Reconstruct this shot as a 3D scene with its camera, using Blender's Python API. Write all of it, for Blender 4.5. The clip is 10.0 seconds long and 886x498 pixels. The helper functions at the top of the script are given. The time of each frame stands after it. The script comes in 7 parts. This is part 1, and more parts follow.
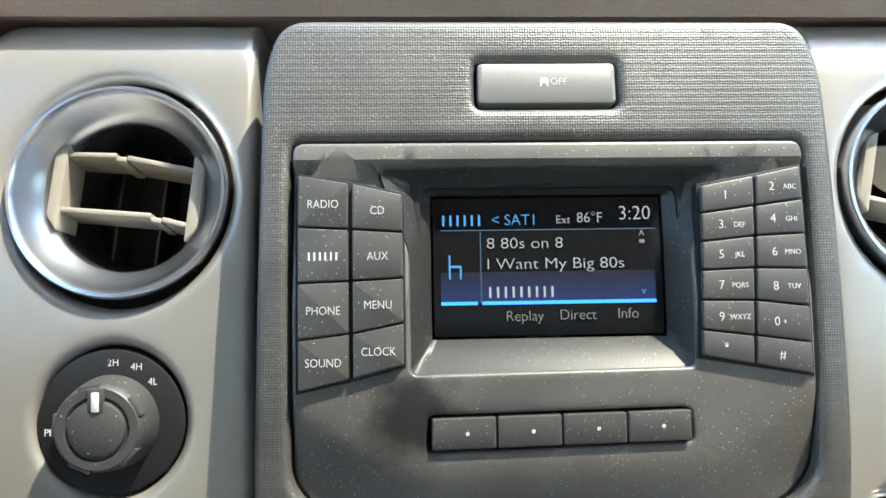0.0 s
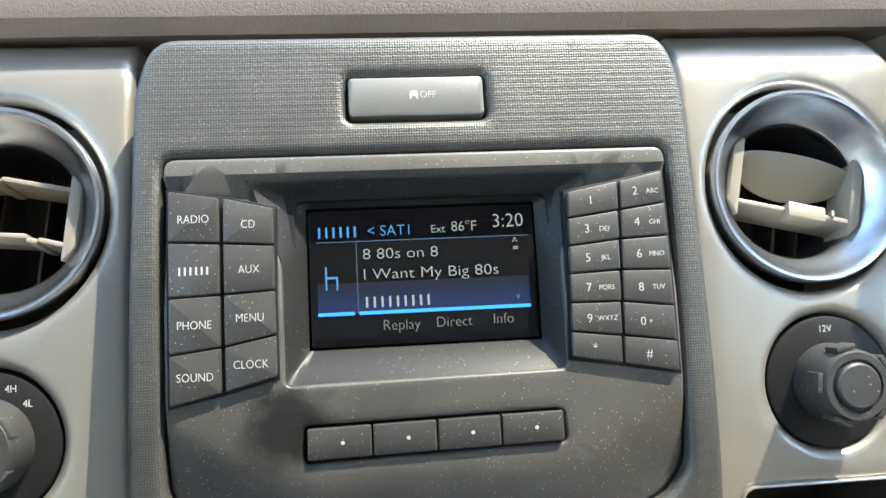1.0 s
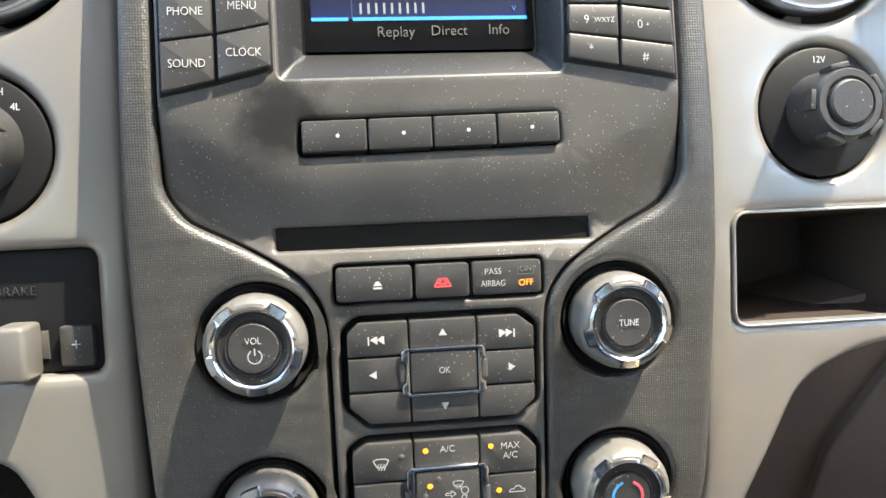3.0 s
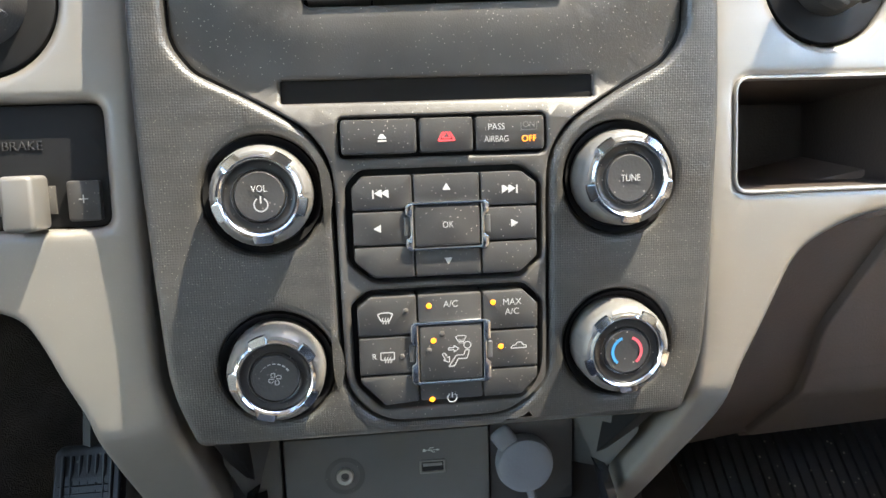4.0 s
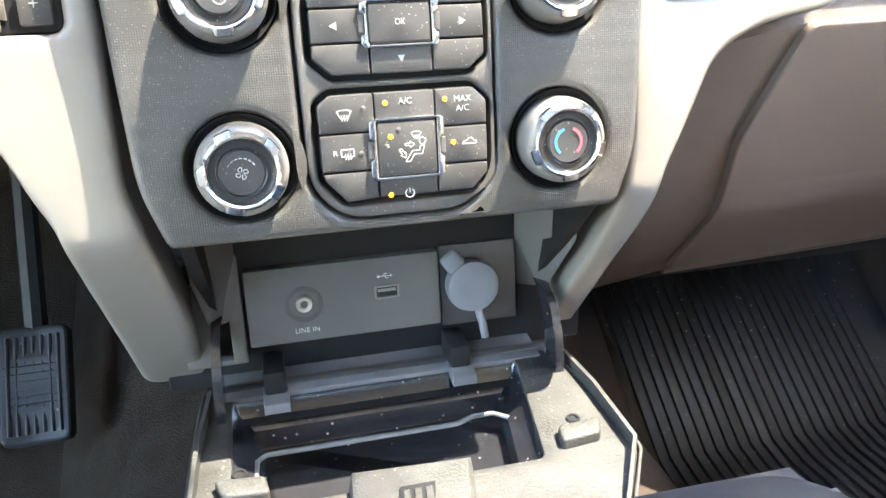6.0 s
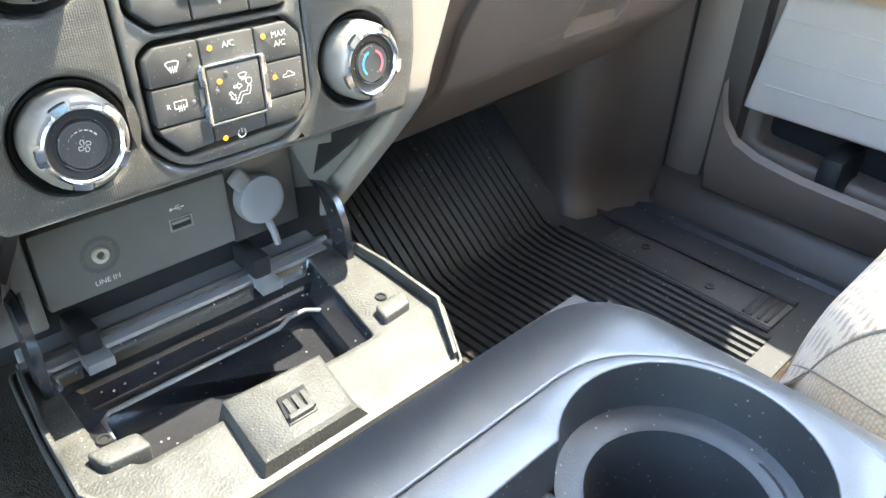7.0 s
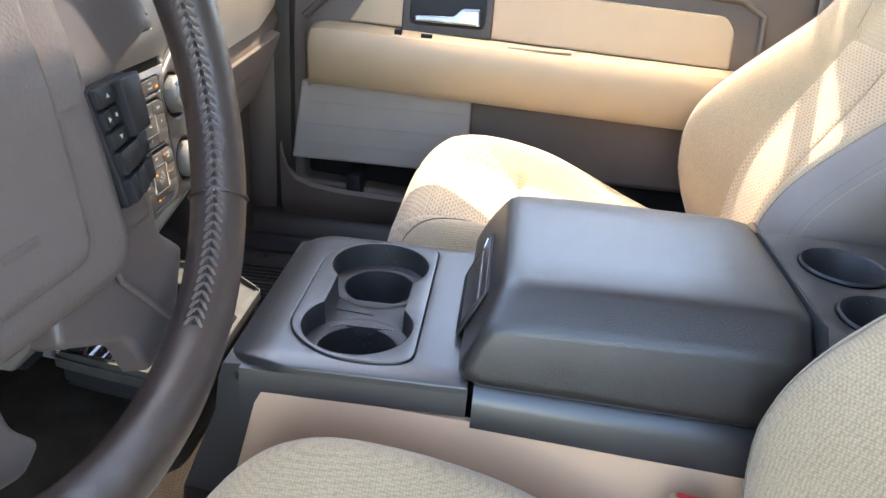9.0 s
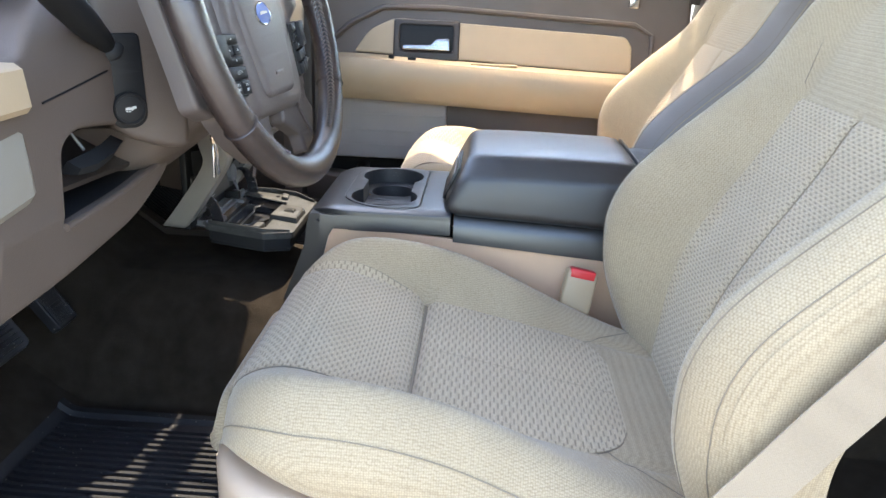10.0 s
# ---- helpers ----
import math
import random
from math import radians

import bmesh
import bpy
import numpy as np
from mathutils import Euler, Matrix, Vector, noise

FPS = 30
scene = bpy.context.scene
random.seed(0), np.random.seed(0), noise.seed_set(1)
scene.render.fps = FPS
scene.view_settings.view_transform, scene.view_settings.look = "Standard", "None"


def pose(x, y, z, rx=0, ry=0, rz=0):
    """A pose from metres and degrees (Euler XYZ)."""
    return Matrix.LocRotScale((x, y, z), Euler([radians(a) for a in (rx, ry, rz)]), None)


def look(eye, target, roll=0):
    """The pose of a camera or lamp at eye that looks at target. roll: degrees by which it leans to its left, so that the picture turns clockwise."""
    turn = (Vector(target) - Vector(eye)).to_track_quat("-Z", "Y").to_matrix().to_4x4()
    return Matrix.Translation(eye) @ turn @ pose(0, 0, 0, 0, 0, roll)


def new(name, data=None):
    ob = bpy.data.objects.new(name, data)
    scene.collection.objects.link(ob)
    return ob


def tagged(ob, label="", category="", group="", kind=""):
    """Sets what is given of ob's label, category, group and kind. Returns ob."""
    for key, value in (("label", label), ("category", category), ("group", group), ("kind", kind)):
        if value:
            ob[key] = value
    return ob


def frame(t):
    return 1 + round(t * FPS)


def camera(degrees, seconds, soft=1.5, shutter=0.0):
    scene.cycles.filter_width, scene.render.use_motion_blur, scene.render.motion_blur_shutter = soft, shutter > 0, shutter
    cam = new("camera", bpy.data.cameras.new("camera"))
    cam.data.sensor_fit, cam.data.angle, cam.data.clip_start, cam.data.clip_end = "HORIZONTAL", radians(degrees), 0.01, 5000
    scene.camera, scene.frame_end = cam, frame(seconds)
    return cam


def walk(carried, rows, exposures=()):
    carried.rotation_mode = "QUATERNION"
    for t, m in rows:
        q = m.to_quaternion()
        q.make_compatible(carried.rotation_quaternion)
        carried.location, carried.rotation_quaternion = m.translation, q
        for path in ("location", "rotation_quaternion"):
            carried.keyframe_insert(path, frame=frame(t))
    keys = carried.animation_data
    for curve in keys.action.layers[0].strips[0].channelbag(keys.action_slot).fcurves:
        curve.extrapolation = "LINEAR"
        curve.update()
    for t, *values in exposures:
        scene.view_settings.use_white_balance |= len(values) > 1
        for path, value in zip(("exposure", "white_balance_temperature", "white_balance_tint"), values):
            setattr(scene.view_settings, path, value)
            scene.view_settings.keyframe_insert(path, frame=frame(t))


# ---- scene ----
cam = camera(61.0, 10.0)
PATH = [
    (0, (-0.055, 0.001, 0.731), (0.038, 1.954, 0.31), -0.2),
    (0.5, (-0.027, -0.002, 0.739), (0.13, 1.955, 0.357), -0.6),
    (1, (-0.021, -0.007, 0.728), (0.17, 1.949, 0.356), -1.3),
    (1.5, (-0.022, -0.013, 0.698), (0.203, 1.939, 0.325), -1.5),
    (2, (-0.021, -0.014, 0.673), (0.207, 1.93, 0.26), -1.4),
    (2.5, (-0.024, -0.016, 0.655), (0.203, 1.917, 0.196), -1.2),
    (3, (-0.029, -0.025, 0.634), (0.198, 1.9, 0.141), -1.0),
    (3.2, (-0.03, -0.028, 0.628), (0.196, 1.887, 0.1), -1.1),
    (4.5, (-0.035, -0.045, 0.573), (0.192, 1.842, -0.049), -0.4),
    (5, (-0.037, -0.049, 0.552), (0.186, 1.818, -0.131), 0.1),
    (5.2, (-0.039, -0.049, 0.542), (0.187, 1.816, -0.141), -0.1),
    (6.3, (-0.077, -0.079, 0.551), (0.539, 1.628, -0.288), -1.2),
    (6.5, (-0.097, -0.074, 0.566), (0.682, 1.517, -0.361), -0.4),
    (7, (-0.154, -0.045, 0.59), (1.047, 1.122, -0.503), 2.8),
    (7.5, (-0.213, -0.032, 0.606), (1.263, 0.637, -0.565), 6.0),
    (8, (-0.251, -0.028, 0.64), (1.412, 0.27, -0.43), 7.1),
    (8.5, (-0.458, -0.059, 0.708), (1.302, 0.099, -0.228), 4.8),
    (8.6, (-0.493, -0.057, 0.709), (1.291, 0.056, -0.187), 6.7),
    (9, (-0.666, -0.091, 0.741), (1.137, 0.03, -0.117), 4.6),
    (9.5, (-0.857, -0.073, 0.716), (0.984, -0.001, -0.062), 4.4),
    (10, (-1.22, -0.128, 0.707), (0.655, -0.039, 0.018), 2.4),
]
walk(cam, [(t, look(eye, target, roll)) for t, eye, target, roll in PATH],
     [(0.0, 3.40, 6700, 0), (1.0, 3.30, 6700, 1), (1.5, 3.24, 6700, 2), (2.5, 3.52, 7000, 6), (3.0, 3.64, 7000, 6), (4.5, 4.16, 6900, 6), (5.0, 4.66, 6900, 7), (6.5, 5.23, 6900, 4), (7.0, 5.03, 6800, 1), (7.5, 4.38, 6900, 1), (8.0, 3.80, 7300, 3), (8.5, 3.58, 7400, 9), (9.0, 3.58, 7500, 11), (9.5, 3.66, 7500, 11), (10.0, 3.32, 7400, 10)])
scene.view_settings.exposure = 0.0

# ---- sky and sun ----
SUN_TO = Vector((0.37, -0.11, 0.925)).normalized()
world = bpy.data.worlds.new("daylight")
scene.world = world
world.use_nodes = True
wn = world.node_tree.nodes
sky = wn.new("ShaderNodeTexSky")
sky.sky_type, sky.sun_disc = "NISHITA", False
sky.sun_elevation = math.asin(SUN_TO.z)
sky.sun_rotation = math.atan2(SUN_TO.x, SUN_TO.y)
sky.dust_density, sky.ozone_density = 0.6, 1.3
world.node_tree.links.new(sky.outputs[0], wn["Background"].inputs[0])
wn["Background"].inputs[1].default_value = 0.15
sun = new("sun", bpy.data.lights.new("sun", "SUN"))
sun.data.energy, sun.data.angle, sun.data.color = 1.27, radians(0.5), (1.0, 0.93, 0.81)
sun.matrix_world = look(SUN_TO * 6, (0, 0, 0.4))


# ---- materials ----
def mat(name, color, rough=0.5, metal=0.0, spec=0.5):
    m = bpy.data.materials.new(name)
    m.use_nodes = True
    b = m.node_tree.nodes["Principled BSDF"]
    b.inputs["Base Color"].default_value = (*color, 1)
    b.inputs["Roughness"].default_value = rough
    b.inputs["Metallic"].default_value = metal
    b.inputs["Specular IOR Level"].default_value = spec
    return m


def node(m, kind, **sets):
    n = m.node_tree.nodes.new(kind)
    for key, value in sets.items():
        n.inputs[key.replace("_", " ")].default_value = value
    return n


def link(m, a, b):
    m.node_tree.links.new(a, b)


def coords(m, scale=(1, 1, 1)):
    c = node(m, "ShaderNodeTexCoord")
    p = node(m, "ShaderNodeMapping", Scale=scale)
    link(m, c.outputs["Object"], p.inputs["Vector"])
    return p.outputs["Vector"]


def ramp(m, value, stops):
    r = m.node_tree.nodes.new("ShaderNodeValToRGB")
    while len(r.color_ramp.elements) < len(stops):
        r.color_ramp.elements.new(0.5)
    for e, (at, c) in zip(r.color_ramp.elements, stops):
        e.position, e.color = at, (*(c if isinstance(c, tuple) else (c, c, c)), 1)
    link(m, value, r.inputs[0])
    return r.outputs[0]


def mixed(m, fac, a, b):
    x = m.node_tree.nodes.new("ShaderNodeMix")
    x.data_type = "RGBA"
    for sock, value in ((x.inputs[0], fac), (x.inputs[6], a), (x.inputs[7], b)):
        if isinstance(value, (tuple, float)):
            sock.default_value = (*value, 1) if isinstance(value, tuple) else value
        else:
            link(m, value, sock)
    return x.outputs[2]


def base(m):
    return m.node_tree.nodes["Principled BSDF"]


def bump(m, height, strength=0.3, distance=0.001):
    n = node(m, "ShaderNodeBump", Strength=strength, Distance=distance)
    link(m, height, n.inputs["Height"])
    last = base(m).inputs["Normal"]
    if last.links:
        link(m, last.links[0].from_socket, n.inputs["Normal"])
    link(m, n.outputs[0], last)
    return m


def grained(m, color, grain=900.0, strength=0.3, distance=0.0006, vary=0.12, blotch=14.0, dust=0.0, dust_scale=260.0):
    """Moulded plastic, leather or rubber: pebble grain, soft blotches and specks of dust."""
    v = coords(m)
    big = node(m, "ShaderNodeTexNoise", Scale=blotch, Detail=4.0)
    link(m, v, big.inputs["Vector"])
    lo = tuple(c * (1 - vary) for c in color)
    hi = tuple(min(1, c * (1 + vary)) for c in color)
    c = mixed(m, ramp(m, big.outputs[0], ((0.3, 0.0), (0.7, 1.0))), lo, hi)
    if dust:
        s = node(m, "ShaderNodeTexVoronoi", Scale=dust_scale, Randomness=1.0)
        link(m, v, s.inputs["Vector"])
        few = node(m, "ShaderNodeTexNoise", Scale=22.0, Detail=6.0, Roughness=0.7)
        link(m, v, few.inputs["Vector"])
        keep = ramp(m, few.outputs[0], ((0.36, 0.0), (0.54, 1.0)))
        dot = ramp(m, s.outputs["Distance"], ((0.06, 1.0), (0.14, 0.0)))
        both = node(m, "ShaderNodeMath")
        both.operation = "MULTIPLY"
        link(m, keep, both.inputs[0])
        link(m, dot, both.inputs[1])
        amount = node(m, "ShaderNodeMath")
        amount.operation = "MULTIPLY"
        amount.inputs[1].default_value = dust
        link(m, both.outputs[0], amount.inputs[0])
        c = mixed(m, amount.outputs[0], c, (0.60, 0.55, 0.48))
    link(m, c, base(m).inputs["Base Color"])
    g = node(m, "ShaderNodeTexVoronoi", Scale=grain)
    link(m, v, g.inputs["Vector"])
    return bump(m, g.outputs["Distance"], strength, distance)


def dusted(m, amount, scale, color=(0.60, 0.55, 0.48)):
    """Specks of dust and a thin uneven film of it over what colour the material has."""
    v = coords(m)
    under = base(m).inputs["Base Color"].links[0].from_socket
    few = node(m, "ShaderNodeTexNoise", Scale=19.0, Detail=6.0, Roughness=0.7)
    dots = node(m, "ShaderNodeTexVoronoi", Scale=scale, Randomness=1.0)
    for n in (few, dots):
        link(m, v, n.inputs["Vector"])
    both = node(m, "ShaderNodeMath")
    both.operation = "MULTIPLY"
    link(m, ramp(m, few.outputs[0], ((0.40, 0.0), (0.58, amount))), both.inputs[0])
    link(m, ramp(m, dots.outputs["Distance"], ((0.08, 1.0), (0.17, 0.06))), both.inputs[1])
    link(m, mixed(m, both.outputs[0], under, color), base(m).inputs["Base Color"])
    return m


def creased(m, scale, strength, distance):
    """Leather creases: a net of fine furrows round uneven cells."""
    v = coords(m)
    warp = node(m, "ShaderNodeTexNoise", Scale=scale * 0.6, Detail=2.0)
    link(m, v, warp.inputs["Vector"])
    shift = node(m, "ShaderNodeVectorMath")
    shift.operation = "MULTIPLY_ADD"
    link(m, warp.outputs["Color"], shift.inputs[0])
    shift.inputs[1].default_value = (0.7 / scale,) * 3
    link(m, v, shift.inputs[2])
    for k, part_of in ((1.0, 1.0), (2.6, 0.5)):
        net = node(m, "ShaderNodeTexVoronoi", Scale=scale * k)
        net.feature = "DISTANCE_TO_EDGE"
        link(m, shift.outputs[0], net.inputs["Vector"])
        bump(m, ramp(m, net.outputs["Distance"], ((0.0, 0.0), (0.16, 1.0))), strength * part_of, distance)
    return m


def woven(m, color, dark, pitch=0.0016, strength=0.5, dashes=0.0):
    """Seat cloth: fine knotted weave; with dashes set, rows of small sunken dashes that far apart, along the cloth's own map."""
    v = coords(m)
    fine = node(m, "ShaderNodeTexVoronoi", Scale=1.0 / pitch, Randomness=0.35)
    fuzz = node(m, "ShaderNodeTexNoise", Scale=1500.0, Detail=3.0)
    big = node(m, "ShaderNodeTexNoise", Scale=7.0, Detail=5.0)
    for n in (fine, fuzz, big):
        link(m, v, n.inputs["Vector"])
    c = mixed(m, ramp(m, fine.outputs["Distance"], ((0.15, 0.0), (0.75, 0.55))), color, dark)
    c = mixed(m, ramp(m, big.outputs[0], ((0.4, 0.0), (0.75, 0.25))), c, dark)
    if dashes:
        uv = node(m, "ShaderNodeTexCoord")
        def calc(op, a, b=0.0):
            n = node(m, "ShaderNodeMath")
            n.operation = op
            for k, value in enumerate((a, b)):
                if isinstance(value, float):
                    n.inputs[k].default_value = value
                else:
                    link(m, value, n.inputs[k])
            return n.outputs[0]
        axes = node(m, "ShaderNodeSeparateXYZ")
        link(m, uv.outputs["UV"], axes.inputs[0])
        wob = calc("MULTIPLY", fuzz.outputs[0], 0.12)
        row = calc("DIVIDE", axes.outputs[0], dashes * 0.60)
        shift = calc("MULTIPLY", calc("FLOOR", row), 0.5)
        run = calc("FRACT", calc("ADD", calc("ADD", calc("DIVIDE", axes.outputs[1], dashes * 1.75), shift), wob))
        wide = calc("ABSOLUTE", calc("SUBTRACT", calc("FRACT", row), 0.5))
        long = calc("ABSOLUTE", calc("SUBTRACT", run, 0.5))
        pat = calc("MULTIPLY", ramp(m, wide, ((0.20, 1.0), (0.30, 0.0))), ramp(m, long, ((0.23, 1.0), (0.29, 0.0))))
        c = mixed(m, pat, c, mixed(m, 0.74, c, dark))
        bump(m, pat, 0.6, -0.0012)
    link(m, c, base(m).inputs["Base Color"])
    bump(m, fine.outputs["Distance"], strength, -0.0008)
    bump(m, fuzz.outputs[0], 0.3, 0.0005)
    base(m).inputs["Sheen Weight"].default_value = 0.25
    return m


M_HOUSING = mat("stack_grain", (0.05, 0.05, 0.051), 0.43, 0, 0.75)
M_RADIO = grained(mat("radio_plastic", (0.035, 0.035, 0.036), 0.44, 0, 0.6), (0.080, 0.074, 0.068), 1500, 0.12, 0.0003, 0.32, 20, 0.9, 560.0)
stain_from = base(M_RADIO).inputs["Base Color"].links[0].from_socket
v = coords(M_RADIO)
at = node(M_RADIO, "ShaderNodeVectorMath")
at.operation = "DISTANCE"
link(M_RADIO, v, at.inputs[0])
at.inputs[1].default_value = (-0.054, 0.259, 0.613)
rag = node(M_RADIO, "ShaderNodeTexNoise", Scale=120.0, Detail=5.0)
link(M_RADIO, v, rag.inputs["Vector"])
reach = node(M_RADIO, "ShaderNodeMath")
reach.operation = "MULTIPLY_ADD"
reach.inputs[1].default_value = 0.020
link(M_RADIO, rag.outputs[0], reach.inputs[0])
link(M_RADIO, at.outputs["Value"], reach.inputs[2])
link(M_RADIO, mixed(M_RADIO, ramp(M_RADIO, reach.outputs[0], ((0.019, 0.93), (0.030, 0.0))), stain_from, (0.006, 0.005, 0.004)), base(M_RADIO).inputs["Base Color"])
M_BUTTON = grained(mat("button_plastic", (0.03, 0.03, 0.032), 0.4), (0.052, 0.050, 0.048), 1500, 0.1, 0.0002, 0.2, 30, 0.8, 540.0)
M_BLACK = mat("black_plastic", (0.014, 0.014, 0.015), 0.5, 0, 0.22)
M_SILVER = mat("silver_paint", (0.46, 0.44, 0.40), 0.36, 0.55)
M_CHROME = mat("chrome", (0.62, 0.63, 0.66), 0.15, 1.0)
M_SATIN = mat("satin_silver", (0.55, 0.54, 0.51), 0.32, 0.8)
M_BROWN = grained(mat("brown_plastic", (0.17, 0.14, 0.12), 0.5), (0.104, 0.078, 0.064), 700, 0.25, 0.0005, 0.07, 9)
M_PAD = creased(grained(mat("dash_pad", (0.14, 0.11, 0.1), 0.42), (0.29, 0.225, 0.195), 1300, 0.2, 0.0004, 0.08, 9), 430, 0.30, 0.0006)
M_DARKBROWN = grained(mat("dark_brown_plastic", (0.07, 0.055, 0.05), 0.5), (0.036, 0.026, 0.021), 700, 0.25, 0.0005, 0.08, 9)
M_BEIGE = grained(mat("beige_plastic", (0.55, 0.42, 0.29), 0.5), (0.41, 0.302, 0.195), 600, 0.2, 0.0005, 0.05, 9)
M_DOORBROWN = grained(mat("door_brown_plastic", (0.22, 0.18, 0.16), 0.5), (0.118, 0.088, 0.073), 700, 0.25, 0.0005, 0.07, 9)
M_SOCKET = grained(mat("socket_panel_plastic", (0.11, 0.11, 0.11), 0.5), (0.084, 0.082, 0.079), 1200, 0.15, 0.0003, 0.1, 20)
M_PINKBEIGE = grained(mat("console_beige", (0.66, 0.5, 0.38), 0.5), (0.66, 0.43, 0.285), 600, 0.2, 0.0005, 0.05, 9)
M_GREY = grained(mat("grey_plastic", (0.3, 0.28, 0.26), 0.5), (0.34, 0.295, 0.27), 700, 0.2, 0.0005, 0.05, 9)
M_CONSOLE = grained(mat("console_plastic", (0.045, 0.045, 0.05), 0.40, 0, 0.8), (0.024, 0.024, 0.026), 900, 0.12, 0.0004, 0.1, 10)
M_ARMREST = creased(grained(mat("armrest_vinyl", (0.04, 0.04, 0.045), 0.30, 0, 0.75), (0.016, 0.014, 0.014), 900, 0.12, 0.0004, 0.08, 10), 480, 0.42, 0.0005)
for m, weight in ((M_CONSOLE, 0.45), (M_ARMREST, 0.55)):
    base(m).inputs["Coat Weight"].default_value = weight
    base(m).inputs["Coat Roughness"].default_value = 0.32
M_CUP = grained(mat("cup_rubber", (0.03, 0.03, 0.03), 0.5), (0.024, 0.024, 0.026), 900, 0.2, 0.0004, 0.15, 30, 0.35, 200)
M_LEATHER = creased(grained(mat("wheel_leather", (0.06, 0.042, 0.036), 0.27, 0, 0.9), (0.036, 0.024, 0.021), 900, 0.15, 0.0004, 0.25, 14), 760, 0.24, 0.0003)
M_MAT = grained(mat("mat_rubber", (0.018, 0.018, 0.02), 0.5, 0, 0.35), (0.019, 0.019, 0.022), 600, 0.2, 0.0005, 0.25, 12, 0.3, 90)
M_CARPET = grained(mat("carpet", (0.16, 0.12, 0.09), 0.95, 0, 0.1), (0.042, 0.033, 0.026), 900, 1.0, 0.0022, 0.25, 30)
M_CLOTH = woven(mat("seat_cloth", (0.5, 0.45, 0.37), 0.92, 0, 0.2), (0.48, 0.372, 0.245), (0.16, 0.11, 0.065), 0.0023, 0.5)
M_INSERT = woven(mat("seat_insert_cloth", (0.5, 0.45, 0.37), 0.92, 0, 0.2), (0.58, 0.455, 0.31), (0.22, 0.16, 0.105), 0.0015, 0.4, 0.0072)
M_STRAP = woven(mat("belt_webbing", (0.4, 0.33, 0.25), 0.8), (0.36, 0.28, 0.20), (0.22, 0.17, 0.12), 0.0014, 0.4)
M_HEAD = grained(mat("headliner", (0.5, 0.46, 0.4), 0.95), (0.50, 0.45, 0.39), 400, 0.3, 0.001, 0.05, 6)
M_RED = mat("red_plastic", (0.62, 0.03, 0.035), 0.35)
M_WHITE = mat("white_print", (0.50, 0.50, 0.48), 0.5)
M_STITCH = mat("stitch_thread", (0.24, 0.19, 0.14), 0.9)


def glow(name, color, strength):
    m = mat(name, (0.01, 0.01, 0.01), 0.4)
    base(m).inputs["Emission Color"].default_value = (*color, 1)
    base(m).inputs["Emission Strength"].default_value = strength
    return m


# fine pin-dot texture of the stack housing
v = coords(M_HOUSING)
n1 = node(M_HOUSING, "ShaderNodeTexVoronoi", Scale=1000.0, Randomness=0.2)
link(M_HOUSING, v, n1.inputs["Vector"])
n2 = node(M_HOUSING, "ShaderNodeTexNoise", Scale=18.0, Detail=5.0)
link(M_HOUSING, v, n2.inputs["Vector"])
c1 = mixed(M_HOUSING, ramp(M_HOUSING, n2.outputs[0], ((0.35, 0.0), (0.7, 1.0))), (0.042, 0.040, 0.037), (0.064, 0.061, 0.057))
c1 = mixed(M_HOUSING, ramp(M_HOUSING, n1.outputs["Distance"], ((0.25, 0.0), (0.55, 0.35))), c1, (0.022, 0.021, 0.020))
link(M_HOUSING, c1, base(M_HOUSING).inputs["Base Color"])
bump(M_HOUSING, n1.outputs["Distance"], 0.45, -0.0005)
dusted(M_HOUSING, 0.50, 760.0)

# silver paint with faint flake and smudges
v = coords(M_SILVER)
n1 = node(M_SILVER, "ShaderNodeTexNoise", Scale=2200.0, Detail=2.0)
n2 = node(M_SILVER, "ShaderNodeTexNoise", Scale=16.0, Detail=5.0)
for n in (n1, n2):
    link(M_SILVER, v, n.inputs["Vector"])
c1 = mixed(M_SILVER, ramp(M_SILVER, n2.outputs[0], ((0.3, 0.0), (0.75, 1.0))), (0.345, 0.322, 0.290), (0.300, 0.280, 0.254))
link(M_SILVER, c1, base(M_SILVER).inputs["Base Color"])
link(M_SILVER, ramp(M_SILVER, n2.outputs[0], ((0.3, 0.32), (0.75, 0.46))), base(M_SILVER).inputs["Roughness"])
bump(M_SILVER, n1.outputs[0], 0.08, 0.0003)
dusted(M_SILVER, 0.12, 700.0, (0.75, 0.70, 0.62))


# ---- building helpers ----
def span(a, b, n):
    return [a + (b - a) * i / n for i in range(n + 1)]


def thing(name, at, label, category="", group="", kind=""):
    ob = new(name)
    ob.location = at
    ob.empty_display_size = 0.02
    return tagged(ob, label, category, group, kind)


def part(name, bm, material, parent=None, label="", sharp=35.0, flat=False):
    """Links a bmesh, given in world metres, as one mesh object under a thing or a part."""
    bmesh.ops.remove_doubles(bm, verts=bm.verts, dist=1e-6)
    bmesh.ops.recalc_face_normals(bm, faces=bm.faces)
    me = bpy.data.meshes.new(name)
    bm.to_mesh(me)
    bm.free()
    if not flat:
        me.shade_smooth()
        me.set_sharp_from_angle(angle=radians(sharp))
    me.materials.append(material)
    ob = new(name, me)
    if parent is not None:
        ob.parent = parent
        up = parent
        while up.parent is not None:
            up = up.parent
        if parent is up and parent.data is None:
            ob.matrix_parent_inverse = Matrix.Translation(parent.location).inverted()
    if label:
        ob["label"] = label
    return ob


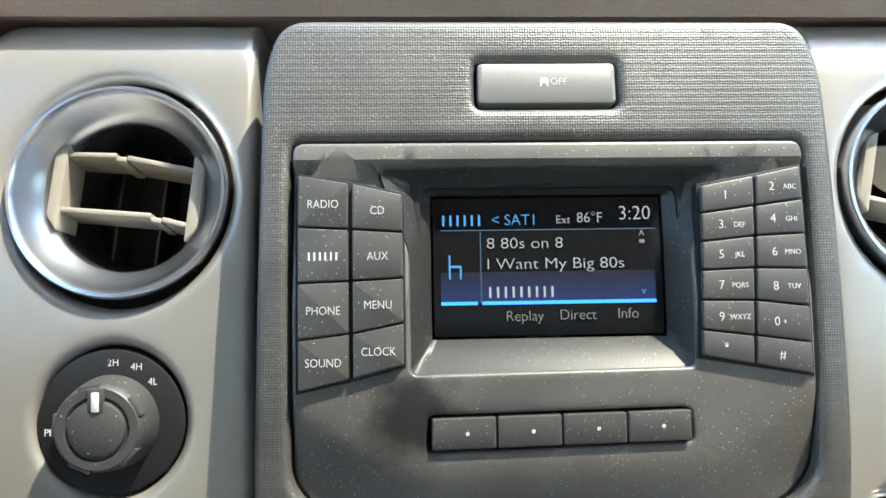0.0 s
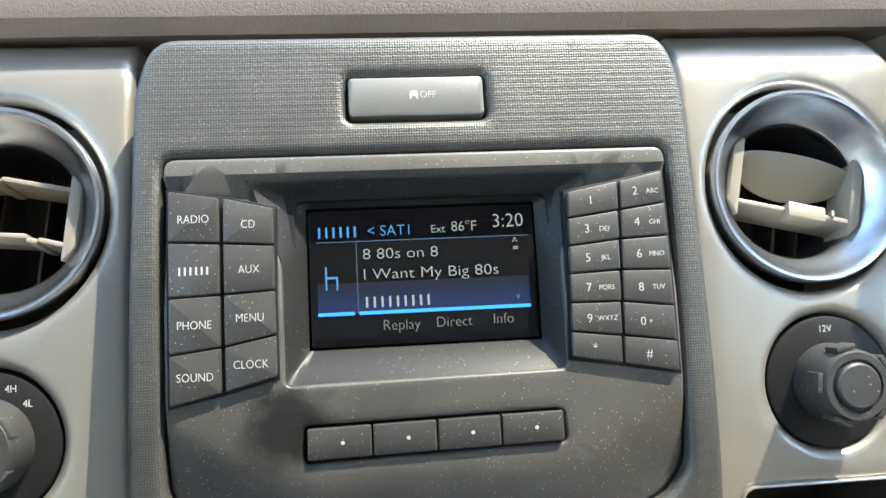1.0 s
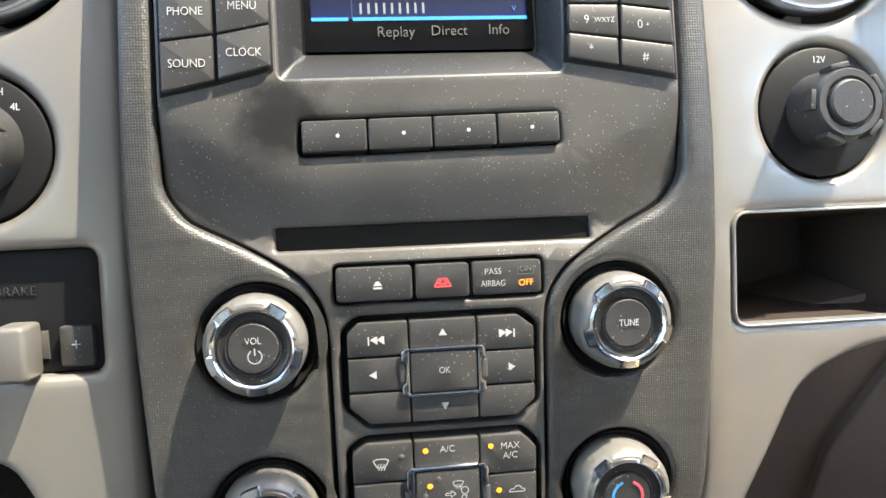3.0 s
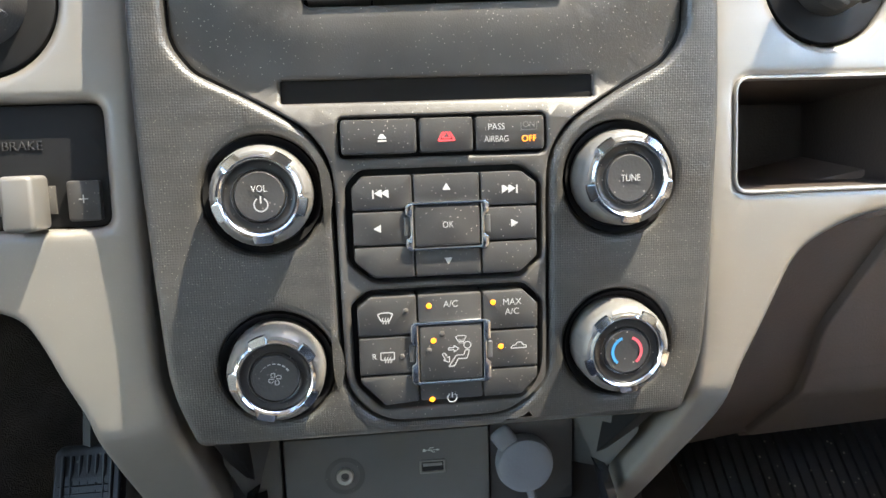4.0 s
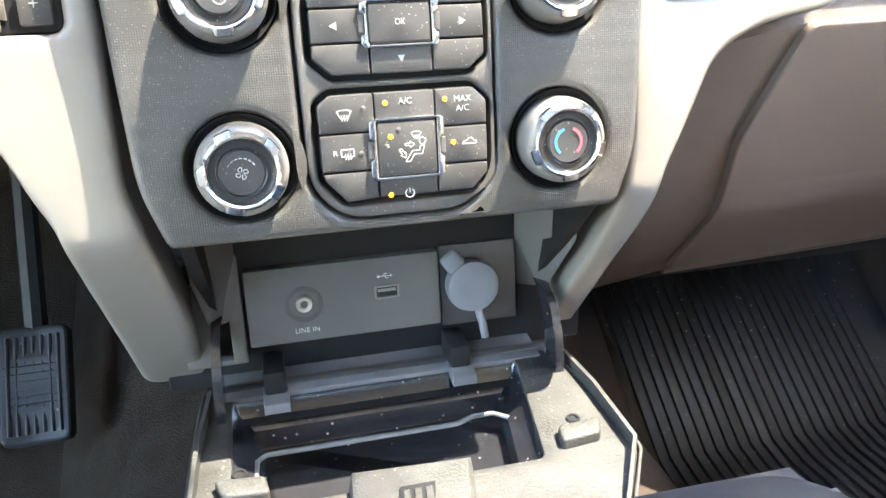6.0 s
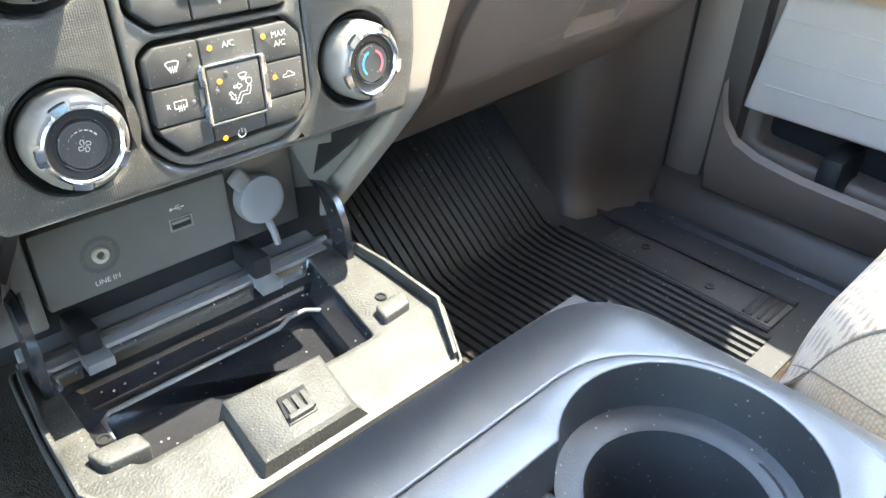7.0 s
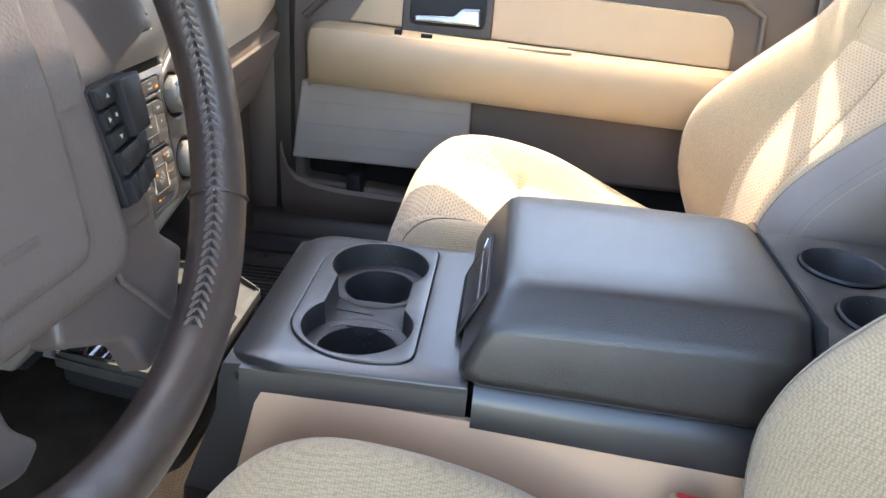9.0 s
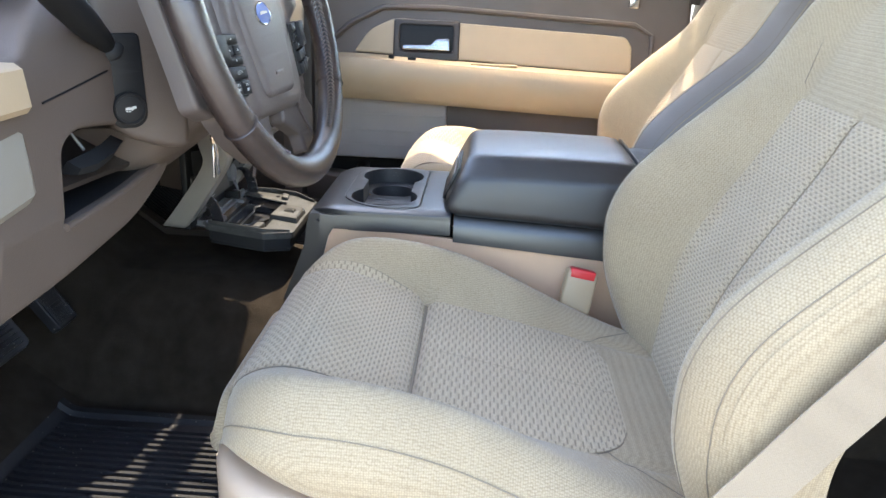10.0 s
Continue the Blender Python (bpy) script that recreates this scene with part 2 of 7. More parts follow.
def box(x0, x1, y0, y1, z0, z1, b=0.003, seg=2, bm=None):
    own = bmesh.new()
    bmesh.ops.create_cube(own, size=1.0)
    for q in own.verts:
        q.co = Vector((x0 + (q.co.x + 0.5) * (x1 - x0), y0 + (q.co.y + 0.5) * (y1 - y0), z0 + (q.co.z + 0.5) * (z1 - z0)))
    if b > 0:
        bmesh.ops.bevel(own, geom=own.edges[:], offset=b, segments=seg, affect="EDGES", profile=0.5)
    if bm is None:
        return own
    return add(bm, own)


def add(bm, other, m=None):
    """Adds other's faces to bm."""
    if m is not None:
        bmesh.ops.transform(other, matrix=m, verts=other.verts)
    tmp = bpy.data.meshes.new("tmp")
    other.to_mesh(tmp)
    other.free()
    bm.from_mesh(tmp)
    bpy.data.meshes.remove(tmp)
    return bm


def moved(bm, m):
    bmesh.ops.transform(bm, matrix=m, verts=bm.verts)
    return bm


def loft(rings, closed=True, caps=True, bm=None, ends=(True, True)):
    bm = bm or bmesh.new()
    rows = [[bm.verts.new(p) for p in ring] for ring in rings]
    for a, b in zip(rows, rows[1:]):
        n = len(a)
        for i in range(n if closed else n - 1):
            bm.faces.new((a[i], a[(i + 1) % n], b[(i + 1) % n], b[i]))
    if caps and closed:
        if ends[0]:
            bm.faces.new(rows[0][::-1])
        if ends[1]:
            bm.faces.new(rows[-1])
    return bm


def tube(path, r, n=10, bm=None, closed=False, up=(0, 0, 1)):
    """A round tube along a path; r may be a number or one per point."""
    path = [Vector(p) for p in path]
    rings = []
    k = len(path)
    for i, p in enumerate(path):
        a = path[(i - 1) % k] if closed or i else path[0]
        b = path[(i + 1) % k] if closed or i < k - 1 else path[-1]
        d = (b - a).normalized()
        u = d.cross(Vector(up))
        if u.length < 1e-4:
            u = d.cross(Vector((1, 0, 0)))
        u.normalize()
        w = u.cross(d)
        rr = r[i] if isinstance(r, (list, tuple)) else r
        rings.append([p + (u * math.cos(t) + w * math.sin(t)) * rr for t in (2 * math.pi * j / n for j in range(n))])
    if closed:
        rings.append(rings[0])
    return loft(rings, True, not closed, bm)


def lathe(profile, m=Matrix.Identity(4), n=48, bm=None, ripple=None):
    """Turns (radius, height) pairs round the z axis of m."""
    rings = []
    for r, h in profile:
        ring = []
        for j in range(n):
            t = 2 * math.pi * j / n
            rr = max(r, 1e-5) * (ripple(t, r, h) if ripple else 1)
            ring.append(m @ Vector((rr * math.cos(t), rr * math.sin(t), h)))
        rings.append(ring)
    return loft(rings, True, True, bm, (profile[0][0] < 1e-4, profile[-1][0] < 1e-4))


def rpoly(points, r, n=5):
    """A polygon with rounded corners; r is one radius or one per corner."""
    out = []
    k = len(points)
    for i, p in enumerate(points):
        p, a, b = Vector(p), Vector(points[i - 1]), Vector(points[(i + 1) % k])
        rr = r[i] if isinstance(r, (list, tuple)) else r
        da, db = (a - p), (b - p)
        cut = min(rr, da.length * 0.49, db.length * 0.49)
        if cut < 1e-5:
            out.append(p)
            continue
        s, e = p + da.normalized() * cut, p + db.normalized() * cut
        for j in range(n + 1):
            t = j / n
            out.append(s * (1 - t) ** 2 + p * 2 * t * (1 - t) + e * t * t)
    return out


def rect(x0, x1, z0, z1):
    return [(x0, z0), (x1, z0), (x1, z1), (x0, z1)]


def area(loop):
    return sum(a[0] * b[1] - b[0] * a[1] for a, b in zip(loop, list(loop[1:]) + [loop[0]])) / 2


def resampled(loop, step):
    out = []
    for a, b in zip(loop, list(loop[1:]) + [loop[0]]):
        a, b = Vector(a), Vector(b)
        k = max(1, math.ceil((b - a).length / step))
        out += [a.lerp(b, j / k) for j in range(k)]
    return out


def offset(loop, d):
    """Moves a loop outwards (d > 0) or inwards."""
    s = 1 if area(loop) > 0 else -1
    out = []
    k = len(loop)
    for i in range(k):
        a, p, b = Vector(loop[i - 1]), Vector(loop[i]), Vector(loop[(i + 1) % k])
        e1, e2 = (p - a), (b - p)
        n1, n2 = Vector((e1.y, -e1.x)), Vector((e2.y, -e2.x))
        if n1.length < 1e-9 or n2.length < 1e-9:
            out.append(p)
            continue
        nn = n1.normalized() + n2.normalized()
        if nn.length < 1e-6:
            out.append(p)
            continue
        nn.normalize()
        out.append(p + nn * (s * d / max(0.5, nn.dot(n1.normalized()))))
    return out


def sheet(outer, holes=(), top=0.0, bottom=-0.004, b=0.0012, place=None, step=0.008, round_steps=2, hole_bottom=None, rows=True, cols=False):
    """A moulded panel: filled between its outline and its holes, with rounded edges and walls, laid on a surface by place(u, z, d)."""
    place = place or stack
    bm = bmesh.new()
    loops = [(resampled(outer, step), -1)] + [(resampled(h, step), 1) for h in holes]
    edges, brims = [], []
    for loop, s in loops:
        vs = [bm.verts.new((p[0], p[1], top)) for p in offset(loop, s * b)]
        edges += [bm.edges.new((vs[i - 1], vs[i])) for i in range(len(vs))]
        brims.append(vs)
    bmesh.ops.triangle_fill(bm, use_beauty=True, edges=edges)
    for (loop, s), brim in zip(loops, brims):
        low = bottom if s < 0 or hole_bottom is None else hole_bottom
        last = brim
        for j in range(1, round_steps + 2):
            if j <= round_steps:
                t = math.pi / 2 * j / round_steps
                ring = [(p[0], p[1], top - b * (1 - math.cos(t))) for p in offset(loop, s * b * (1 - math.sin(t)))]
            else:
                ring = [(p[0], p[1], low) for p in loop]
            row = [bm.verts.new(p) for p in ring]
            for i in range(len(row)):
                bm.faces.new((last[i - 1], last[i], row[i], row[i - 1]))
            last = row
    for on, axis in ((rows, 1), (cols, 0)):
        if on:
            cs = [q.co[axis] for q in bm.verts]
            lo, hi = min(cs), max(cs)
            k = int((hi - lo) / step)
            way = Vector((0, 1, 0)) if axis else Vector((1, 0, 0))
            for i in range(1, k):
                bmesh.ops.bisect_plane(bm, geom=bm.verts[:] + bm.edges[:] + bm.faces[:], plane_co=way * (lo + (hi - lo) * i / k), plane_no=way)
    for q in bm.verts:
        q.co = place(*q.co)
    return bm


def face_y(z):
    q = z - 0.45
    return 0.2295 + 0.0816 * q + 0.556 * q * q


def plane(u, z, d=0.0):
    """A point on the even curve that the side trims follow, d metres proud of it."""
    s = 0.0816 + 1.112 * (z - 0.45)
    k = math.sqrt(1 + s * s)
    return Vector((u, face_y(z) - d / k, z + d * s / k))


def stack(u, z, d=0.0):
    """A point on the face of the centre stack, d metres proud of it; below the screen the face sinks back."""
    at = plane(u, z, d)
    t = max(0.0, min(1.0, (z - 0.505) / 0.130))
    sink = 0.0088 * (1 - t * t * (3 - 2 * t))
    return at + Vector(((u + 0.03) * sink / 0.28, sink, (z - 0.60) * sink / 0.28))


def tilt(z):
    """The turn of the face at z: x right, y up along it, z outwards."""
    s = 0.0816 + 1.112 * (z - 0.45)
    n = Vector((0, -1, s)).normalized()
    up = Vector((0, s, 1)).normalized()
    return Matrix((Vector((1, 0, 0)), up, n)).transposed().to_4x4()


def stack_frame(u, z, d=0.0):
    """A frame on the face of the stack."""
    return Matrix.Translation(stack(u, z, d)) @ tilt(z)


def circle(u, z, r, n=48):
    return [(u + r * math.cos(2 * math.pi * i / n), z + r * math.sin(2 * math.pi * i / n)) for i in range(n)]


def trim_frame(u, z, d=0.0):
    """The same for a place seen on the set-back trim."""
    z += 0.022 * (0.0816 + 1.112 * (z - 0.45))
    return Matrix.Translation(plane(u, z, d)) @ tilt(z)


def writing(text, m, size, material, parent, name="lettering", stretch=1.0, depth=0.00012, bold=0.0):
    """Printed words as thin raised letters, centred on the frame m."""
    cu = bpy.data.curves.new(name, "FONT")
    cu.body, cu.size, cu.align_x, cu.align_y, cu.extrude, cu.offset = text, size, "CENTER", "CENTER", depth, bold - 0.014 * size
    cu.resolution_u = 3
    tmp = bpy.data.objects.new(name, cu)
    scene.collection.objects.link(tmp)
    me = bpy.data.meshes.new_from_object(tmp.evaluated_get(bpy.context.evaluated_depsgraph_get()))
    bpy.data.objects.remove(tmp)
    bm = bmesh.new()
    bm.from_mesh(me)
    bpy.data.meshes.remove(me)
    bmesh.ops.transform(bm, matrix=m @ Matrix.Diagonal((stretch, 1, 1, 1)), verts=bm.verts)
    return part(name, bm, material, parent, flat=True)


# ---- the setting ----
def wall(name, bm, material, label):
    return tagged(part(name, bm, material), label, kind="structure")


def swept(profile, x0, x1, place=None, n=1):
    """A closed (y, z) profile drawn out from x0 to x1."""
    return loft([[Vector((x0 + (x1 - x0) * i / n, y, z)) for y, z in profile] for i in range(n + 1)])


FLOOR = 0.07
ROOF = 1.20
HEADER_Y = 0.035

concrete = grained(mat("concrete", (0.4, 0.38, 0.34), 0.9), (0.255, 0.217, 0.172), 60, 0.5, 0.004, 0.2, 2)
wall("ground", box(-400, 400, -400, 400, -0.95, -0.75, 0), concrete, "pale concrete ground around the parked truck")
wall("floor", swept([(-1.75, FLOOR), (0.45, FLOOR), (0.78, 0.32), (0.84, 0.62), (0.90, 0.62), (0.84, 0.28), (0.50, 0.0), (-1.75, 0.0)], -0.72, 0.74),
     M_CARPET, "brown carpeted cab floor rising to the toe board")
wall("ceiling", box(-0.78, 0.78, -1.78, -0.72, ROOF + 0.002, ROOF + 0.052, 0.012), M_HEAD, "beige cloth headliner over the rear of the cab")
# unseen roof; its front corner flares outwards to shade the passenger seat nose
wall("ceiling_front", sheet([(-0.63, -0.718), (0.69, -0.718), (0.69, -0.285), (0.755, -0.228), (0.825, -0.095), (0.83, HEADER_Y), (-0.63, HEADER_Y)], (), ROOF + 0.05, ROOF, 0.008, lambda u, y, d: Vector((u, y, d)), 0.1, 2, rows=False), M_HEAD, "unseen beige cab headliner, front corner widened to shade the passenger seat")
# unseen visor-like panel ahead of the roof, keeps sun off the driver side
wall("trim_header", box(-0.63, -0.20, HEADER_Y + 0.002, 0.24, ROOF - 0.01, ROOF + 0.02, 0.01), M_HEAD, "unseen beige visor panel shading the driver side")
wall("wall_rear", box(-0.78, 0.80, -1.80, -1.75, 0.0, 0.75, 0.01), M_BROWN, "brown rear wall of the cab below the rear window")
tint = mat("tinted_glass", (0.10, 0.11, 0.11), 0.02)
base(tint).inputs["Transmission Weight"].default_value = 1.0
wall("window_rear", box(-0.76, 0.78, -1.785, -1.765, 0.752, ROOF, 0.004), tint, "dark tinted rear window of the cab")
wall("window_east", box(0.815, 0.827, -1.75, -0.805, 0.642, ROOF, 0.004), tint, "dark tinted rear side window behind the passenger")
wall("window_west", box(-0.827, -0.815, -1.75, -0.905, 0.642, ROOF, 0.004), tint, "dark tinted rear side window behind the driver")
wall("wall_east", box(0.80, 0.86, -1.75, -0.70, 0.0, 0.64, 0.01), M_BROWN, "brown side wall behind the passenger door")
wall("wall_west", box(-0.84, -0.78, -1.75, -0.78, 0.0, 0.64, 0.01), M_BROWN, "brown side wall behind the open driver doorway")
wall("pillar_east", loft([[Vector((0.845 - max(0.0, z - 0.62) * 0.30 + dx, y, z)) for dx, y in ((-0.05, -0.80), (0.03, -0.80), (0.03, -0.655), (-0.05, -0.655))] for z in (0.0, 0.62, ROOF)]),
     M_BROWN, "brown trim of the pillar behind the passenger door")
wall("pillar_west", loft([[Vector((-0.845 + max(0.0, z - 0.62) * 0.30 + dx, y, z)) for dx, y in ((-0.03, -0.90), (0.05, -0.90), (0.05, -0.77), (-0.03, -0.77))] for z in (0.0, 0.62, ROOF)]),
     M_BROWN, "beige trim of the pillar behind the driver doorway")
wall("sill", box(-0.80, -0.72, -0.78, 0.50, 0.0, 0.085, 0.012), M_DARKBROWN, "dark door sill of the open driver doorway")
wall("pillar_front", box(0.775, 0.86, 0.33, 0.92, 0.0, 0.72, 0.01), M_DARKBROWN, "dark brown hinge pillar ahead of the passenger door")
wall("pillar_windshield", tube([(0.82, 0.36, 0.70), (0.735, 0.14, 0.98), (0.705, -0.06, ROOF + 0.01), (0.700, -0.70, ROOF + 0.02)], 0.022, 10), M_HEAD, "beige windshield pillar and roof rail trim")
# unseen sail panel, its rear edge drawn back to shade the passenger mat
sail = [(0.36, 0.64), (0.13, 0.64), (0.075, 0.78), (0.035, 0.88), (-0.06, 1.05), (-0.17, 1.19), (0.06, 1.22), (0.27, 0.97), (0.38, 0.78)]
wall("pillar_sail", loft([[Vector((0.835 - max(0.0, z - 0.64) * 0.34 + o, y, z)) for y, z in sail] for o in (0.0, 0.012)]), M_DARKBROWN, "unseen dark sail panel shaped to shade the passenger floor")
wall("firewall", box(-0.78, 0.80, 0.90, 0.94, 0.0, 0.74, 0.01), M_BLACK, "black bulkhead behind the dashboard")

# unseen mirror hanging from the windshield header, added to shade floor and tunnel
mirror = thing("shade_mirror", (0.055, 0.16, 1.05), "unseen black rear view mirror added to shade the driver floor", "mirror")
mf = Matrix.Translation((0.052, 0.138, 1.05)) @ Matrix.Rotation(radians(-38), 4, "X")
part("housing", moved(sheet(rpoly(rect(-0.150, 0.150, -0.027, 0.027), 0.020), (), 0.022, -0.014, 0.010, lambda u, z, d: Vector((u, d, z)), 0.02, 4, rows=False), mf), M_BLACK, mirror)
part("glass", moved(sheet(rpoly(rect(-0.143, 0.143, -0.022, 0.022), 0.016), (), -0.0142, -0.0155, 0.0003, lambda u, z, d: Vector((u, d, z)), 0.02, 1, rows=False), mf), M_CHROME, mirror, "mirror glass")
part("stem", tube([mf @ Vector((0, 0.015, 0)), (0.052, 0.168, 1.10), (0.052, 0.100, 1.185), (0.052, HEADER_Y - 0.01, ROOF + 0.004)], 0.008, 10), M_BLACK, mirror)

# dash top pad with its soft rolled edge
pad = [(0.345, 0.758), (0.331, 0.760), (0.325, 0.767), (0.324, 0.782), (0.331, 0.794), (0.348, 0.801), (0.40, 0.806), (0.60, 0.80), (0.88, 0.775), (0.88, 0.72), (0.42, 0.72), (0.38, 0.752)]
wall("dash_top", swept(pad, -0.76, 0.78), M_PAD, "brown grained soft dash top pad")
wall("pillar_hinge", box(-0.84, -0.735, 0.30, 0.92, 0.0, 0.76, 0.012), M_DARKBROWN, "dark brown hinge pillar and kick panel of the driver doorway")


# ---- centre stack ----
def mirrored(half):
    """A whole outline from its right half, given from the top middle downwards."""
    return [(u, z) for u, z in half] + [(-u, z) for u, z in half[::-1]]


stack_thing = thing("center_stack", (0, 0.25, 0.435), "dark grained plastic center stack housing with buttons and knobs", "dashboard console")

HOUSING = rpoly(mirrored([(0.103, 0.757), (0.1095, 0.738), (0.112, 0.60), (0.1115, 0.56), (0.107, 0.46), (0.0985, 0.435)]), [0.012, 0.012, 0.01, 0.01, 0.01, 0.004, 0.004, 0.01, 0.01, 0.01, 0.012, 0.012])
RADIO = rpoly(mirrored([(0.099, 0.7115), (0.0988, 0.5885), (0.0905, 0.5775), (0.0695, 0.5668), (0.0500, 0.5555), (0.0425, 0.544), (0.0415, 0.530), (0.041, 0.455), (0.0265, 0.4400)]),
              [0.006, 0.006, 0.004, 0.006, 0.006, 0.006, 0.004, 0.010, 0.010] + [0.010, 0.010, 0.004, 0.006, 0.006, 0.006, 0.004, 0.006, 0.006])
OFF_HOLE = rpoly(rect(-0.0284, 0.0274, 0.7235, 0.7408), 0.003)
KNOBS = ((-0.0670, 0.5328), (0.0703, 0.5341), (-0.0659, 0.4662), (0.0699, 0.4676))
part("housing", sheet(HOUSING, [RADIO, OFF_HOLE] + [circle(*at, 0.0222, 40) for at in KNOBS], 0.0, -0.040, 0.0035, round_steps=4, hole_bottom=-0.010, cols=True), M_HOUSING, stack_thing)
# dark backing behind every gap
part("backing", sheet(offset(HOUSING, -0.006), [rpoly(rect(-0.05, 0.05, 0.63, 0.695), 0.004)], -0.007, -0.03, 0.001), M_BLACK, stack_thing)

FUNNEL = rpoly([(-0.0545, 0.6275), (0.0525, 0.6285), (0.0525, 0.672), (0.066, 0.7015), (-0.066, 0.7010), (-0.0545, 0.672)], [0.003, 0.003, 0.004, 0.004, 0.004, 0.004])
CD_SLOT = rpoly(rect(-0.0590, 0.0615, 0.5655, 0.5742), 0.0012)
ROW_HOLE = rpoly(rect(-0.0386, 0.0412, 0.5447, 0.5600), 0.003)
NAV = [(-0.0347, 0.5340), (-0.0303, 0.5385), (0.0303, 0.5385), (0.0363, 0.5338), (0.0363, 0.5056), (0.0293, 0.4995), (-0.0270, 0.4997), (-0.0347, 0.5065)]
HVAC = [(-0.0347, 0.4885), (-0.0294, 0.4928), (0.0305, 0.4928), (0.0363, 0.4870), (0.0363, 0.4566), (0.0295, 0.4495), (-0.0250, 0.4485), (-0.0340, 0.4585)]
PRESET_HOLE = rpoly([(-0.0487, 0.5990), (0.0505, 0.6010), (0.0495, 0.6142), (-0.0485, 0.6130)], 0.003)


def radio_place(u, z, d=0.0):
    """The lower radio face falls back under a curved crease and comes forward again below the disc slot."""
    zc = 0.592 + 0.030 * max(0.0, min(1.0, (abs(u) - 0.045) / 0.055)) ** 1.6
    fall = 0.0
    if z < zc:
        fall = 0.24 * (zc - z)
    back = max(0.0, min(1.0, (z - 0.5585) / 0.012))
    brow = 0.0045 * max(0.0, min(1.0, (0.7040 - z) / 0.0030)) * max(0.0, min(1.0, (z - 0.655) / 0.035))
    return stack(u, z, d - min(0.007, fall) * back - brow)


radio = part("radio_face", sheet(offset(RADIO, -0.0011), [FUNNEL, CD_SLOT, ROW_HOLE, rpoly(offset(NAV, 0.0022), 0.003), rpoly(offset(HVAC, 0.0022), 0.003), PRESET_HOLE], 0.0006, -0.008, 0.0014, radio_place, 0.006, 3, None, True, True),
             M_RADIO, stack_thing, "dusty charcoal plastic radio face")

part("disc_slot", sheet(offset(CD_SLOT, 0.0003), (), -0.0022, -0.006, 0.0002, radio_place, 0.02, 1, None, False), mat("slot_black", (0.014, 0.013, 0.012), 0.9, 0, 0.2), stack_thing, "dark disc slot")

# screen well: sloping walls down to the glass, coloured darker for shade inside
GLASS = rpoly(rect(-0.0452, 0.0448, 0.6402, 0.6922), 0.0015)
well = bmesh.new()
ring0 = resampled(FUNNEL, 0.004)
def toward(p):
    return Vector((max(-0.0462, min(0.0458, p[0])), max(0.6392, min(0.6932, p[1]))))
loft([[stack(p[0], p[1], -0.0020) for p in ring0], [stack(*(Vector(p).lerp(toward(p), 0.5)), -0.006) for p in ring0], [stack(*toward(p), -0.0125) for p in ring0]], True, False, well)
part("screen_surround", well, grained(mat("shaded_bezel_plastic", (0.020, 0.019, 0.018), 0.40, 0, 0.25), (0.022, 0.021, 0.020), 1500, 0.12, 0.0003, 0.2, 20, 0.5, 600.0), stack_thing)

M_SCREEN = mat("screen_glass", (0.006, 0.006, 0.007), 0.25, 0, 0.18)
M_SCREEN_BLUE = glow("screen_blue", (0.03, 0.28, 1.0), 0.24)
M_SCREEN_CYAN = glow("screen_cyan_text", (0.10, 0.42, 0.95), 0.095)
M_SCREEN_WHITE = glow("screen_white_text", (0.78, 0.86, 0.95), 0.060)
M_SCREEN_DIM = glow("screen_dim_text", (0.50, 0.50, 0.48), 0.055)
M_SCREEN_LINE = glow("screen_line", (0.15, 0.35, 0.6), 0.045)
M_FADE = glow("screen_fade", (0.01, 0.05, 0.30), 0.5)
base(M_FADE).inputs["Specular IOR Level"].default_value = 0.2
v = coords(M_FADE)
sep = node(M_FADE, "ShaderNodeSeparateXYZ")
link(M_FADE, v, sep.inputs[0])
mr = node(M_FADE, "ShaderNodeMapRange", From_Min=0.6485, From_Max=0.662, To_Min=0.05, To_Max=0.0)
link(M_FADE, sep.outputs["Z"], mr.inputs["Value"])
link(M_FADE, mr.outputs[0], base(M_FADE).inputs["Emission Strength"])

screen = part("screen", sheet(GLASS, (), -0.0122, -0.02, 0.0003), M_SCREEN, stack_thing, "lit radio display with blue and white text")


def px(x, y):
    """Display units to a place on the screen."""
    return (x - 201) * 0.0002245 - 0.0002, 0.6918 - (y - 2) * 0.0002155


def bar(x0, x1, y0, y1, material, name="display_bar", d=-0.01205):
    (u0, z0), (u1, z1) = px(x0, y0), px(x1, y1)
    part(name, sheet(rect(u0, u1, z1, z0), (), d, d - 0.0001, 0.00002, rows=False, step=0.05), material, screen, flat=True)


def shown(text, x, y, cap, material, left=False, wide=0.96):
    u, z = px(x, y)
    ob = writing(text, stack_frame(u, z, -0.0119), cap * 0.0002155 / 0.70, material, screen, "display_text", wide)
    if left:
        w = max(q.co.x for q in ob.data.vertices) - min(q.co.x for q in ob.data.vertices)
        for q in ob.data.vertices:
            q.co.x += w / 2


def lettered(x0, x1, y0, y1, count, material):
    """A trade name as a row of plain upright bars."""
    for i in range(count):
        x = x0 + (x1 - x0) * i / count
        bar(x, x + (x1 - x0) / count * 0.30, y0, y1, material)


bar(13, 389, 130, 184, M_FADE, d=-0.01215)
lettered(17, 92, 30, 49, 6, M_SCREEN_CYAN)
bar(27, 49, 118, 122, M_SCREEN_CYAN)
bar(27, 30, 100, 142, M_SCREEN_CYAN)
bar(46, 49, 118, 142, M_SCREEN_CYAN)
shown("< SAT1", 143, 40, 20, M_SCREEN_CYAN)
shown("Ext", 229, 40, 15, M_SCREEN_WHITE)
shown("86°F", 276, 37, 19, M_SCREEN_WHITE)
shown("3:20", 356, 30, 26, M_SCREEN_WHITE)
bar(13, 392, 56, 57.5, M_SCREEN_LINE)
bar(82, 83.5, 58, 184, M_SCREEN_LINE)
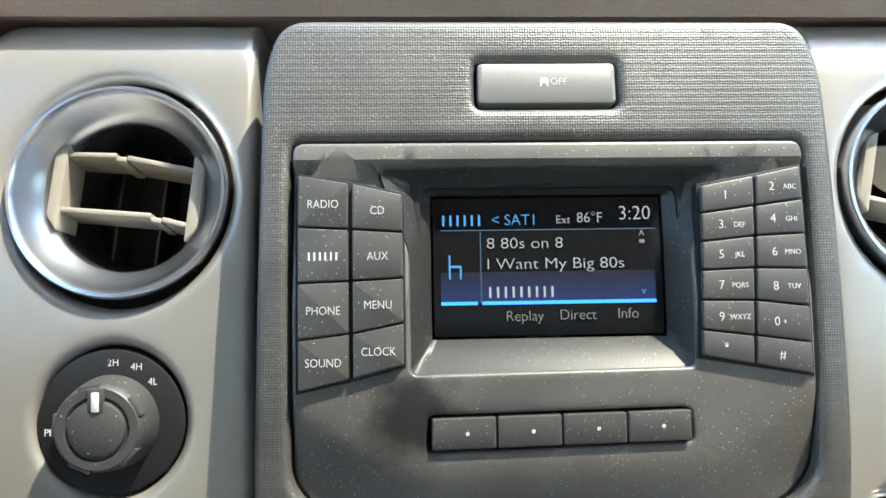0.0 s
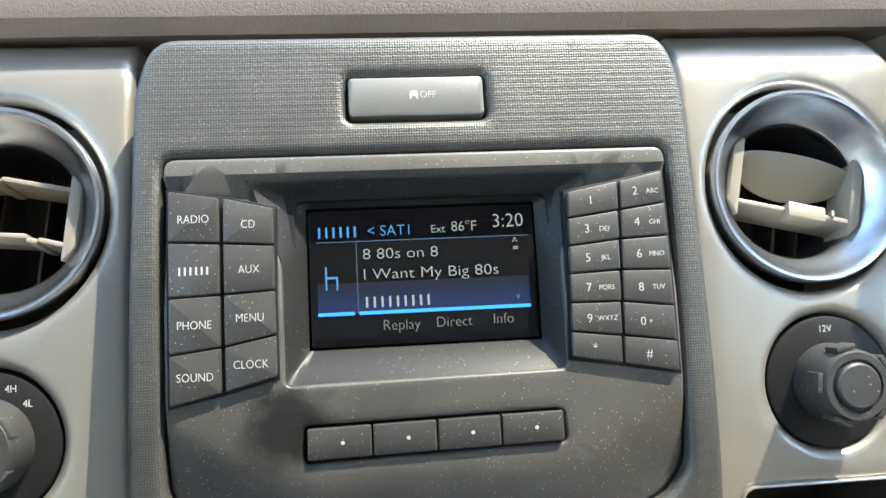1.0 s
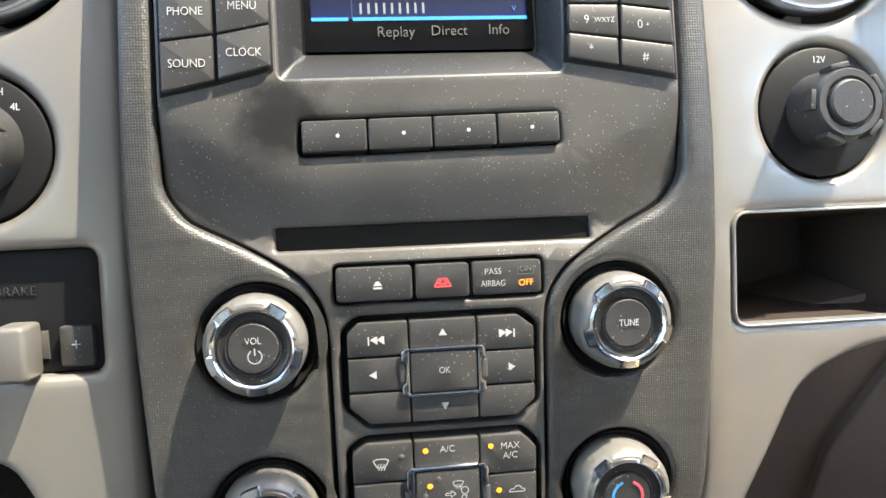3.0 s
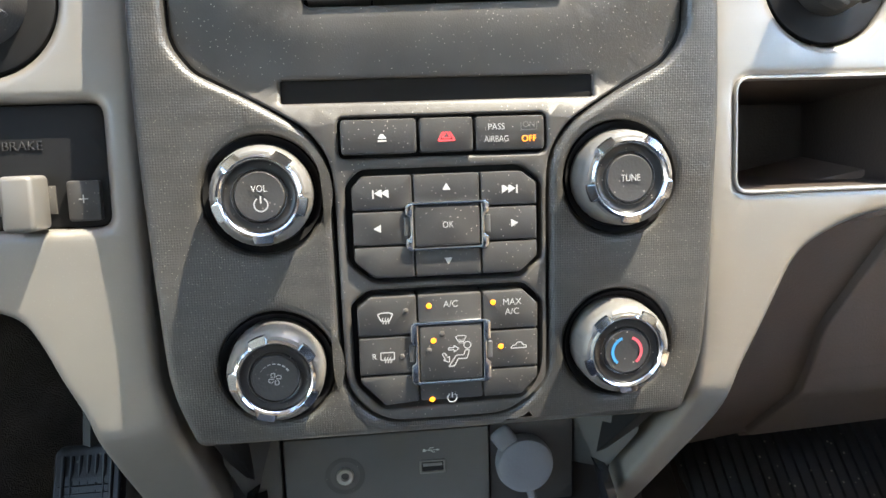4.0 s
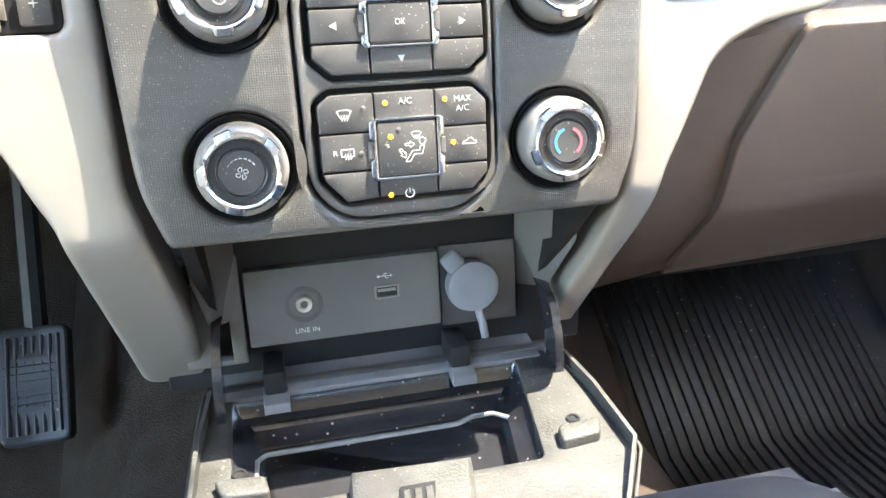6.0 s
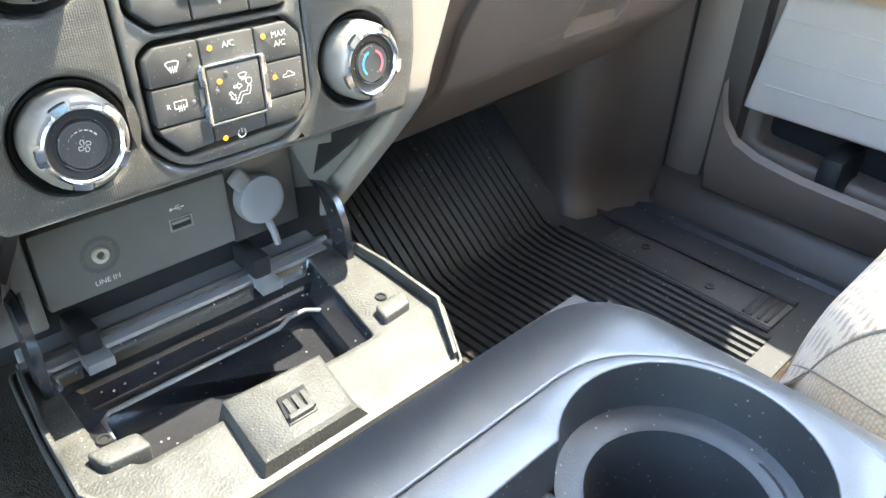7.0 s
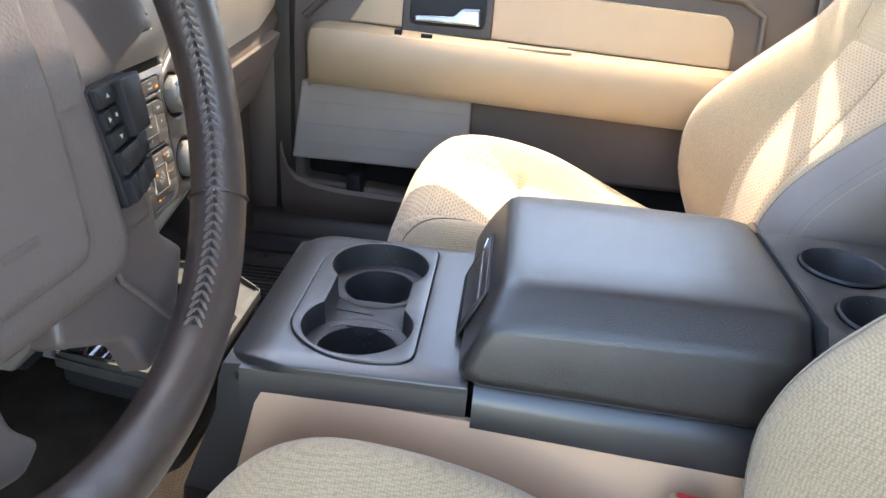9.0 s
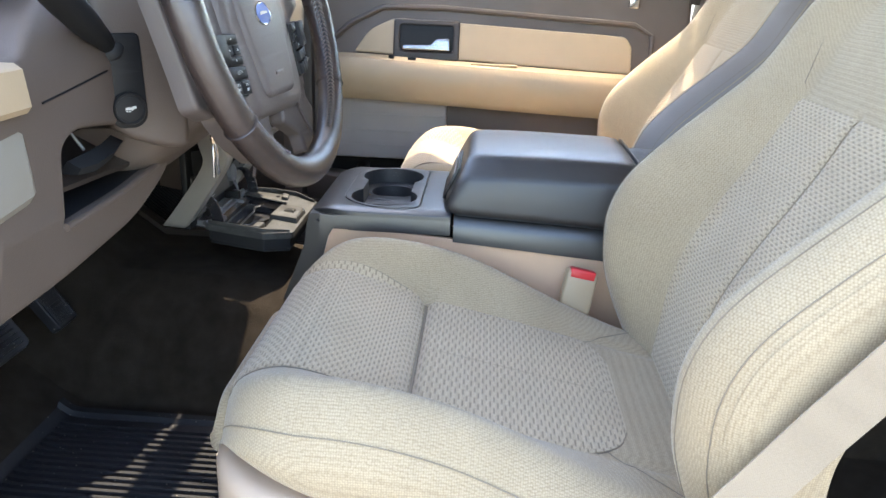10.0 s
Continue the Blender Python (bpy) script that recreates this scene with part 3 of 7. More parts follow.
shown("8 80s on 8", 94, 81, 20, M_SCREEN_WHITE, True, 1.16)
shown("I Want My Big 80s", 94, 117, 20, M_SCREEN_WHITE, True, 1.19)
lettered(96, 218, 156, 175, 9, M_SCREEN_WHITE)
bar(13, 76, 181, 187, M_SCREEN_BLUE)
bar(84, 389, 181, 187, M_SCREEN_BLUE)
shown("Replay", 157, 208, 19, M_SCREEN_DIM)
shown("Direct", 250, 207, 19, M_SCREEN_DIM)
shown("Info", 338, 206, 19, M_SCREEN_DIM)
shown("^", 367, 69, 18, M_SCREEN_WHITE)
shown("v", 367, 166, 15, M_SCREEN_CYAN)
bar(363, 372, 76, 82, M_SCREEN_DIM)


# ---- buttons ----
def key(points, name="button", d=0.0024, low=-0.004, r=0.0008, parent=None, b=0.0007, gap=0.00035, material=None, label=""):
    return part(name, sheet(rpoly(offset([Vector(p) for p in points], -gap), r, 3), (), d, low, b, rows=False, step=0.02), material or M_BUTTON, parent or stack_thing, label)


def mid(points):
    return sum(p[0] for p in points) / len(points), sum(p[1] for p in points) / len(points)


def print_on(ob, text, u, z, size, d, material=None, stretch=0.95):
    return writing(text, stack_frame(u, z, d + 0.0001), size, material or M_WHITE, ob, "lettering", stretch, 0.0001, 0.00002)


def mark(ob, polys, u, z, d, material=None, s=1.0, name="symbol"):
    """A printed symbol from small polygons in millimetres."""
    bm = bmesh.new()
    f = stack_frame(u, z, d + 0.0001)
    for poly in polys:
        vs = [bm.verts.new(f @ Vector((a * 0.001 * s, b * 0.001 * s, 0))) for a, b in poly]
        bm.faces.new(vs)
    return part(name, bm, material or M_WHITE, ob, flat=True)


def stroke(points, w=0.35, closed=False):
    """Thin bars along a line, as polygons."""
    out = []
    pts = list(points) + ([points[0]] if closed else [])
    for a, b in zip(pts, pts[1:]):
        a, b = Vector(a), Vector(b)
        n = (b - a).normalized()
        n = Vector((-n.y, n.x)) * w / 2
        out.append([a + n, b + n, b - n, a - n])
    return out


def arc(r, a0, a1, n=14, c=(0, 0)):
    return [(c[0] + r * math.cos(radians(a0 + (a1 - a0) * i / n)), c[1] + r * math.sin(radians(a0 + (a1 - a0) * i / n))) for i in range(n + 1)]


BL = (0.6985, 0.6800, 0.6603, 0.6405, 0.6225)
BM = (0.6955, 0.6790, 0.6609, 0.6426, 0.6265)
BR = (0.6912, 0.6778, 0.6618, 0.6462, 0.6313)
part("button_block", sheet([(-0.0965, BL[4] - 0.001), (-0.0762, BM[4] - 0.001), (-0.0562, BR[4] - 0.001), (-0.0562, BR[0] + 0.0008), (-0.0762, BM[0] + 0.0008), (-0.0965, BL[0] + 0.0008)], (), 0.0012, -0.004, 0.0004, rows=False), M_BLACK, stack_thing)
for i, (a, b) in enumerate((("RADIO", "CD"), (None, "AUX"), ("PHONE", "MENU"), ("SOUND", "CLOCK"))):
    p = [(-0.0957, BL[i + 1]), (-0.0766, BM[i + 1]), (-0.0766, BM[i]), (-0.0957, BL[i])]
    q = [(-0.0758, BM[i + 1]), (-0.0566, BR[i + 1]), (-0.0566, BR[i]), (-0.0758, BM[i])]
    for pts, word in ((p, a), (q, b)):
        k = key(pts, d=0.0034)
        u, z = mid(pts)
        if word:
            print_on(k, word, u, z - 0.0005, 0.0044, 0.0034, None, 0.86)
        else:
            mark(k, [[(x, -1.5), (x + 0.7, -1.5), (x + 0.7, 1.5), (x, 1.5)] for x in (-5.4, -3.4, -1.4, 0.6, 2.6, 4.6)], u, z - 0.0005, 0.0034, name="printed_bars")

KL = (0.6934, 0.6834, 0.6731, 0.6629, 0.6523, 0.6419, 0.6324)
KM = (0.6970, 0.6859, 0.6750, 0.6636, 0.6520, 0.6395, 0.6290)
KR = (0.7005, 0.6883, 0.6758, 0.6630, 0.6496, 0.6367, 0.6251)
part("button_block", sheet([(0.0525, KL[6] - 0.001), (0.0740, KM[6] - 0.001), (0.0968, KR[6] - 0.001), (0.0962, KR[0] + 0.0008), (0.0770, KM[0] + 0.0008), (0.0550, KL[0] + 0.0008)], (), 0.0012, -0.004, 0.0004, rows=False), M_BLACK, stack_thing)
PADS = (("1", ""), ("2", "ABC")), (("3", "DEF"), ("4", "GHI")), (("5", "JKL"), ("6", "MNO")), (("7", "PQRS"), ("8", "TUV")), (("9", "WXYZ"), ("0", "+")), (("*", ""), ("#", ""))
for i, pair in enumerate(PADS):
    xl, xm, xr = 0.0557 - 0.0004 * i, 0.0768 - 0.0006 * i, 0.0952 + 0.0001 * i
    p = [(xl, KL[i + 1]), (xm - 0.0003, KM[i + 1]), (xm, KM[i]), (xl, KL[i])]
    q = [(xm, KM[i + 1]), (xr, KR[i + 1]), (xr, KR[i]), (xm + 0.0003, KM[i])]
    for pts, (digit, letters) in ((p, pair[0]), (q, pair[1])):
        k = key(pts, d=0.0032)
        u, z = mid(pts)
        print_on(k, digit, u - (0.0028 if letters else 0.001), z - 0.0003, 0.0048, 0.0032)
        if letters:
            print_on(k, letters, u + (0.0042 if len(letters) > 1 else 0.0002), z - 0.0004, 0.0028, 0.0032)

off_key = key(rect(-0.0274, 0.0263, 0.7245, 0.7398), d=0.0008, low=-0.009, r=0.002, b=0.0012, gap=0.0, material=grained(mat("off_button_grey", (0.13, 0.125, 0.12), 0.42, 0, 0.8), (0.14, 0.135, 0.128), 1500, 0.1, 0.0002, 0.1, 30))
off_key["label"] = "grey traction control off button"
print_on(off_key, "OFF", 0.0040, 0.7325, 0.0040, 0.0008)
mark(off_key, [[(-1.7, 0.2), (-1.2, 1.6), (1.2, 1.6), (1.7, 0.2), (1.7, -0.7), (-1.7, -0.7)], [(-1.5, -0.8), (-0.8, -0.8), (-1.0, -1.9), (-1.8, -1.9)], [(0.7, -0.8), (1.4, -0.8), (1.8, -1.9), (1.0, -1.9)]], -0.0016, 0.7327, 0.0008)

for i in range(4):
    u0, u1 = -0.0474 + 0.0242 * i, -0.0474 + 0.0242 * (i + 1)
    sl = 0.0016 / 0.0968
    k = key([(u0, 0.6002 + sl * (u0 + 0.0474)), (u1, 0.6002 + sl * (u1 + 0.0474)), (u1, 0.6122 + sl * 0.8 * (u1 + 0.0474)), (u0, 0.6122 + sl * 0.8 * (u0 + 0.0474))], d=0.0022, low=-0.007)
    mark(k, [arc(0.75, 0, 360, 16)[:-1]], (u0 + u1) / 2 + 0.0012, 0.6062 + sl * (u0 + 0.06), 0.0022)

for u0, u1, kind in ((-0.0377, -0.0089, "eject"), (-0.0083, 0.0125, "hazard"), (0.0131, 0.0403, "airbag")):
    k = key(rect(u0, u1, 0.5458, 0.5590), d=0.0022 if kind != "airbag" else 0.0010, low=-0.007, r=0.0015)
    u = (u0 + u1) / 2
    if kind == "eject":
        mark(k, [[(-1.7, -0.6), (1.7, -0.6), (0, 2.0)], [(-1.7, -1.8), (1.7, -1.8), (1.7, -1.1), (-1.7, -1.1)]], u + 0.0012, 0.5522, 0.0022)
    elif kind == "hazard":
        mark(k, stroke([(-3.2, -2.2), (3.2, -2.2), (0, 3.1)], 0.55, True) + stroke([(-1.6, -1.25), (1.6, -1.25), (0, 1.3)], 0.4, True), u, 0.5524, 0.0022, glow("hazard_red", (0.8, 0.05, 0.06), 0.30))
    else:
        print_on(k, "PASS", 0.0214, 0.5547, 0.0034, 0.001)
        print_on(k, "AIRBAG", 0.0214, 0.5502, 0.0034, 0.001, None, 0.82)
        print_on(k, "OFF", 0.0340, 0.5500, 0.0036, 0.001, glow("airbag_amber", (1.0, 0.24, 0.02), 0.42))
        dim = mat("unlit_legend", (0.16, 0.16, 0.15), 0.5)
        print_on(k, "ON", 0.0340, 0.5552, 0.0033, 0.001, dim)
        mark(k, stroke([(-3.1, -1.9), (3.1, -1.9), (3.1, 1.9), (-3.1, 1.9)], 0.2, True), 0.0340, 0.5552, 0.001, dim, name="legend_frame")


def cluster(shape, rows, cols, core):
    """Eight keys round a framed middle key. Returns them by place."""
    (x0, _), (x1, _) = shape[0], shape[3]
    zt, zb = shape[1][1], shape[5][1]
    za, zc = rows
    xa, xc = cols
    keys = {
        "tl": [shape[0], shape[1], (xa, zt), (xa, za), (x0, za)][::-1],
        "t": rect(xa, xc, za, zt),
        "tr": [(xc, zt), shape[2], shape[3], (x1, za), (xc, za)][::-1],
        "l": rect(x0, xa, zc, za),
        "r": rect(xc, x1, zc, za),
        "bl": [(x0, zc), (xa, zc), (xa, zb), shape[6], shape[7]][::-1],
        "b": rect(xa, xc, zb, zc),
        "br": [(xc, zc), (x1, zc), shape[4], shape[5], (xc, zb)][::-1],
    }
    made = {n: key(pts, d=0.0028, low=-0.007) for n, pts in keys.items()}
    cx0, cx1, cz0, cz1 = core
    mx, mz = (cx0 + cx1) / 2, (cz0 + cz1) / 2
    w, h, notch = (cx1 - cx0) / 2 + 0.0032, (cz1 - cz0) / 2 + 0.00145, 0.0040
    half = [(w - 0.0014, h), (w, h - 0.0014), (w, notch + 0.0006), (w - 0.0017, notch - 0.0006)]
    right = half + [(x, -z) for x, z in half[::-1]]
    outline = [(mx + x, mz + z) for x, z in right] + [(mx - x, mz + z) for x, z in right[::-1]]
    part("chrome_frame", sheet(rpoly(outline, 0.0004, 2), [rpoly(rect(cx0 - 0.0001, cx1 + 0.0001, cz0 - 0.0001, cz1 + 0.0001), 0.0006)], 0.0044, -0.002, 0.00055, rows=False, step=0.03), M_CHROME, stack_thing, "chrome frame round the middle key")
    for side in (-1, 1):
        cx = mx + side * (w - 0.0005)
        part("frame_tab", sheet(rpoly(rect(cx - 0.0011, cx + 0.0011, mz - 0.0034, mz + 0.0034), 0.0004), (), 0.0036, -0.001, 0.0004, rows=False, step=0.03), M_SOCKET, stack_thing)
    made["core"] = key(rect(cx0, cx1, cz0, cz1), d=0.0040, low=-0.004, gap=0.0003)
    return made


TRI = {"up": [(-1.6, -1.2), (1.6, -1.2), (0, 1.6)], "down": [(-1.6, 1.2), (0, -1.6), (1.6, 1.2)], "left": [(1.3, -1.6), (1.3, 1.6), (-1.6, 0)], "right": [(-1.3, -1.6), (1.6, 0), (-1.3, 1.6)]}
nav = cluster(NAV, (0.5253, 0.5121), (-0.0115, 0.0142), (-0.0115, 0.0140, 0.5112, 0.5268))
print_on(nav["core"], "OK", 0.0014, 0.5192, 0.0036, 0.0040, None, 0.85)
mark(nav["t"], [TRI["up"]], 0.0013, 0.5333, 0.0028)
mark(nav["b"], [TRI["down"]], 0.0013, 0.5055, 0.0028)
mark(nav["l"], [TRI["left"]], -0.0252, 0.5187, 0.0028)
mark(nav["r"], [TRI["right"]], 0.0272, 0.5187, 0.0028)
double = [[(a - 1.2, b * 1.1) for a, b in TRI["left"]], [(a + 1.4, b * 1.2) for a, b in TRI["left"]], [(-3.6, -2), (-3.0, -2), (-3.0, 2), (-3.6, 2)]]
mark(nav["tl"], double, -0.0232, 0.5318, 0.0028)
mark(nav["tr"], [[(-a, b) for a, b in poly][::-1] for poly in double], 0.0252, 0.5318, 0.0028)

hv = cluster(HVAC, (0.4771, 0.4614), (-0.0114, 0.0140), (-0.0112, 0.0139, 0.4584, 0.4810))
AMBER = glow("amber_led", (1.0, 0.24, 0.01), 0.42)
M_LED_OFF = mat("unlit_led", (0.10, 0.09, 0.08), 0.3)


def led(ob, u, z, d, lit=True):
    part("indicator", lathe([(0.0011, 0), (0.001, 0.0003), (0.0006, 0.0005), (0, 0.00055)], stack_frame(u, z, d - 0.0001), 16), AMBER if lit else M_LED_OFF, ob, "lit amber indicator" if lit else "")


for name, u, z, d, lit in (("t", -0.0068, 0.4883, 0.0028, 1), ("tr", 0.0183, 0.4883, 0.0028, 1), ("core", -0.0056, 0.4747, 0.0040, 1), ("r", 0.0212, 0.4704, 0.0028, 1), ("b", -0.0066, 0.4503, 0.0028, 1),
                           ("tl", -0.0159, 0.4868, 0.0028, 0), ("l", -0.0178, 0.4688, 0.0028, 0), ("core", -0.0022, 0.4774, 0.0040, 0), ("core", -0.0074, 0.4710, 0.0040, 0)):
    led(hv[name], u, z, d, lit)
print_on(hv["t"], "A/C", 0.0016, 0.4885, 0.0038, 0.0028)
print_on(hv["tr"], "MAX", 0.0258, 0.4880, 0.0038, 0.0028)
print_on(hv["tr"], "A/C", 0.0258, 0.4842, 0.0038, 0.0028)
HEAT = [s for k in (-1, 0, 1) for s in stroke([(k * 1.1, -2.6), (k * 1.1 + 0.4, -1.7), (k * 1.1 - 0.2, -0.8), (k * 1.1 + 0.2, 0.0)], 0.4)]
mark(hv["tl"], stroke([(-3.0, 1.4), (-1.5, 2.0), (1.5, 2.0), (3.0, 1.4), (1.6, -1.4), (-1.6, -1.4)], 0.45, True) + HEAT, -0.0238, 0.4846, 0.0028)
mark(hv["l"], stroke([(-2.4, 1.8), (3.0, 1.8), (3.0, -1.2), (-2.4, -1.2)], 0.45, True) + [[(a + 0.3, b) for a, b in p] for p in HEAT], -0.0238, 0.4690, 0.0028)
print_on(hv["l"], "R", -0.0286, 0.4692, 0.0034, 0.0028)
mark(hv["b"], stroke(arc(1.9, -240, 60, 16), 0.45) + stroke([(0, 0.3), (0, 2.3)], 0.5), 0.0014, 0.4505, 0.0028)
mark(hv["r"], stroke([(-3.2, -0.9), (-2.6, 0.2), (-1.3, 0.4), (-0.3, 1.5), (1.2, 1.5), (2.0, 0.3), (3.2, 0.1), (3.2, -0.9)], 0.4, True), 0.0282, 0.4702, 0.0028)
seat_symbol = stroke([(-3.6, -6.2), (-1.2, -6.2), (0.6, -2.9), (4.6, -2.9), (5.8, 1.0), (3.9, 1.0), (3.2, -1.2), (-0.2, -1.2), (-3.6, -6.2)], 0.45) + stroke(arc(1.6, 0, 360, 18, (4.9, 3.3)), 0.45)
arrow = stroke([(-3.6, 2.4), (-1.2, 2.4), (-1.2, 3.4), (1.0, 1.9), (-1.2, 0.4), (-1.2, 1.4), (-3.6, 1.4)], 0.4, True)
arrow2 = stroke([(-6.6, -0.4), (-5.2, -2.8), (-6.0, -3.2), (-3.4, -4.4), (-3.3, -1.6), (-4.0, -2.1), (-5.4, 0.1)], 0.4, True)
defrost = [[(a * 0.8 + 2.0, b * 0.8 + 6.2) for a, b in poly] for poly in stroke([(-3.0, 1.4), (-1.5, 2.0), (1.5, 2.0), (3.0, 1.4), (1.6, -1.4), (-1.6, -1.4)], 0.45, True) + HEAT]
mark(hv["core"], seat_symbol + arrow + arrow2 + defrost, 0.0034, 0.4694, 0.0040, s=0.90)


# ---- knobs ----
M_CAP = grained(mat("knob_cap", (0.04, 0.04, 0.04), 0.5), (0.040, 0.039, 0.039), 900, 0.2, 0.0003, 0.1, 20, 0.5, 300)
M_KNURL = mat("knurled_grey", (0.19, 0.18, 0.165), 0.42, 0.3)
M_DISH = grained(mat("knob_dish", (0.03, 0.03, 0.03), 0.32), (0.022, 0.021, 0.021), 1200, 0.1, 0.0002, 0.2, 40, 0.7, 420)


def knob(at, name, label, turn):
    """A ribbed knob in a round dish: grip with scalloped shoulder, five-lobed chrome ring, dark dish, loose cap."""
    sunk = -0.0055
    k = thing(name, stack(*at, sunk), label, "knob", "round control knobs")
    f = stack_frame(*at, sunk)
    part("bezel", lathe([(0.0224, 0.0046), (0.0219, 0.0030), (0.0209, 0.0012), (0.0199, 0.0002), (0.0196, -0.003)], f, 56), M_BLACK, k)

    def lobes(t, r, h):
        away = abs((t - turn + math.pi / 5) % (2 * math.pi / 5) - math.pi / 5)
        q = max(0.0, min(1.0, (0.26 - away) / 0.07))
        return 1 + (0.128 * q * q * (3 - 2 * q) if r > 0.0153 else 0.0)

    def ribs(t, r, h):
        fine = 0.010 if int(t / (2 * math.pi) * 180) % 2 and r > 0.0184 else 0.0
        away = abs((t - turn + math.pi / 5) % (2 * math.pi / 5) - math.pi / 5)
        return 1 + fine - (0.035 if r < 0.0176 and h > 0.012 and away < 0.28 else 0.0)

    part("grip", lathe([(0.0186, -0.0020), (0.0190, 0.0010), (0.0187, 0.0115), (0.0182, 0.0138), (0.0175, 0.0152), (0.0166, 0.0162), (0.0156, 0.0164), (0.0148, 0.0150)], f, 180, ripple=ribs), M_KNURL, k, "finely ribbed grip")
    part("chrome_ring", lathe([(0.0154, 0.0130), (0.0158, 0.0160), (0.0155, 0.0171), (0.0146, 0.0176), (0.0137, 0.0170), (0.0131, 0.0158), (0.0129, 0.0135)], f, 160, ripple=lobes), M_CHROME, k, "lobed chrome ring")
    part("inner_ring", lathe([(0.0130, 0.0156), (0.0117, 0.0150), (0.0104, 0.0152), (0.0100, 0.0159), (0.0096, 0.0157), (0.0095, 0.0120)], f, 48), M_DISH, k)
    cap = part("cap", lathe([(0.0093, 0.0120), (0.0093, 0.0157), (0.0088, 0.0163), (0.005, 0.0160), (0, 0.0159)], f, 48), M_CAP, k)
    return cap, sunk + 0.0163


(UV, ZV), (UT, ZT), (UF, ZF), (UW, ZW) = KNOBS
cap, h = knob((UV, ZV), "volume_knob", "ribbed volume knob with chrome ring and dark cap", 0.98)
print_on(cap, "VOL", UV, ZV + 0.0026, 0.0036, h, None, 0.85)
mark(cap, stroke(arc(2.5, -240, 60, 20), 0.5) + stroke([(0, 0.5), (0, 3.1)], 0.55), UV + 0.0004, ZV - 0.0029, h)
cap, h = knob((UT, ZT), "tuning_knob", "ribbed tuning knob with chrome ring and dark cap", 0.95)
print_on(cap, "TUNE", UT + 0.0003, ZT, 0.0038, h, None, 0.80)
cap, h = knob((UF, ZF), "fan_knob", "ribbed fan speed knob with chrome ring and dark cap", 0.66)
fan = []
for i in range(4):
    a = 90 * i + 20
    fan += stroke([(0.5 * math.cos(radians(a)), 0.5 * math.sin(radians(a)))] + arc(1.05, a - 60, a + 150, 8, (1.7 * math.cos(radians(a)), 1.7 * math.sin(radians(a)))), 0.35)
fan += [p for i in range(7) for p in stroke(arc(6.6, 150 - 18 * i, 150 - 18 * i - 12, 3), 0.15 + 0.1 * i)]
mark(cap, fan, UF, ZF - 0.0002, h, s=0.92)
cap, h = knob((UW, ZW), "temperature_knob", "ribbed temperature knob with blue and red arcs on its cap", 1.0)
mark(cap, stroke(arc(6.0, 110, 230, 16), 1.2), UW, ZW, h, mat("blue_print", (0.05, 0.30, 0.62), 0.5))
mark(cap, stroke(arc(6.0, 70, -50, 16), 1.2), UW, ZW, h, mat("red_print", (0.66, 0.10, 0.13), 0.5))


# ---- silver side trims, vents, dials ----
def recessed(u, z, d=0.0):
    """The silver trim stands back from the stack and rolls away at its top."""
    roll = max(0.0, z - 0.738)
    z += 0.022 * (0.0816 + 1.112 * (z - 0.45))
    fold = max(0.0, 0.437 - z)
    at = plane(u, z, d - 0.022 - 14.0 * roll * roll)
    at.y += 0.68 * (fold - 0.010 * (1 - math.exp(-fold / 0.010)))
    return at


VENT_U, VENT_Z, VENT_R = 0.1700, 0.6905, 0.0432
DIAL_L, DIAL_R = (-0.1714, 0.6040), (0.1720, 0.6092)
POCKET = rpoly(rect(0.1300, 0.2100, 0.5215, 0.5680), 0.006)
BRAKE = rpoly(rect(-0.2100, -0.1290, 0.5175, 0.5660), 0.006)
LEFT_TRIM = rpoly([(-0.1165, 0.7600), (-0.2240, 0.7600), (-0.2300, 0.7350), (-0.2300, 0.5000), (-0.1850, 0.4890), (-0.1666, 0.4820), (-0.1604, 0.4705), (-0.1536, 0.4530), (-0.1465, 0.4380), (-0.1432, 0.4170), (-0.1410, 0.3890), (-0.1392, 0.3560), (-0.1380, 0.3160), (-0.1030, 0.3160), (-0.1055, 0.3790), (-0.1084, 0.4160), (-0.1120, 0.4370), (-0.1161, 0.4524)],
                  [0.002, 0.014, 0.004, 0.02, 0.01, 0.006, 0.006, 0.006, 0.006, 0.006, 0.006, 0.006, 0.010, 0.004, 0.006, 0.006, 0.006, 0.006])
RIGHT_TRIM = rpoly([(0.1165, 0.7600), (0.2120, 0.7600), (0.2240, 0.7350), (0.2300, 0.5150), (0.1850, 0.5075), (0.1600, 0.4950), (0.1466, 0.4640), (0.1344, 0.4375), (0.1304, 0.4115), (0.1251, 0.3805), (0.1195, 0.3240), (0.1015, 0.3240), (0.1055, 0.3724), (0.1102, 0.4104), (0.1128, 0.4300), (0.1160, 0.4560)],
                   [0.002, 0.014, 0.004, 0.01, 0.012, 0.012, 0.012, 0.01, 0.006, 0.006, 0.003, 0.003, 0.006, 0.006, 0.006, 0.006])
left_trim = thing("silver_trim", (-0.17, 0.27, 0.35), "satin silver painted dash trim on the driver side", "dash trim", "silver dash trims")
part("trim_panel", sheet(LEFT_TRIM, [circle(-VENT_U, VENT_Z, VENT_R + 0.0012), circle(*DIAL_L, 0.0288), BRAKE], 0.0, -0.036, 0.0045, recessed, round_steps=4, hole_bottom=-0.008, cols=True), M_SILVER, left_trim)
right_trim = thing("silver_trim", (0.17, 0.27, 0.35), "satin silver painted dash trim on the passenger side", "dash trim", "silver dash trims")
part("trim_panel", sheet(RIGHT_TRIM, [circle(VENT_U, VENT_Z, VENT_R + 0.0012), circle(*DIAL_R, 0.0282), POCKET], 0.0, -0.030, 0.0040, recessed, round_steps=4, hole_bottom=-0.008, cols=True), M_SILVER, right_trim)

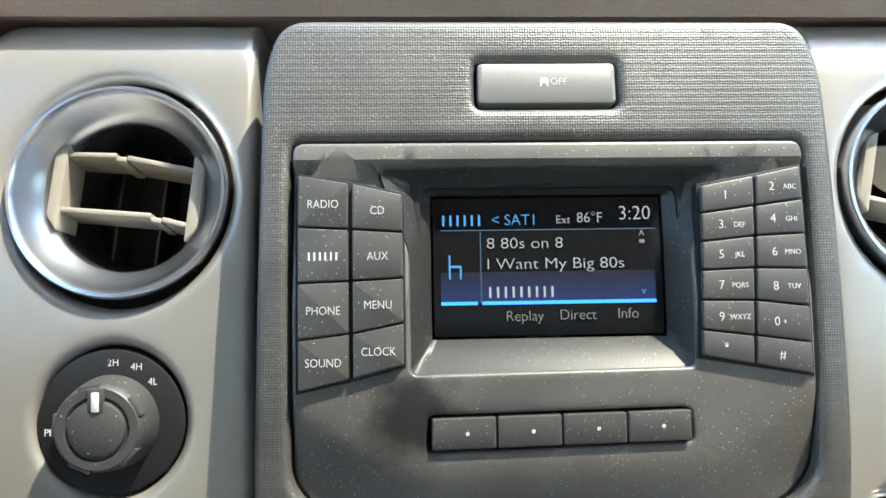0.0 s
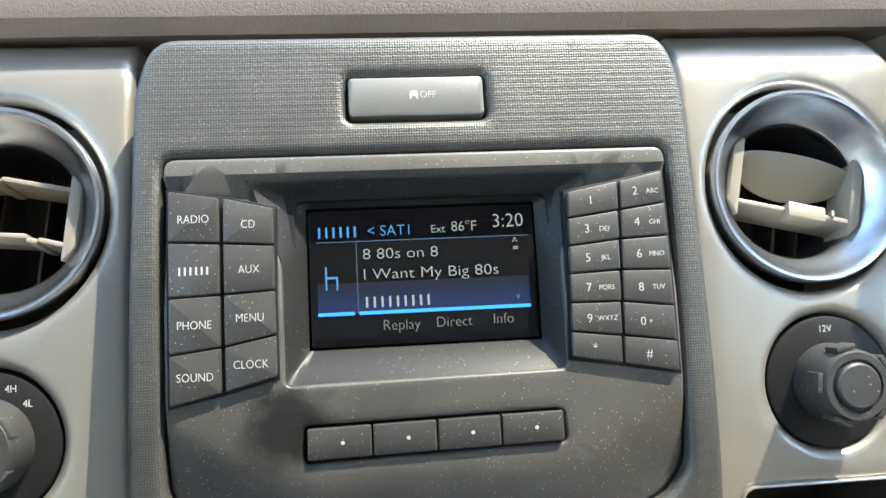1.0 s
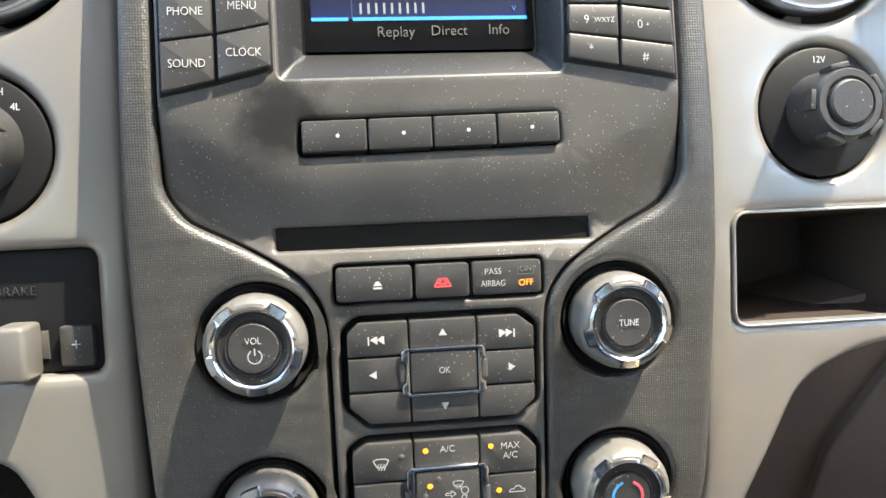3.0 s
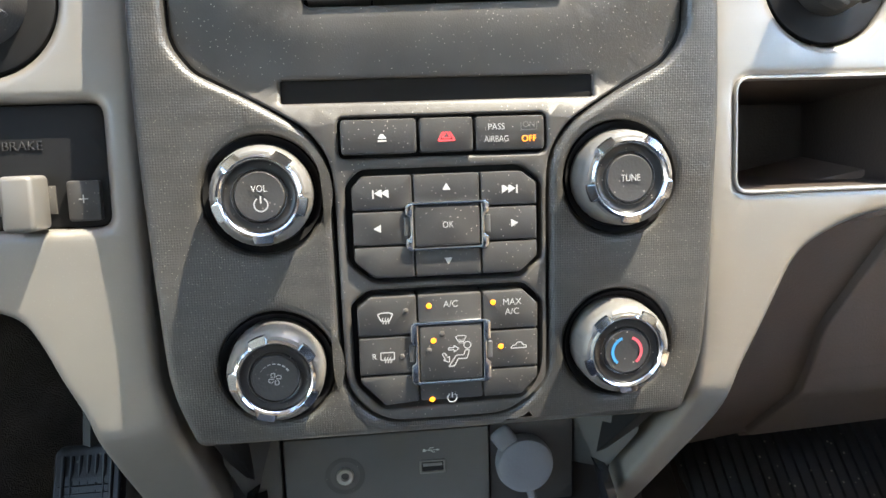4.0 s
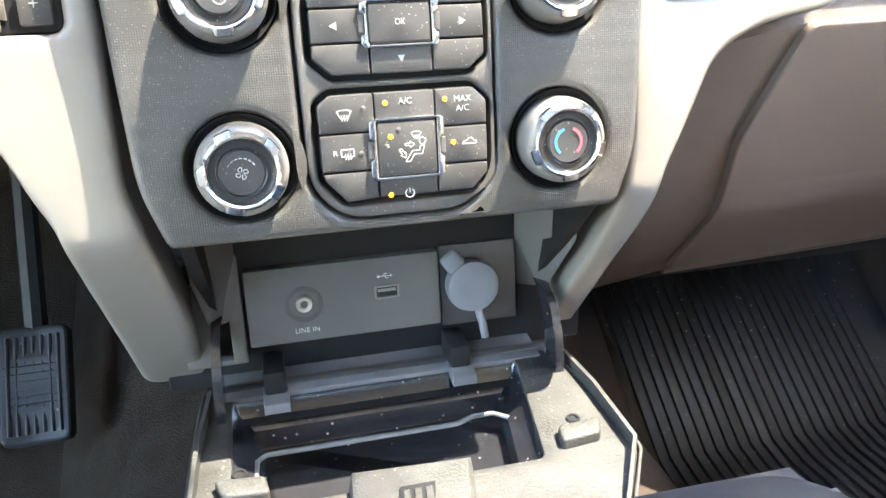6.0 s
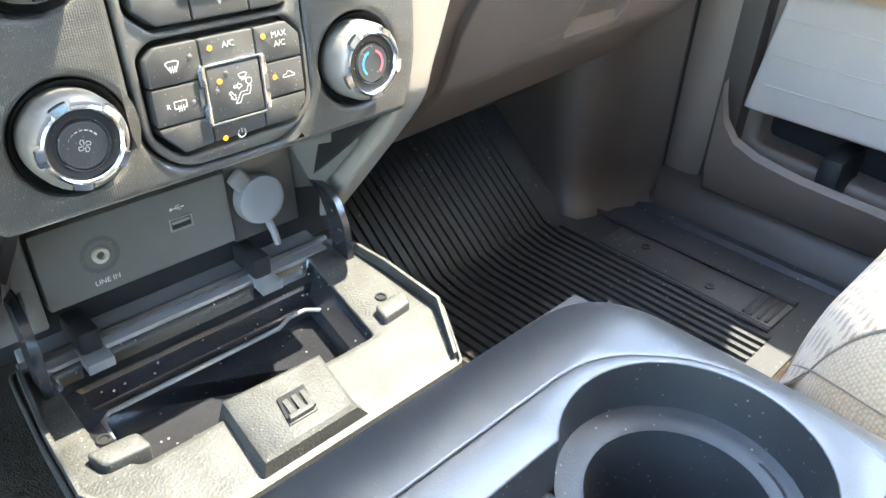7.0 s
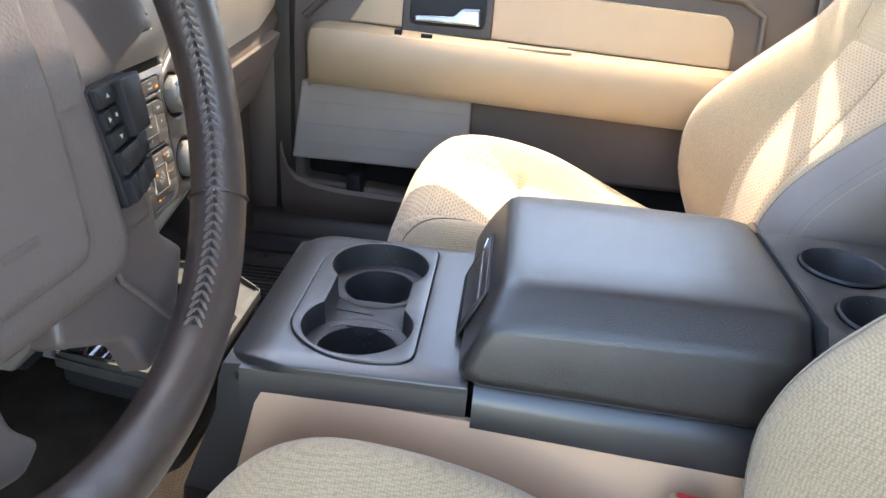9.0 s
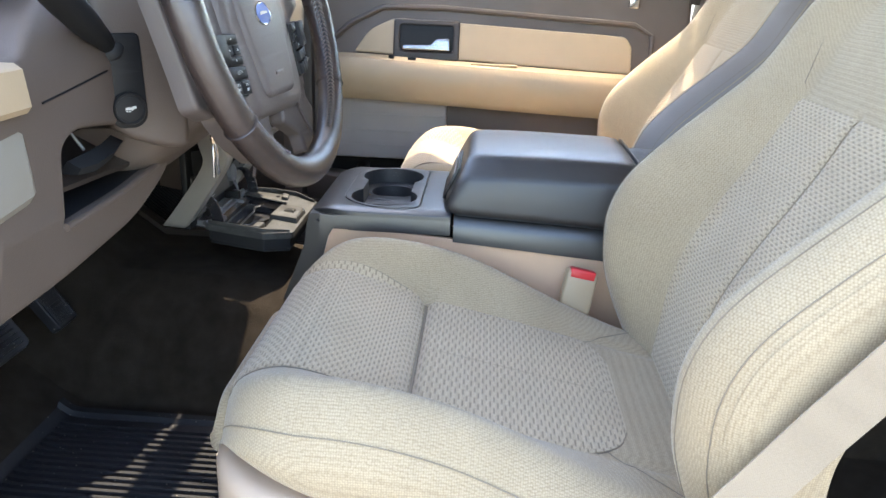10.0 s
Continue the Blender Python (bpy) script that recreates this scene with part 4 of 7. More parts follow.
M_SLAT = grained(mat("vent_slat", (0.36, 0.33, 0.29), 0.45), (0.27, 0.24, 0.20), 700, 0.2, 0.0003, 0.08, 20)
M_SMOKE = mat("vent_ring_chrome", (0.62, 0.65, 0.71), 0.26, 1.0)
M_VENT_IN = mat("vent_duct", (0.015, 0.012, 0.012), 0.7)


def vent(u, z, label, roll, pitch):
    t = thing("air_vent", plane(u, z, -0.022), label, "air vent", "round dash vents")
    f = trim_frame(u, z, -0.022)
    part("chrome_ring", lathe([(0.0430, -0.006), (0.0432, 0.0015), (0.0424, 0.0030), (0.0412, 0.0030), (0.0402, 0.0018), (0.0395, 0.0004), (0.0376, -0.0030), (0.0348, -0.0070), (0.0318, -0.0105), (0.0310, -0.0118), (0.0308, -0.016)], f, 72), M_SMOKE, t)
    part("duct", lathe([(0.0309, -0.014), (0.0309, -0.030), (0.026, -0.055), (0.0, -0.056)], f, 48), M_VENT_IN, t)
    g = f @ Matrix.Rotation(radians(roll), 4, "Z") @ Matrix.Translation((0, 0, -0.010))
    for s in (-1, 1):
        cheek = sheet(rpoly([(s * 0.0306, -0.011), (s * 0.0306, 0.015), (s * 0.0256, 0.0200), (s * 0.0256, -0.0175)], 0.002), (), 0.0025, -0.016, 0.0008, lambda a, b, d: g @ Vector((a, b, d)), rows=False, step=0.02)
        part("cheek", cheek, M_SLAT, t)
    w = 0.0268
    if u < 0:
        for h, cut in ((0.0150, -0.003), (-0.0080, 0.014)):
            m = g @ Matrix.Translation((0, h, 0)) @ Matrix.Rotation(radians(pitch), 4, "X")
            for x0, x1, dy in ((-w, cut - 0.0022, 0.0006), (cut - 0.0022, cut + 0.0022, -0.0008), (cut + 0.0022, w, 0.0)):
                slat = box(x0, x1, -0.0011 + dy, 0.0011 + dy, -0.0200, 0.0015, 0.0007)
                for q in slat.verts:
                    q.co.z += 0.0030 * (1 - (q.co.x / w) ** 2) if q.co.z > -0.01 else 0.0
                    q.co.y -= 0.0022 * (q.co.x / w) ** 2 * (1 if q.co.x > 0 else 0.3)
                part("slat", moved(slat, m), M_SLAT, t)
    else:
        lens = lambda a, b, d: g @ Matrix.Translation((0.001, 0.0125, -0.004)) @ Matrix.Rotation(radians(36), 4, "X") @ Vector((a, b, d))
        arcs = [(w * math.cos(k), 0.0055 * math.sin(k)) for k in span(0.0, math.pi, 18)] + [(-w * math.cos(k), -0.0030 - 0.0150 * math.sin(k)) for k in span(0.0, math.pi, 18)]
        part("slat", sheet(arcs, (), 0.0011, -0.0011, 0.0007, lens, rows=False, step=0.01), M_SLAT, t)
        m = g @ Matrix.Translation((0, -0.0105, 0.0)) @ Matrix.Rotation(radians(pitch * 0.4), 4, "X")
        low = box(-w, w, -0.0012, 0.0012, -0.0160, 0.0020, 0.0007)
        part("slat", moved(low, m), M_SLAT, t)
        part("tab", moved(box(-0.004, 0.0135, -0.0042, 0.0030, -0.004, 0.0050, 0.0009), m), M_SLAT, t)
        part("tab_notch", moved(box(0.0170, 0.0185, 0.0, 0.0032, -0.002, 0.0034, 0.0004), m), M_SLAT, t)
    for a in (-0.013, 0.006, 0.018):
        vane = box(a - 0.0007, a + 0.0007, -0.025, 0.025, -0.048, -0.026, 0.0003)
        part("vane", moved(vane, g), M_DARKBROWN, t)


vent(-VENT_U, VENT_Z, "round chrome-ringed air vent with two beige slats", -6, -4)
vent(VENT_U, VENT_Z, "round chrome-ringed air vent with steeply tilted beige slats", -13, -30)


def dial(at, r, label, category, tall=1.0):
    t = thing("dial", plane(*at, -0.024), label, category)
    f = trim_frame(*at, -0.0235)
    part("plate", lathe([(r, -0.004), (r, -0.0005), (r - 0.001, 0.0), (0.012, 0.0), (0, 0.0)], f, 64), M_BLACK, t)
    body = lathe([(0.0205, 0.0002), (0.0200, 0.004), (0.0186, 0.0120), (0.0180, 0.0150), (0.0168, 0.0162), (0.0135, 0.0162), (0.0128, 0.0150), (0.0120, 0.0150), (0.0115, 0.0168), (0.0105, 0.0174), (0, 0.0174)], f @ Matrix.Diagonal((0.90, 0.90, tall, 1) if tall < 1 else (0.80, 0.80, tall, 1)), 72)
    part("grip", body, M_CAP, t)
    for i in range(5):
        lug = box(-0.0042, 0.0042, -0.0012, 0.0012, -0.0075, 0.0012, 0.0006)
        part("lug", moved(lug, f @ Matrix.Rotation(2 * math.pi * i / 5 + 0.2, 4, "Z") @ Matrix.Translation((0, 0.0155, 0.0145 * tall))), M_CAP, t)
    return t, f


def small_print(text, u, z, size, parent, d=-0.0233, m=None):
    writing(text, trim_frame(u, z, d), size, m or M_WHITE, parent, "lettering", 0.92, 0.0001, 0.00005)


four_wheel, f = dial(DIAL_L, 0.0282, "black four wheel drive selector dial with silver pointer", "selector dial", 0.88)
pointer = box(-0.0014, 0.0014, 0.0065, 0.0138, 0.0152, 0.0162, 0.0004)
part("pointer", moved(pointer, f), M_WHITE, four_wheel)
part("pointer_rib", moved(box(-0.0030, 0.0030, 0.0060, 0.0152, 0.0130, 0.0156, 0.0006), f), M_CAP, four_wheel)
for word, du, dz in (("2H", 0.0006, 0.0222), ("4H", 0.0096, 0.0205), ("4L", 0.0158, 0.0148), ("PL", -0.0238, -0.0035)):
    small_print(word, DIAL_L[0] + du, DIAL_L[1] + dz, 0.0040, four_wheel)
fm = trim_frame(DIAL_L[0] - 0.0115, DIAL_L[1] - 0.0215, -0.0233)
bm = bmesh.new()
for poly in stroke([(-2, -1), (-2, 1)], 0.5) + stroke([(2, -1), (2, 1)], 0.5) + stroke([(-2, 0), (2, 0)], 0.4) + stroke([(-0.8, -0.8), (0.8, 0.8)], 0.4) + stroke([(-0.8, 0.8), (0.8, -0.8)], 0.4):
    bm.faces.new([bm.verts.new(fm @ Vector((a * 0.001, b * 0.001, 0))) for a, b in poly])
part("symbol", bm, M_WHITE, four_wheel, flat=True)
socket, f = dial(DIAL_R, 0.0276, "black twelve volt socket cap on a round black plate", "power socket", 1.2)
small_print("12V", DIAL_R[0] - 0.0002, DIAL_R[1] + 0.0215, 0.0042, socket)

# open pocket beside the stack
pocket = thing("dash_pocket", (0.17, 0.30, 0.515), "open dark storage pocket in the silver trim", "storage pocket")
pk = bmesh.new()
ring = resampled(POCKET, 0.01)
loft([[recessed(p[0], p[1], -0.004) for p in ring], [recessed(p[0], p[1], -0.012) for p in offset(ring, -0.001)], [recessed(p[0], p[1], -0.075) for p in offset(ring, -0.004)]], True, False, pk)
pk.faces.new([q for q in pk.verts][-len(ring):])
part("liner", pk, M_DARKBROWN, pocket)
part("lip", sheet(offset(POCKET, 0.0013), [offset(POCKET, -0.0002)], 0.0010, -0.006, 0.0009, recessed, rows=True), M_SATIN, pocket, "satin silver lip")

# trailer brake panel
brake = thing("brake_controller", (-0.17, 0.28, 0.515), "black trailer brake panel with a silver slide lever", "brake controller")
part("panel", sheet(offset(BRAKE, -0.0006), (), -0.006, -0.02, 0.0006, recessed), M_BLACK, brake)
part("slot", sheet(rect(-0.2040, -0.1500, 0.5235, 0.5345), (), -0.0052, -0.007, 0.0003, recessed, rows=False), M_RADIO, brake)
lever = box(-0.006, 0.006, -0.0105, 0.0105, -0.004, 0.013, 0.002, 3)
part("slide_lever", moved(lever, trim_frame(-0.1575, 0.5285, -0.022)), M_KNURL, brake, "silver slide lever")
plus = part("plus_button", sheet(rpoly(rect(-0.1450, -0.1325, 0.5205, 0.5362), 0.0015), (), -0.0025, -0.01, 0.0008, recessed, rows=False), M_BUTTON, brake)
writing("+", trim_frame(-0.1387, 0.5287, -0.0242), 0.0075, M_WHITE, plus, "lettering", 1.0, 0.0001)
writing("BRAKE", trim_frame(-0.1610, 0.5500, -0.0276), 0.0052, mat("raised_black_text", (0.035, 0.035, 0.035), 0.5), brake, "lettering", 1.0, 0.0003)

# ---- socket bay under the stack ----
bay = thing("socket_bay", (0, 0.32, 0.33), "black recessed socket bay below the center stack", "dash bay")
part("bay_back", box(-0.125, 0.125, 0.322, 0.332, 0.312, 0.44, 0.002), M_BLACK, bay)
part("bay_roof", loft([[Vector((x, y, z)) for y, z in ((0.242, 0.434), (0.330, 0.400), (0.330, 0.43), (0.252, 0.444))] for x in (-0.1, 0.1)]), M_BLACK, bay)
for s in (-1, 1):
    part("bay_side", loft([[Vector((s * (0.092 - 0.0 + w), y, z)) for y, z in ((0.243, 0.432), (0.323, 0.432), (0.323, 0.365), (0.312, 0.365))] for w in (0.0, 0.006)]), M_BLACK, bay)
    part("bay_shoulder", loft([[Vector((s * x, y, z)) for x, y, z in ((0.080, 0.321, 0.388), (0.093, 0.304, 0.388), (0.099, 0.275, 0.398), (0.101, 0.268, 0.432), (0.080, 0.321, 0.432))] , [Vector((s * x, y, z)) for x, y, z in ((0.080, 0.321, 0.355), (0.093, 0.314, 0.355), (0.097, 0.308, 0.358), (0.104, 0.296, 0.432), (0.080, 0.321, 0.432))]]), M_SOCKET, bay)


def bay_face(u, z, d=0.0):
    s = 0.12
    return Vector((u, 0.318 + s * (z - 0.362) - d, z))


def bay_frame(u, z, d=0.0):
    return Matrix.Translation(bay_face(u, z, d)) @ Matrix.Rotation(radians(90 - 6.8), 4, "X")


aux = part("socket_panel", sheet(rpoly(rect(-0.077, 0.0325, 0.3395, 0.3835), 0.0015), (), 0.004, -0.004, 0.001, bay_face), M_SOCKET, bay)
part("side_panel", sheet(rpoly(rect(0.0335, 0.0800, 0.3360, 0.3850), 0.0015), (), 0.001, -0.004, 0.001, bay_face), M_CONSOLE, bay)
part("jack_dish", lathe([(0.0105, 0.0042), (0.0100, 0.0044), (0.0062, 0.0036), (0, 0.0036)], bay_frame(-0.0455, 0.3612), 40), M_BUTTON, bay)
part("jack_ring", lathe([(0.0046, 0.002), (0.0046, 0.0056), (0.0041, 0.0062), (0.0024, 0.0058), (0.0020, 0.003), (0, 0.003)], bay_frame(-0.0455, 0.3612), 36), mat("jack_metal", (0.46, 0.43, 0.38), 0.35, 0.6), bay, "metal audio jack ring")
writing("LINE IN", bay_frame(-0.0450, 0.3463, 0.0042), 0.0042, M_WHITE, aux)
part("usb_port", sheet(rpoly(rect(-0.0055, 0.0085, 0.3595, 0.3672), 0.001), [rpoly(rect(-0.0044, 0.0074, 0.3606, 0.3661), 0.0005)], 0.0050, 0.001, 0.0004, bay_face, rows=False), M_KNURL, bay)
part("usb_tongue", sheet(rect(-0.0038, 0.0068, 0.3634, 0.3652), (), 0.0044, 0.001, 0.0001, bay_face, rows=False), M_KNURL, bay)
part("usb_well", sheet(rect(-0.0044, 0.0074, 0.3606, 0.3661), (), 0.0041, 0.001, 0.0001, bay_face, rows=False), M_BLACK, bay)
fm = bay_frame(0.0010, 0.3725, 0.0042)
bm = bmesh.new()
for poly in stroke([(-3.6, 0), (3.2, 0)], 0.4) + stroke([(-1.6, 0), (-0.4, 1.3), (1.4, 1.3)], 0.4) + stroke([(-0.4, 0), (0.8, -1.2), (2.0, -1.2)], 0.4) + [arc(0.9, 0, 360, 10, (-3.8, 0))[:-1], [(3, -0.8), (4.4, 0), (3, 0.8)]]:
    bm.faces.new([bm.verts.new(fm @ Vector((a * 0.001, b * 0.001, 0))) for a, b in poly])
part("symbol", bm, M_WHITE, aux, flat=True)
M_CAPGREY = grained(mat("socket_cap_rubber", (0.13, 0.135, 0.15), 0.6), (0.135, 0.14, 0.155), 500, 0.2, 0.0004, 0.08, 20)
part("socket_cap", lathe([(0.0154, 0.001), (0.0158, 0.006), (0.0149, 0.0095), (0.0115, 0.0112), (0.006, 0.0106), (0, 0.0106)], bay_frame(0.0517, 0.3608), 44), M_CAPGREY, bay, "grey rubber socket cap")
part("cap_tab", moved(box(-0.006, 0.006, -0.006, 0.007, 0.003, 0.0085, 0.0028, 3), bay_frame(0.0410, 0.3755) @ Matrix.Rotation(radians(35), 4, "Z")), M_CAPGREY, bay)
part("cap_tether", tube([bay_face(0.0545, 0.347, 0.006), bay_face(0.0565, 0.338, 0.008), bay_face(0.0575, 0.330, 0.009)], 0.0024, 8), M_CAPGREY, bay)

# ---- drop-down bin lid, open below the bay ----
lid = thing("bin_lid", (0, 0.25, 0.30), "open drop-down bin lid with black liner and latch block", "bin lid")
LID_RIM = rpoly([(-0.104, 0.305), (0.094, 0.305), (0.108, 0.258), (0.110, 0.211), (0.086, 0.171), (-0.086, 0.171), (-0.110, 0.211), (-0.108, 0.258)], 0.003)
LID_HOLE = rpoly([(-0.090, 0.298), (0.074, 0.298), (0.062, 0.217), (-0.080, 0.217), (-0.090, 0.236)], 0.004)


def lid_face(u, y, d=0.0):
    return Vector((u, y, 0.300 + (y - 0.18) * 0.10 + d))


M_RIMGREY = grained(mat("lid_rim", (0.11, 0.11, 0.11), 0.6), (0.030, 0.0295, 0.028), 700, 0.35, 0.0006, 0.35, 60, 0.35, 300)
part("rim", sheet(LID_RIM, [LID_HOLE], 0.004, -0.006, 0.0016, lid_face, hole_bottom=-0.016), M_RIMGREY, lid, "grained grey rim")
pan = bmesh.new()
ring = resampled(LID_HOLE, 0.01)
loft([[lid_face(p[0], p[1], d) for p in (offset(ring, -o) if o else ring)] for o, d in ((0.0, 0.002), (0.0022, -0.003), (0.0105, -0.0095), (0.0120, -0.0205), (0.0145, -0.0222))], True, False, pan)
pan.faces.new([q for q in pan.verts][-len(ring):])
M_HINGE = grained(mat("hinge_strip_plastic", (0.08, 0.08, 0.085), 0.34, 0, 0.9), (0.115, 0.118, 0.126), 1200, 0.15, 0.0003, 0.1, 20)
M_LINER = grained(mat("glossy_liner", (0.012, 0.012, 0.013), 0.18, 0, 1.0), (0.016, 0.016, 0.019), 300, 0.1, 0.0004, 0.2, 20, 0.5, 160)
part("liner", pan, M_LINER, lid, "glossy black liner")
part("outer_skin", sheet(offset(LID_RIM, -0.006), (), -0.0232, -0.0290, 0.004, lid_face, round_steps=3), M_BLACK, lid)
part("skirt", sheet(offset(LID_RIM, -0.0040), [offset(LID_RIM, -0.0065)], -0.005, -0.0240, 0.0004, lid_face), M_BLACK, lid)
part("edge_lip", sheet(offset(LID_RIM, 0.0022), [offset(LID_RIM, 0.0003)], 0.0058, -0.005, 0.0008, lid_face), M_RIMGREY, lid)
part("inner_ledge", tube([lid_face(u, y, -0.010) for u, y in ((-0.080, 0.250), (-0.079, 0.264), (-0.074, 0.268), (0.030, 0.268), (0.040, 0.272), (0.052, 0.272), (0.060, 0.266), (0.063, 0.256))], 0.0014, 8), M_HINGE, lid)
block = loft([[lid_face(u, y, d) for u, y, d in ring] for ring in (
    [(-0.037, 0.224, -0.006), (0.027, 0.222, -0.006), (0.024, 0.174, 0.002), (-0.041, 0.174, 0.002)],
    [(-0.034, 0.2205, 0.011), (0.0235, 0.2175, 0.011), (0.016, 0.175, 0.0125), (-0.0385, 0.175, 0.0125)],
    [(-0.031, 0.2175, 0.0130), (0.0205, 0.2150, 0.0130), (0.013, 0.177, 0.0145), (-0.0355, 0.177, 0.0145)])])
part("latch_block", block, M_RIMGREY, lid)
part("latch_well", sheet([(-0.0185, 0.1845), (-0.0015, 0.1845), (0.0025, 0.2025), (-0.0140, 0.2025)], (), 0.0150, 0.010, 0.0003, lid_face, rows=False), M_BLACK, lid)
for i in range(3):
    u = -0.0150 + 0.0052 * i
    part("latch_tooth", loft([[lid_face(u, 0.1865, 0.0152), lid_face(u + 0.0034, 0.1865, 0.0152), lid_face(u + 0.0034, 0.1865, 0.0172), lid_face(u, 0.1865, 0.0172)], [lid_face(u + 0.002, 0.1990, 0.0150), lid_face(u + 0.0048, 0.1990, 0.0150), lid_face(u + 0.0048, 0.1990, 0.0158), lid_face(u + 0.002, 0.1990, 0.0158)]]), M_RIMGREY, lid)
part("latch_bar", sheet([(-0.0170, 0.1855), (-0.0030, 0.1855), (-0.0026, 0.1885), (-0.0164, 0.1885)], (), 0.0176, 0.0150, 0.0004, lid_face, rows=False), M_RIMGREY, lid)
for s in (-1, 1):
    pts = [(0.0925, 0.322, 0.360), (0.0932, 0.310, 0.360), (0.0940, 0.299, 0.353), (0.0947, 0.292, 0.338), (0.0953, 0.289, 0.320), (0.0957, 0.290, 0.302)]
    arm = loft([[Vector((s * (x + a), y + b, z)) for a, b in ((-0.0024, -0.009), (0.0024, -0.009), (0.0030, 0.0), (0.0024, 0.008), (-0.0024, 0.008))] for x, y, z in pts])
    part("stay_arm", arm, M_LINER, lid, "curved glossy black stay arm")
    boss = part("boss", sheet(rpoly([(s * 0.072, 0.219), (s * 0.094, 0.221), (s * 0.098, 0.233), (s * 0.074, 0.231)], 0.003), (), 0.0100, 0.0, 0.0016, lid_face, rows=False, round_steps=3), M_RIMGREY, lid)
    part("screw_hole", lathe([(0.0040, 0.0040), (0.0036, 0.0052), (0.0026, 0.0052), (0.0022, 0.0042), (0, 0.0042)], Matrix.Translation(lid_face(s * 0.0865, 0.240, 0.0)), 18), M_BLACK, lid)
    part("side_wall", loft([[lid_face(s * (x + o), y, d) for o, d in ((0.0, 0.002), (0.0, h), (0.0022, h), (0.0028, 0.002))] for x, y, h in ((0.1000, 0.302, 0.010), (0.1050, 0.258, 0.012), (0.1070, 0.212, 0.012), (0.0850, 0.1745, 0.009))]), M_RIMGREY, lid)
part("hinge_strip", sheet(rpoly(rect(-0.097, 0.090, 0.298, 0.324), 0.002), (), 0.0050, -0.004, 0.001, lid_face, rows=False), M_HINGE, lid, "grey hinge strip")
for u in (-0.066, 0.040):
    part("hinge", box(u - 0.006, u + 0.006, 0.296, 0.322, 0.314, 0.331, 0.002), M_BLACK, lid)
    part("hinge_foot", sheet(rect(u - 0.007, u + 0.007, 0.287, 0.304), (), 0.006, 0.0, 0.001, lid_face, rows=False), M_HINGE, lid)
part("hinge_bar", tube([(-0.10, 0.308, 0.316), (0.095, 0.308, 0.316)], 0.004, 10), M_CONSOLE, lid)

# slot and ledge beside the socket panel
part("bay_cheek", sheet(rpoly(rect(-0.1120, -0.0790, 0.3300, 0.3930), 0.002), [rpoly(rect(-0.1075, -0.0870, 0.3780, 0.3905), 0.002), rect(-0.0945, -0.0870, 0.3330, 0.3560)], 0.0020, -0.010, 0.0012, bay_face, hole_bottom=-0.010), M_SOCKET, bay)
part("cheek_well", sheet(rpoly(rect(-0.1110, -0.0800, 0.3310, 0.3920), 0.002), (), -0.0080, -0.012, 0.0003, bay_face), M_BLACK, bay)
part("cheek_ledge", tube([bay_face(-0.1065, 0.3770, 0.003), bay_face(-0.0875, 0.3765, 0.003)], 0.0016, 8), M_SOCKET, bay)


# ---- dashboard bodies either side ----
def dash_block(name, profile_rows, material, label, category="dashboard panel"):
    """A panel through rows of (y, z) profiles at given x."""
    t = thing(name, (profile_rows[0][0], profile_rows[0][1][0][0], profile_rows[0][1][0][1]), label, category)
    part("panel", loft([[Vector((x, y, z)) for y, z in prof] for x, prof in profile_rows]), material, t)
    return t


M_TAN = grained(mat("tan_dash_plastic", (0.36, 0.31, 0.25), 0.5), (0.40, 0.35, 0.285), 600, 0.2, 0.0004, 0.05, 9)
up_prof = [(0.296, 0.765), (0.272, 0.74), (0.268, 0.66), (0.272, 0.56), (0.280, 0.528), (0.33, 0.52), (0.40, 0.60), (0.40, 0.75)]
dash_block("upper_dash_panel", [(0.2315, up_prof), (0.50, [(y + 0.02, z) for y, z in up_prof]), (0.74, [(y + 0.07, z) for y, z in up_prof])], M_TAN, "light tan upper dash panel facing the passenger")
low_prof = [(0.286, 0.527), (0.278, 0.505), (0.292, 0.47), (0.304, 0.44), (0.317, 0.41), (0.331, 0.385), (0.369, 0.347), (0.407, 0.309), (0.430, 0.303), (0.47, 0.31), (0.47, 0.52)]
dash_block("lower_dash_panel", [(0.118, [(y + 0.004, min(z, 0.47)) for y, z in low_prof]), (0.165, [(y + 0.004, z - 0.012) for y, z in low_prof]), (0.23, low_prof), (0.50, [(y + 0.018, z) for y, z in low_prof]), (0.74, [(y + 0.065, z) for y, z in low_prof])], M_BROWN, "brown lower dash panel under the tan dash")

low_dash = bpy.data.objects["lower_dash_panel"]
part("edge_roll", tube([(0.235, 0.4145, 0.3060), (0.50, 0.4320, 0.3060), (0.735, 0.4790, 0.3060)], 0.0038, 8), M_BROWN, low_dash)
glove = thing("glove_box", (0.38, 0.31, 0.375), "closed brown glove box with a recessed pull handle", "glove box")


def glove_face(u, z, d=0.0):
    t = max(0.0, min(1.0, (z - 0.385) / 0.12))
    y = 0.324 - 0.052 * t ** 0.9 + 1.0 * max(0.0, 0.385 - z) + (u - 0.18) * 0.070
    return Vector((u, y - d, z - d * 0.3))


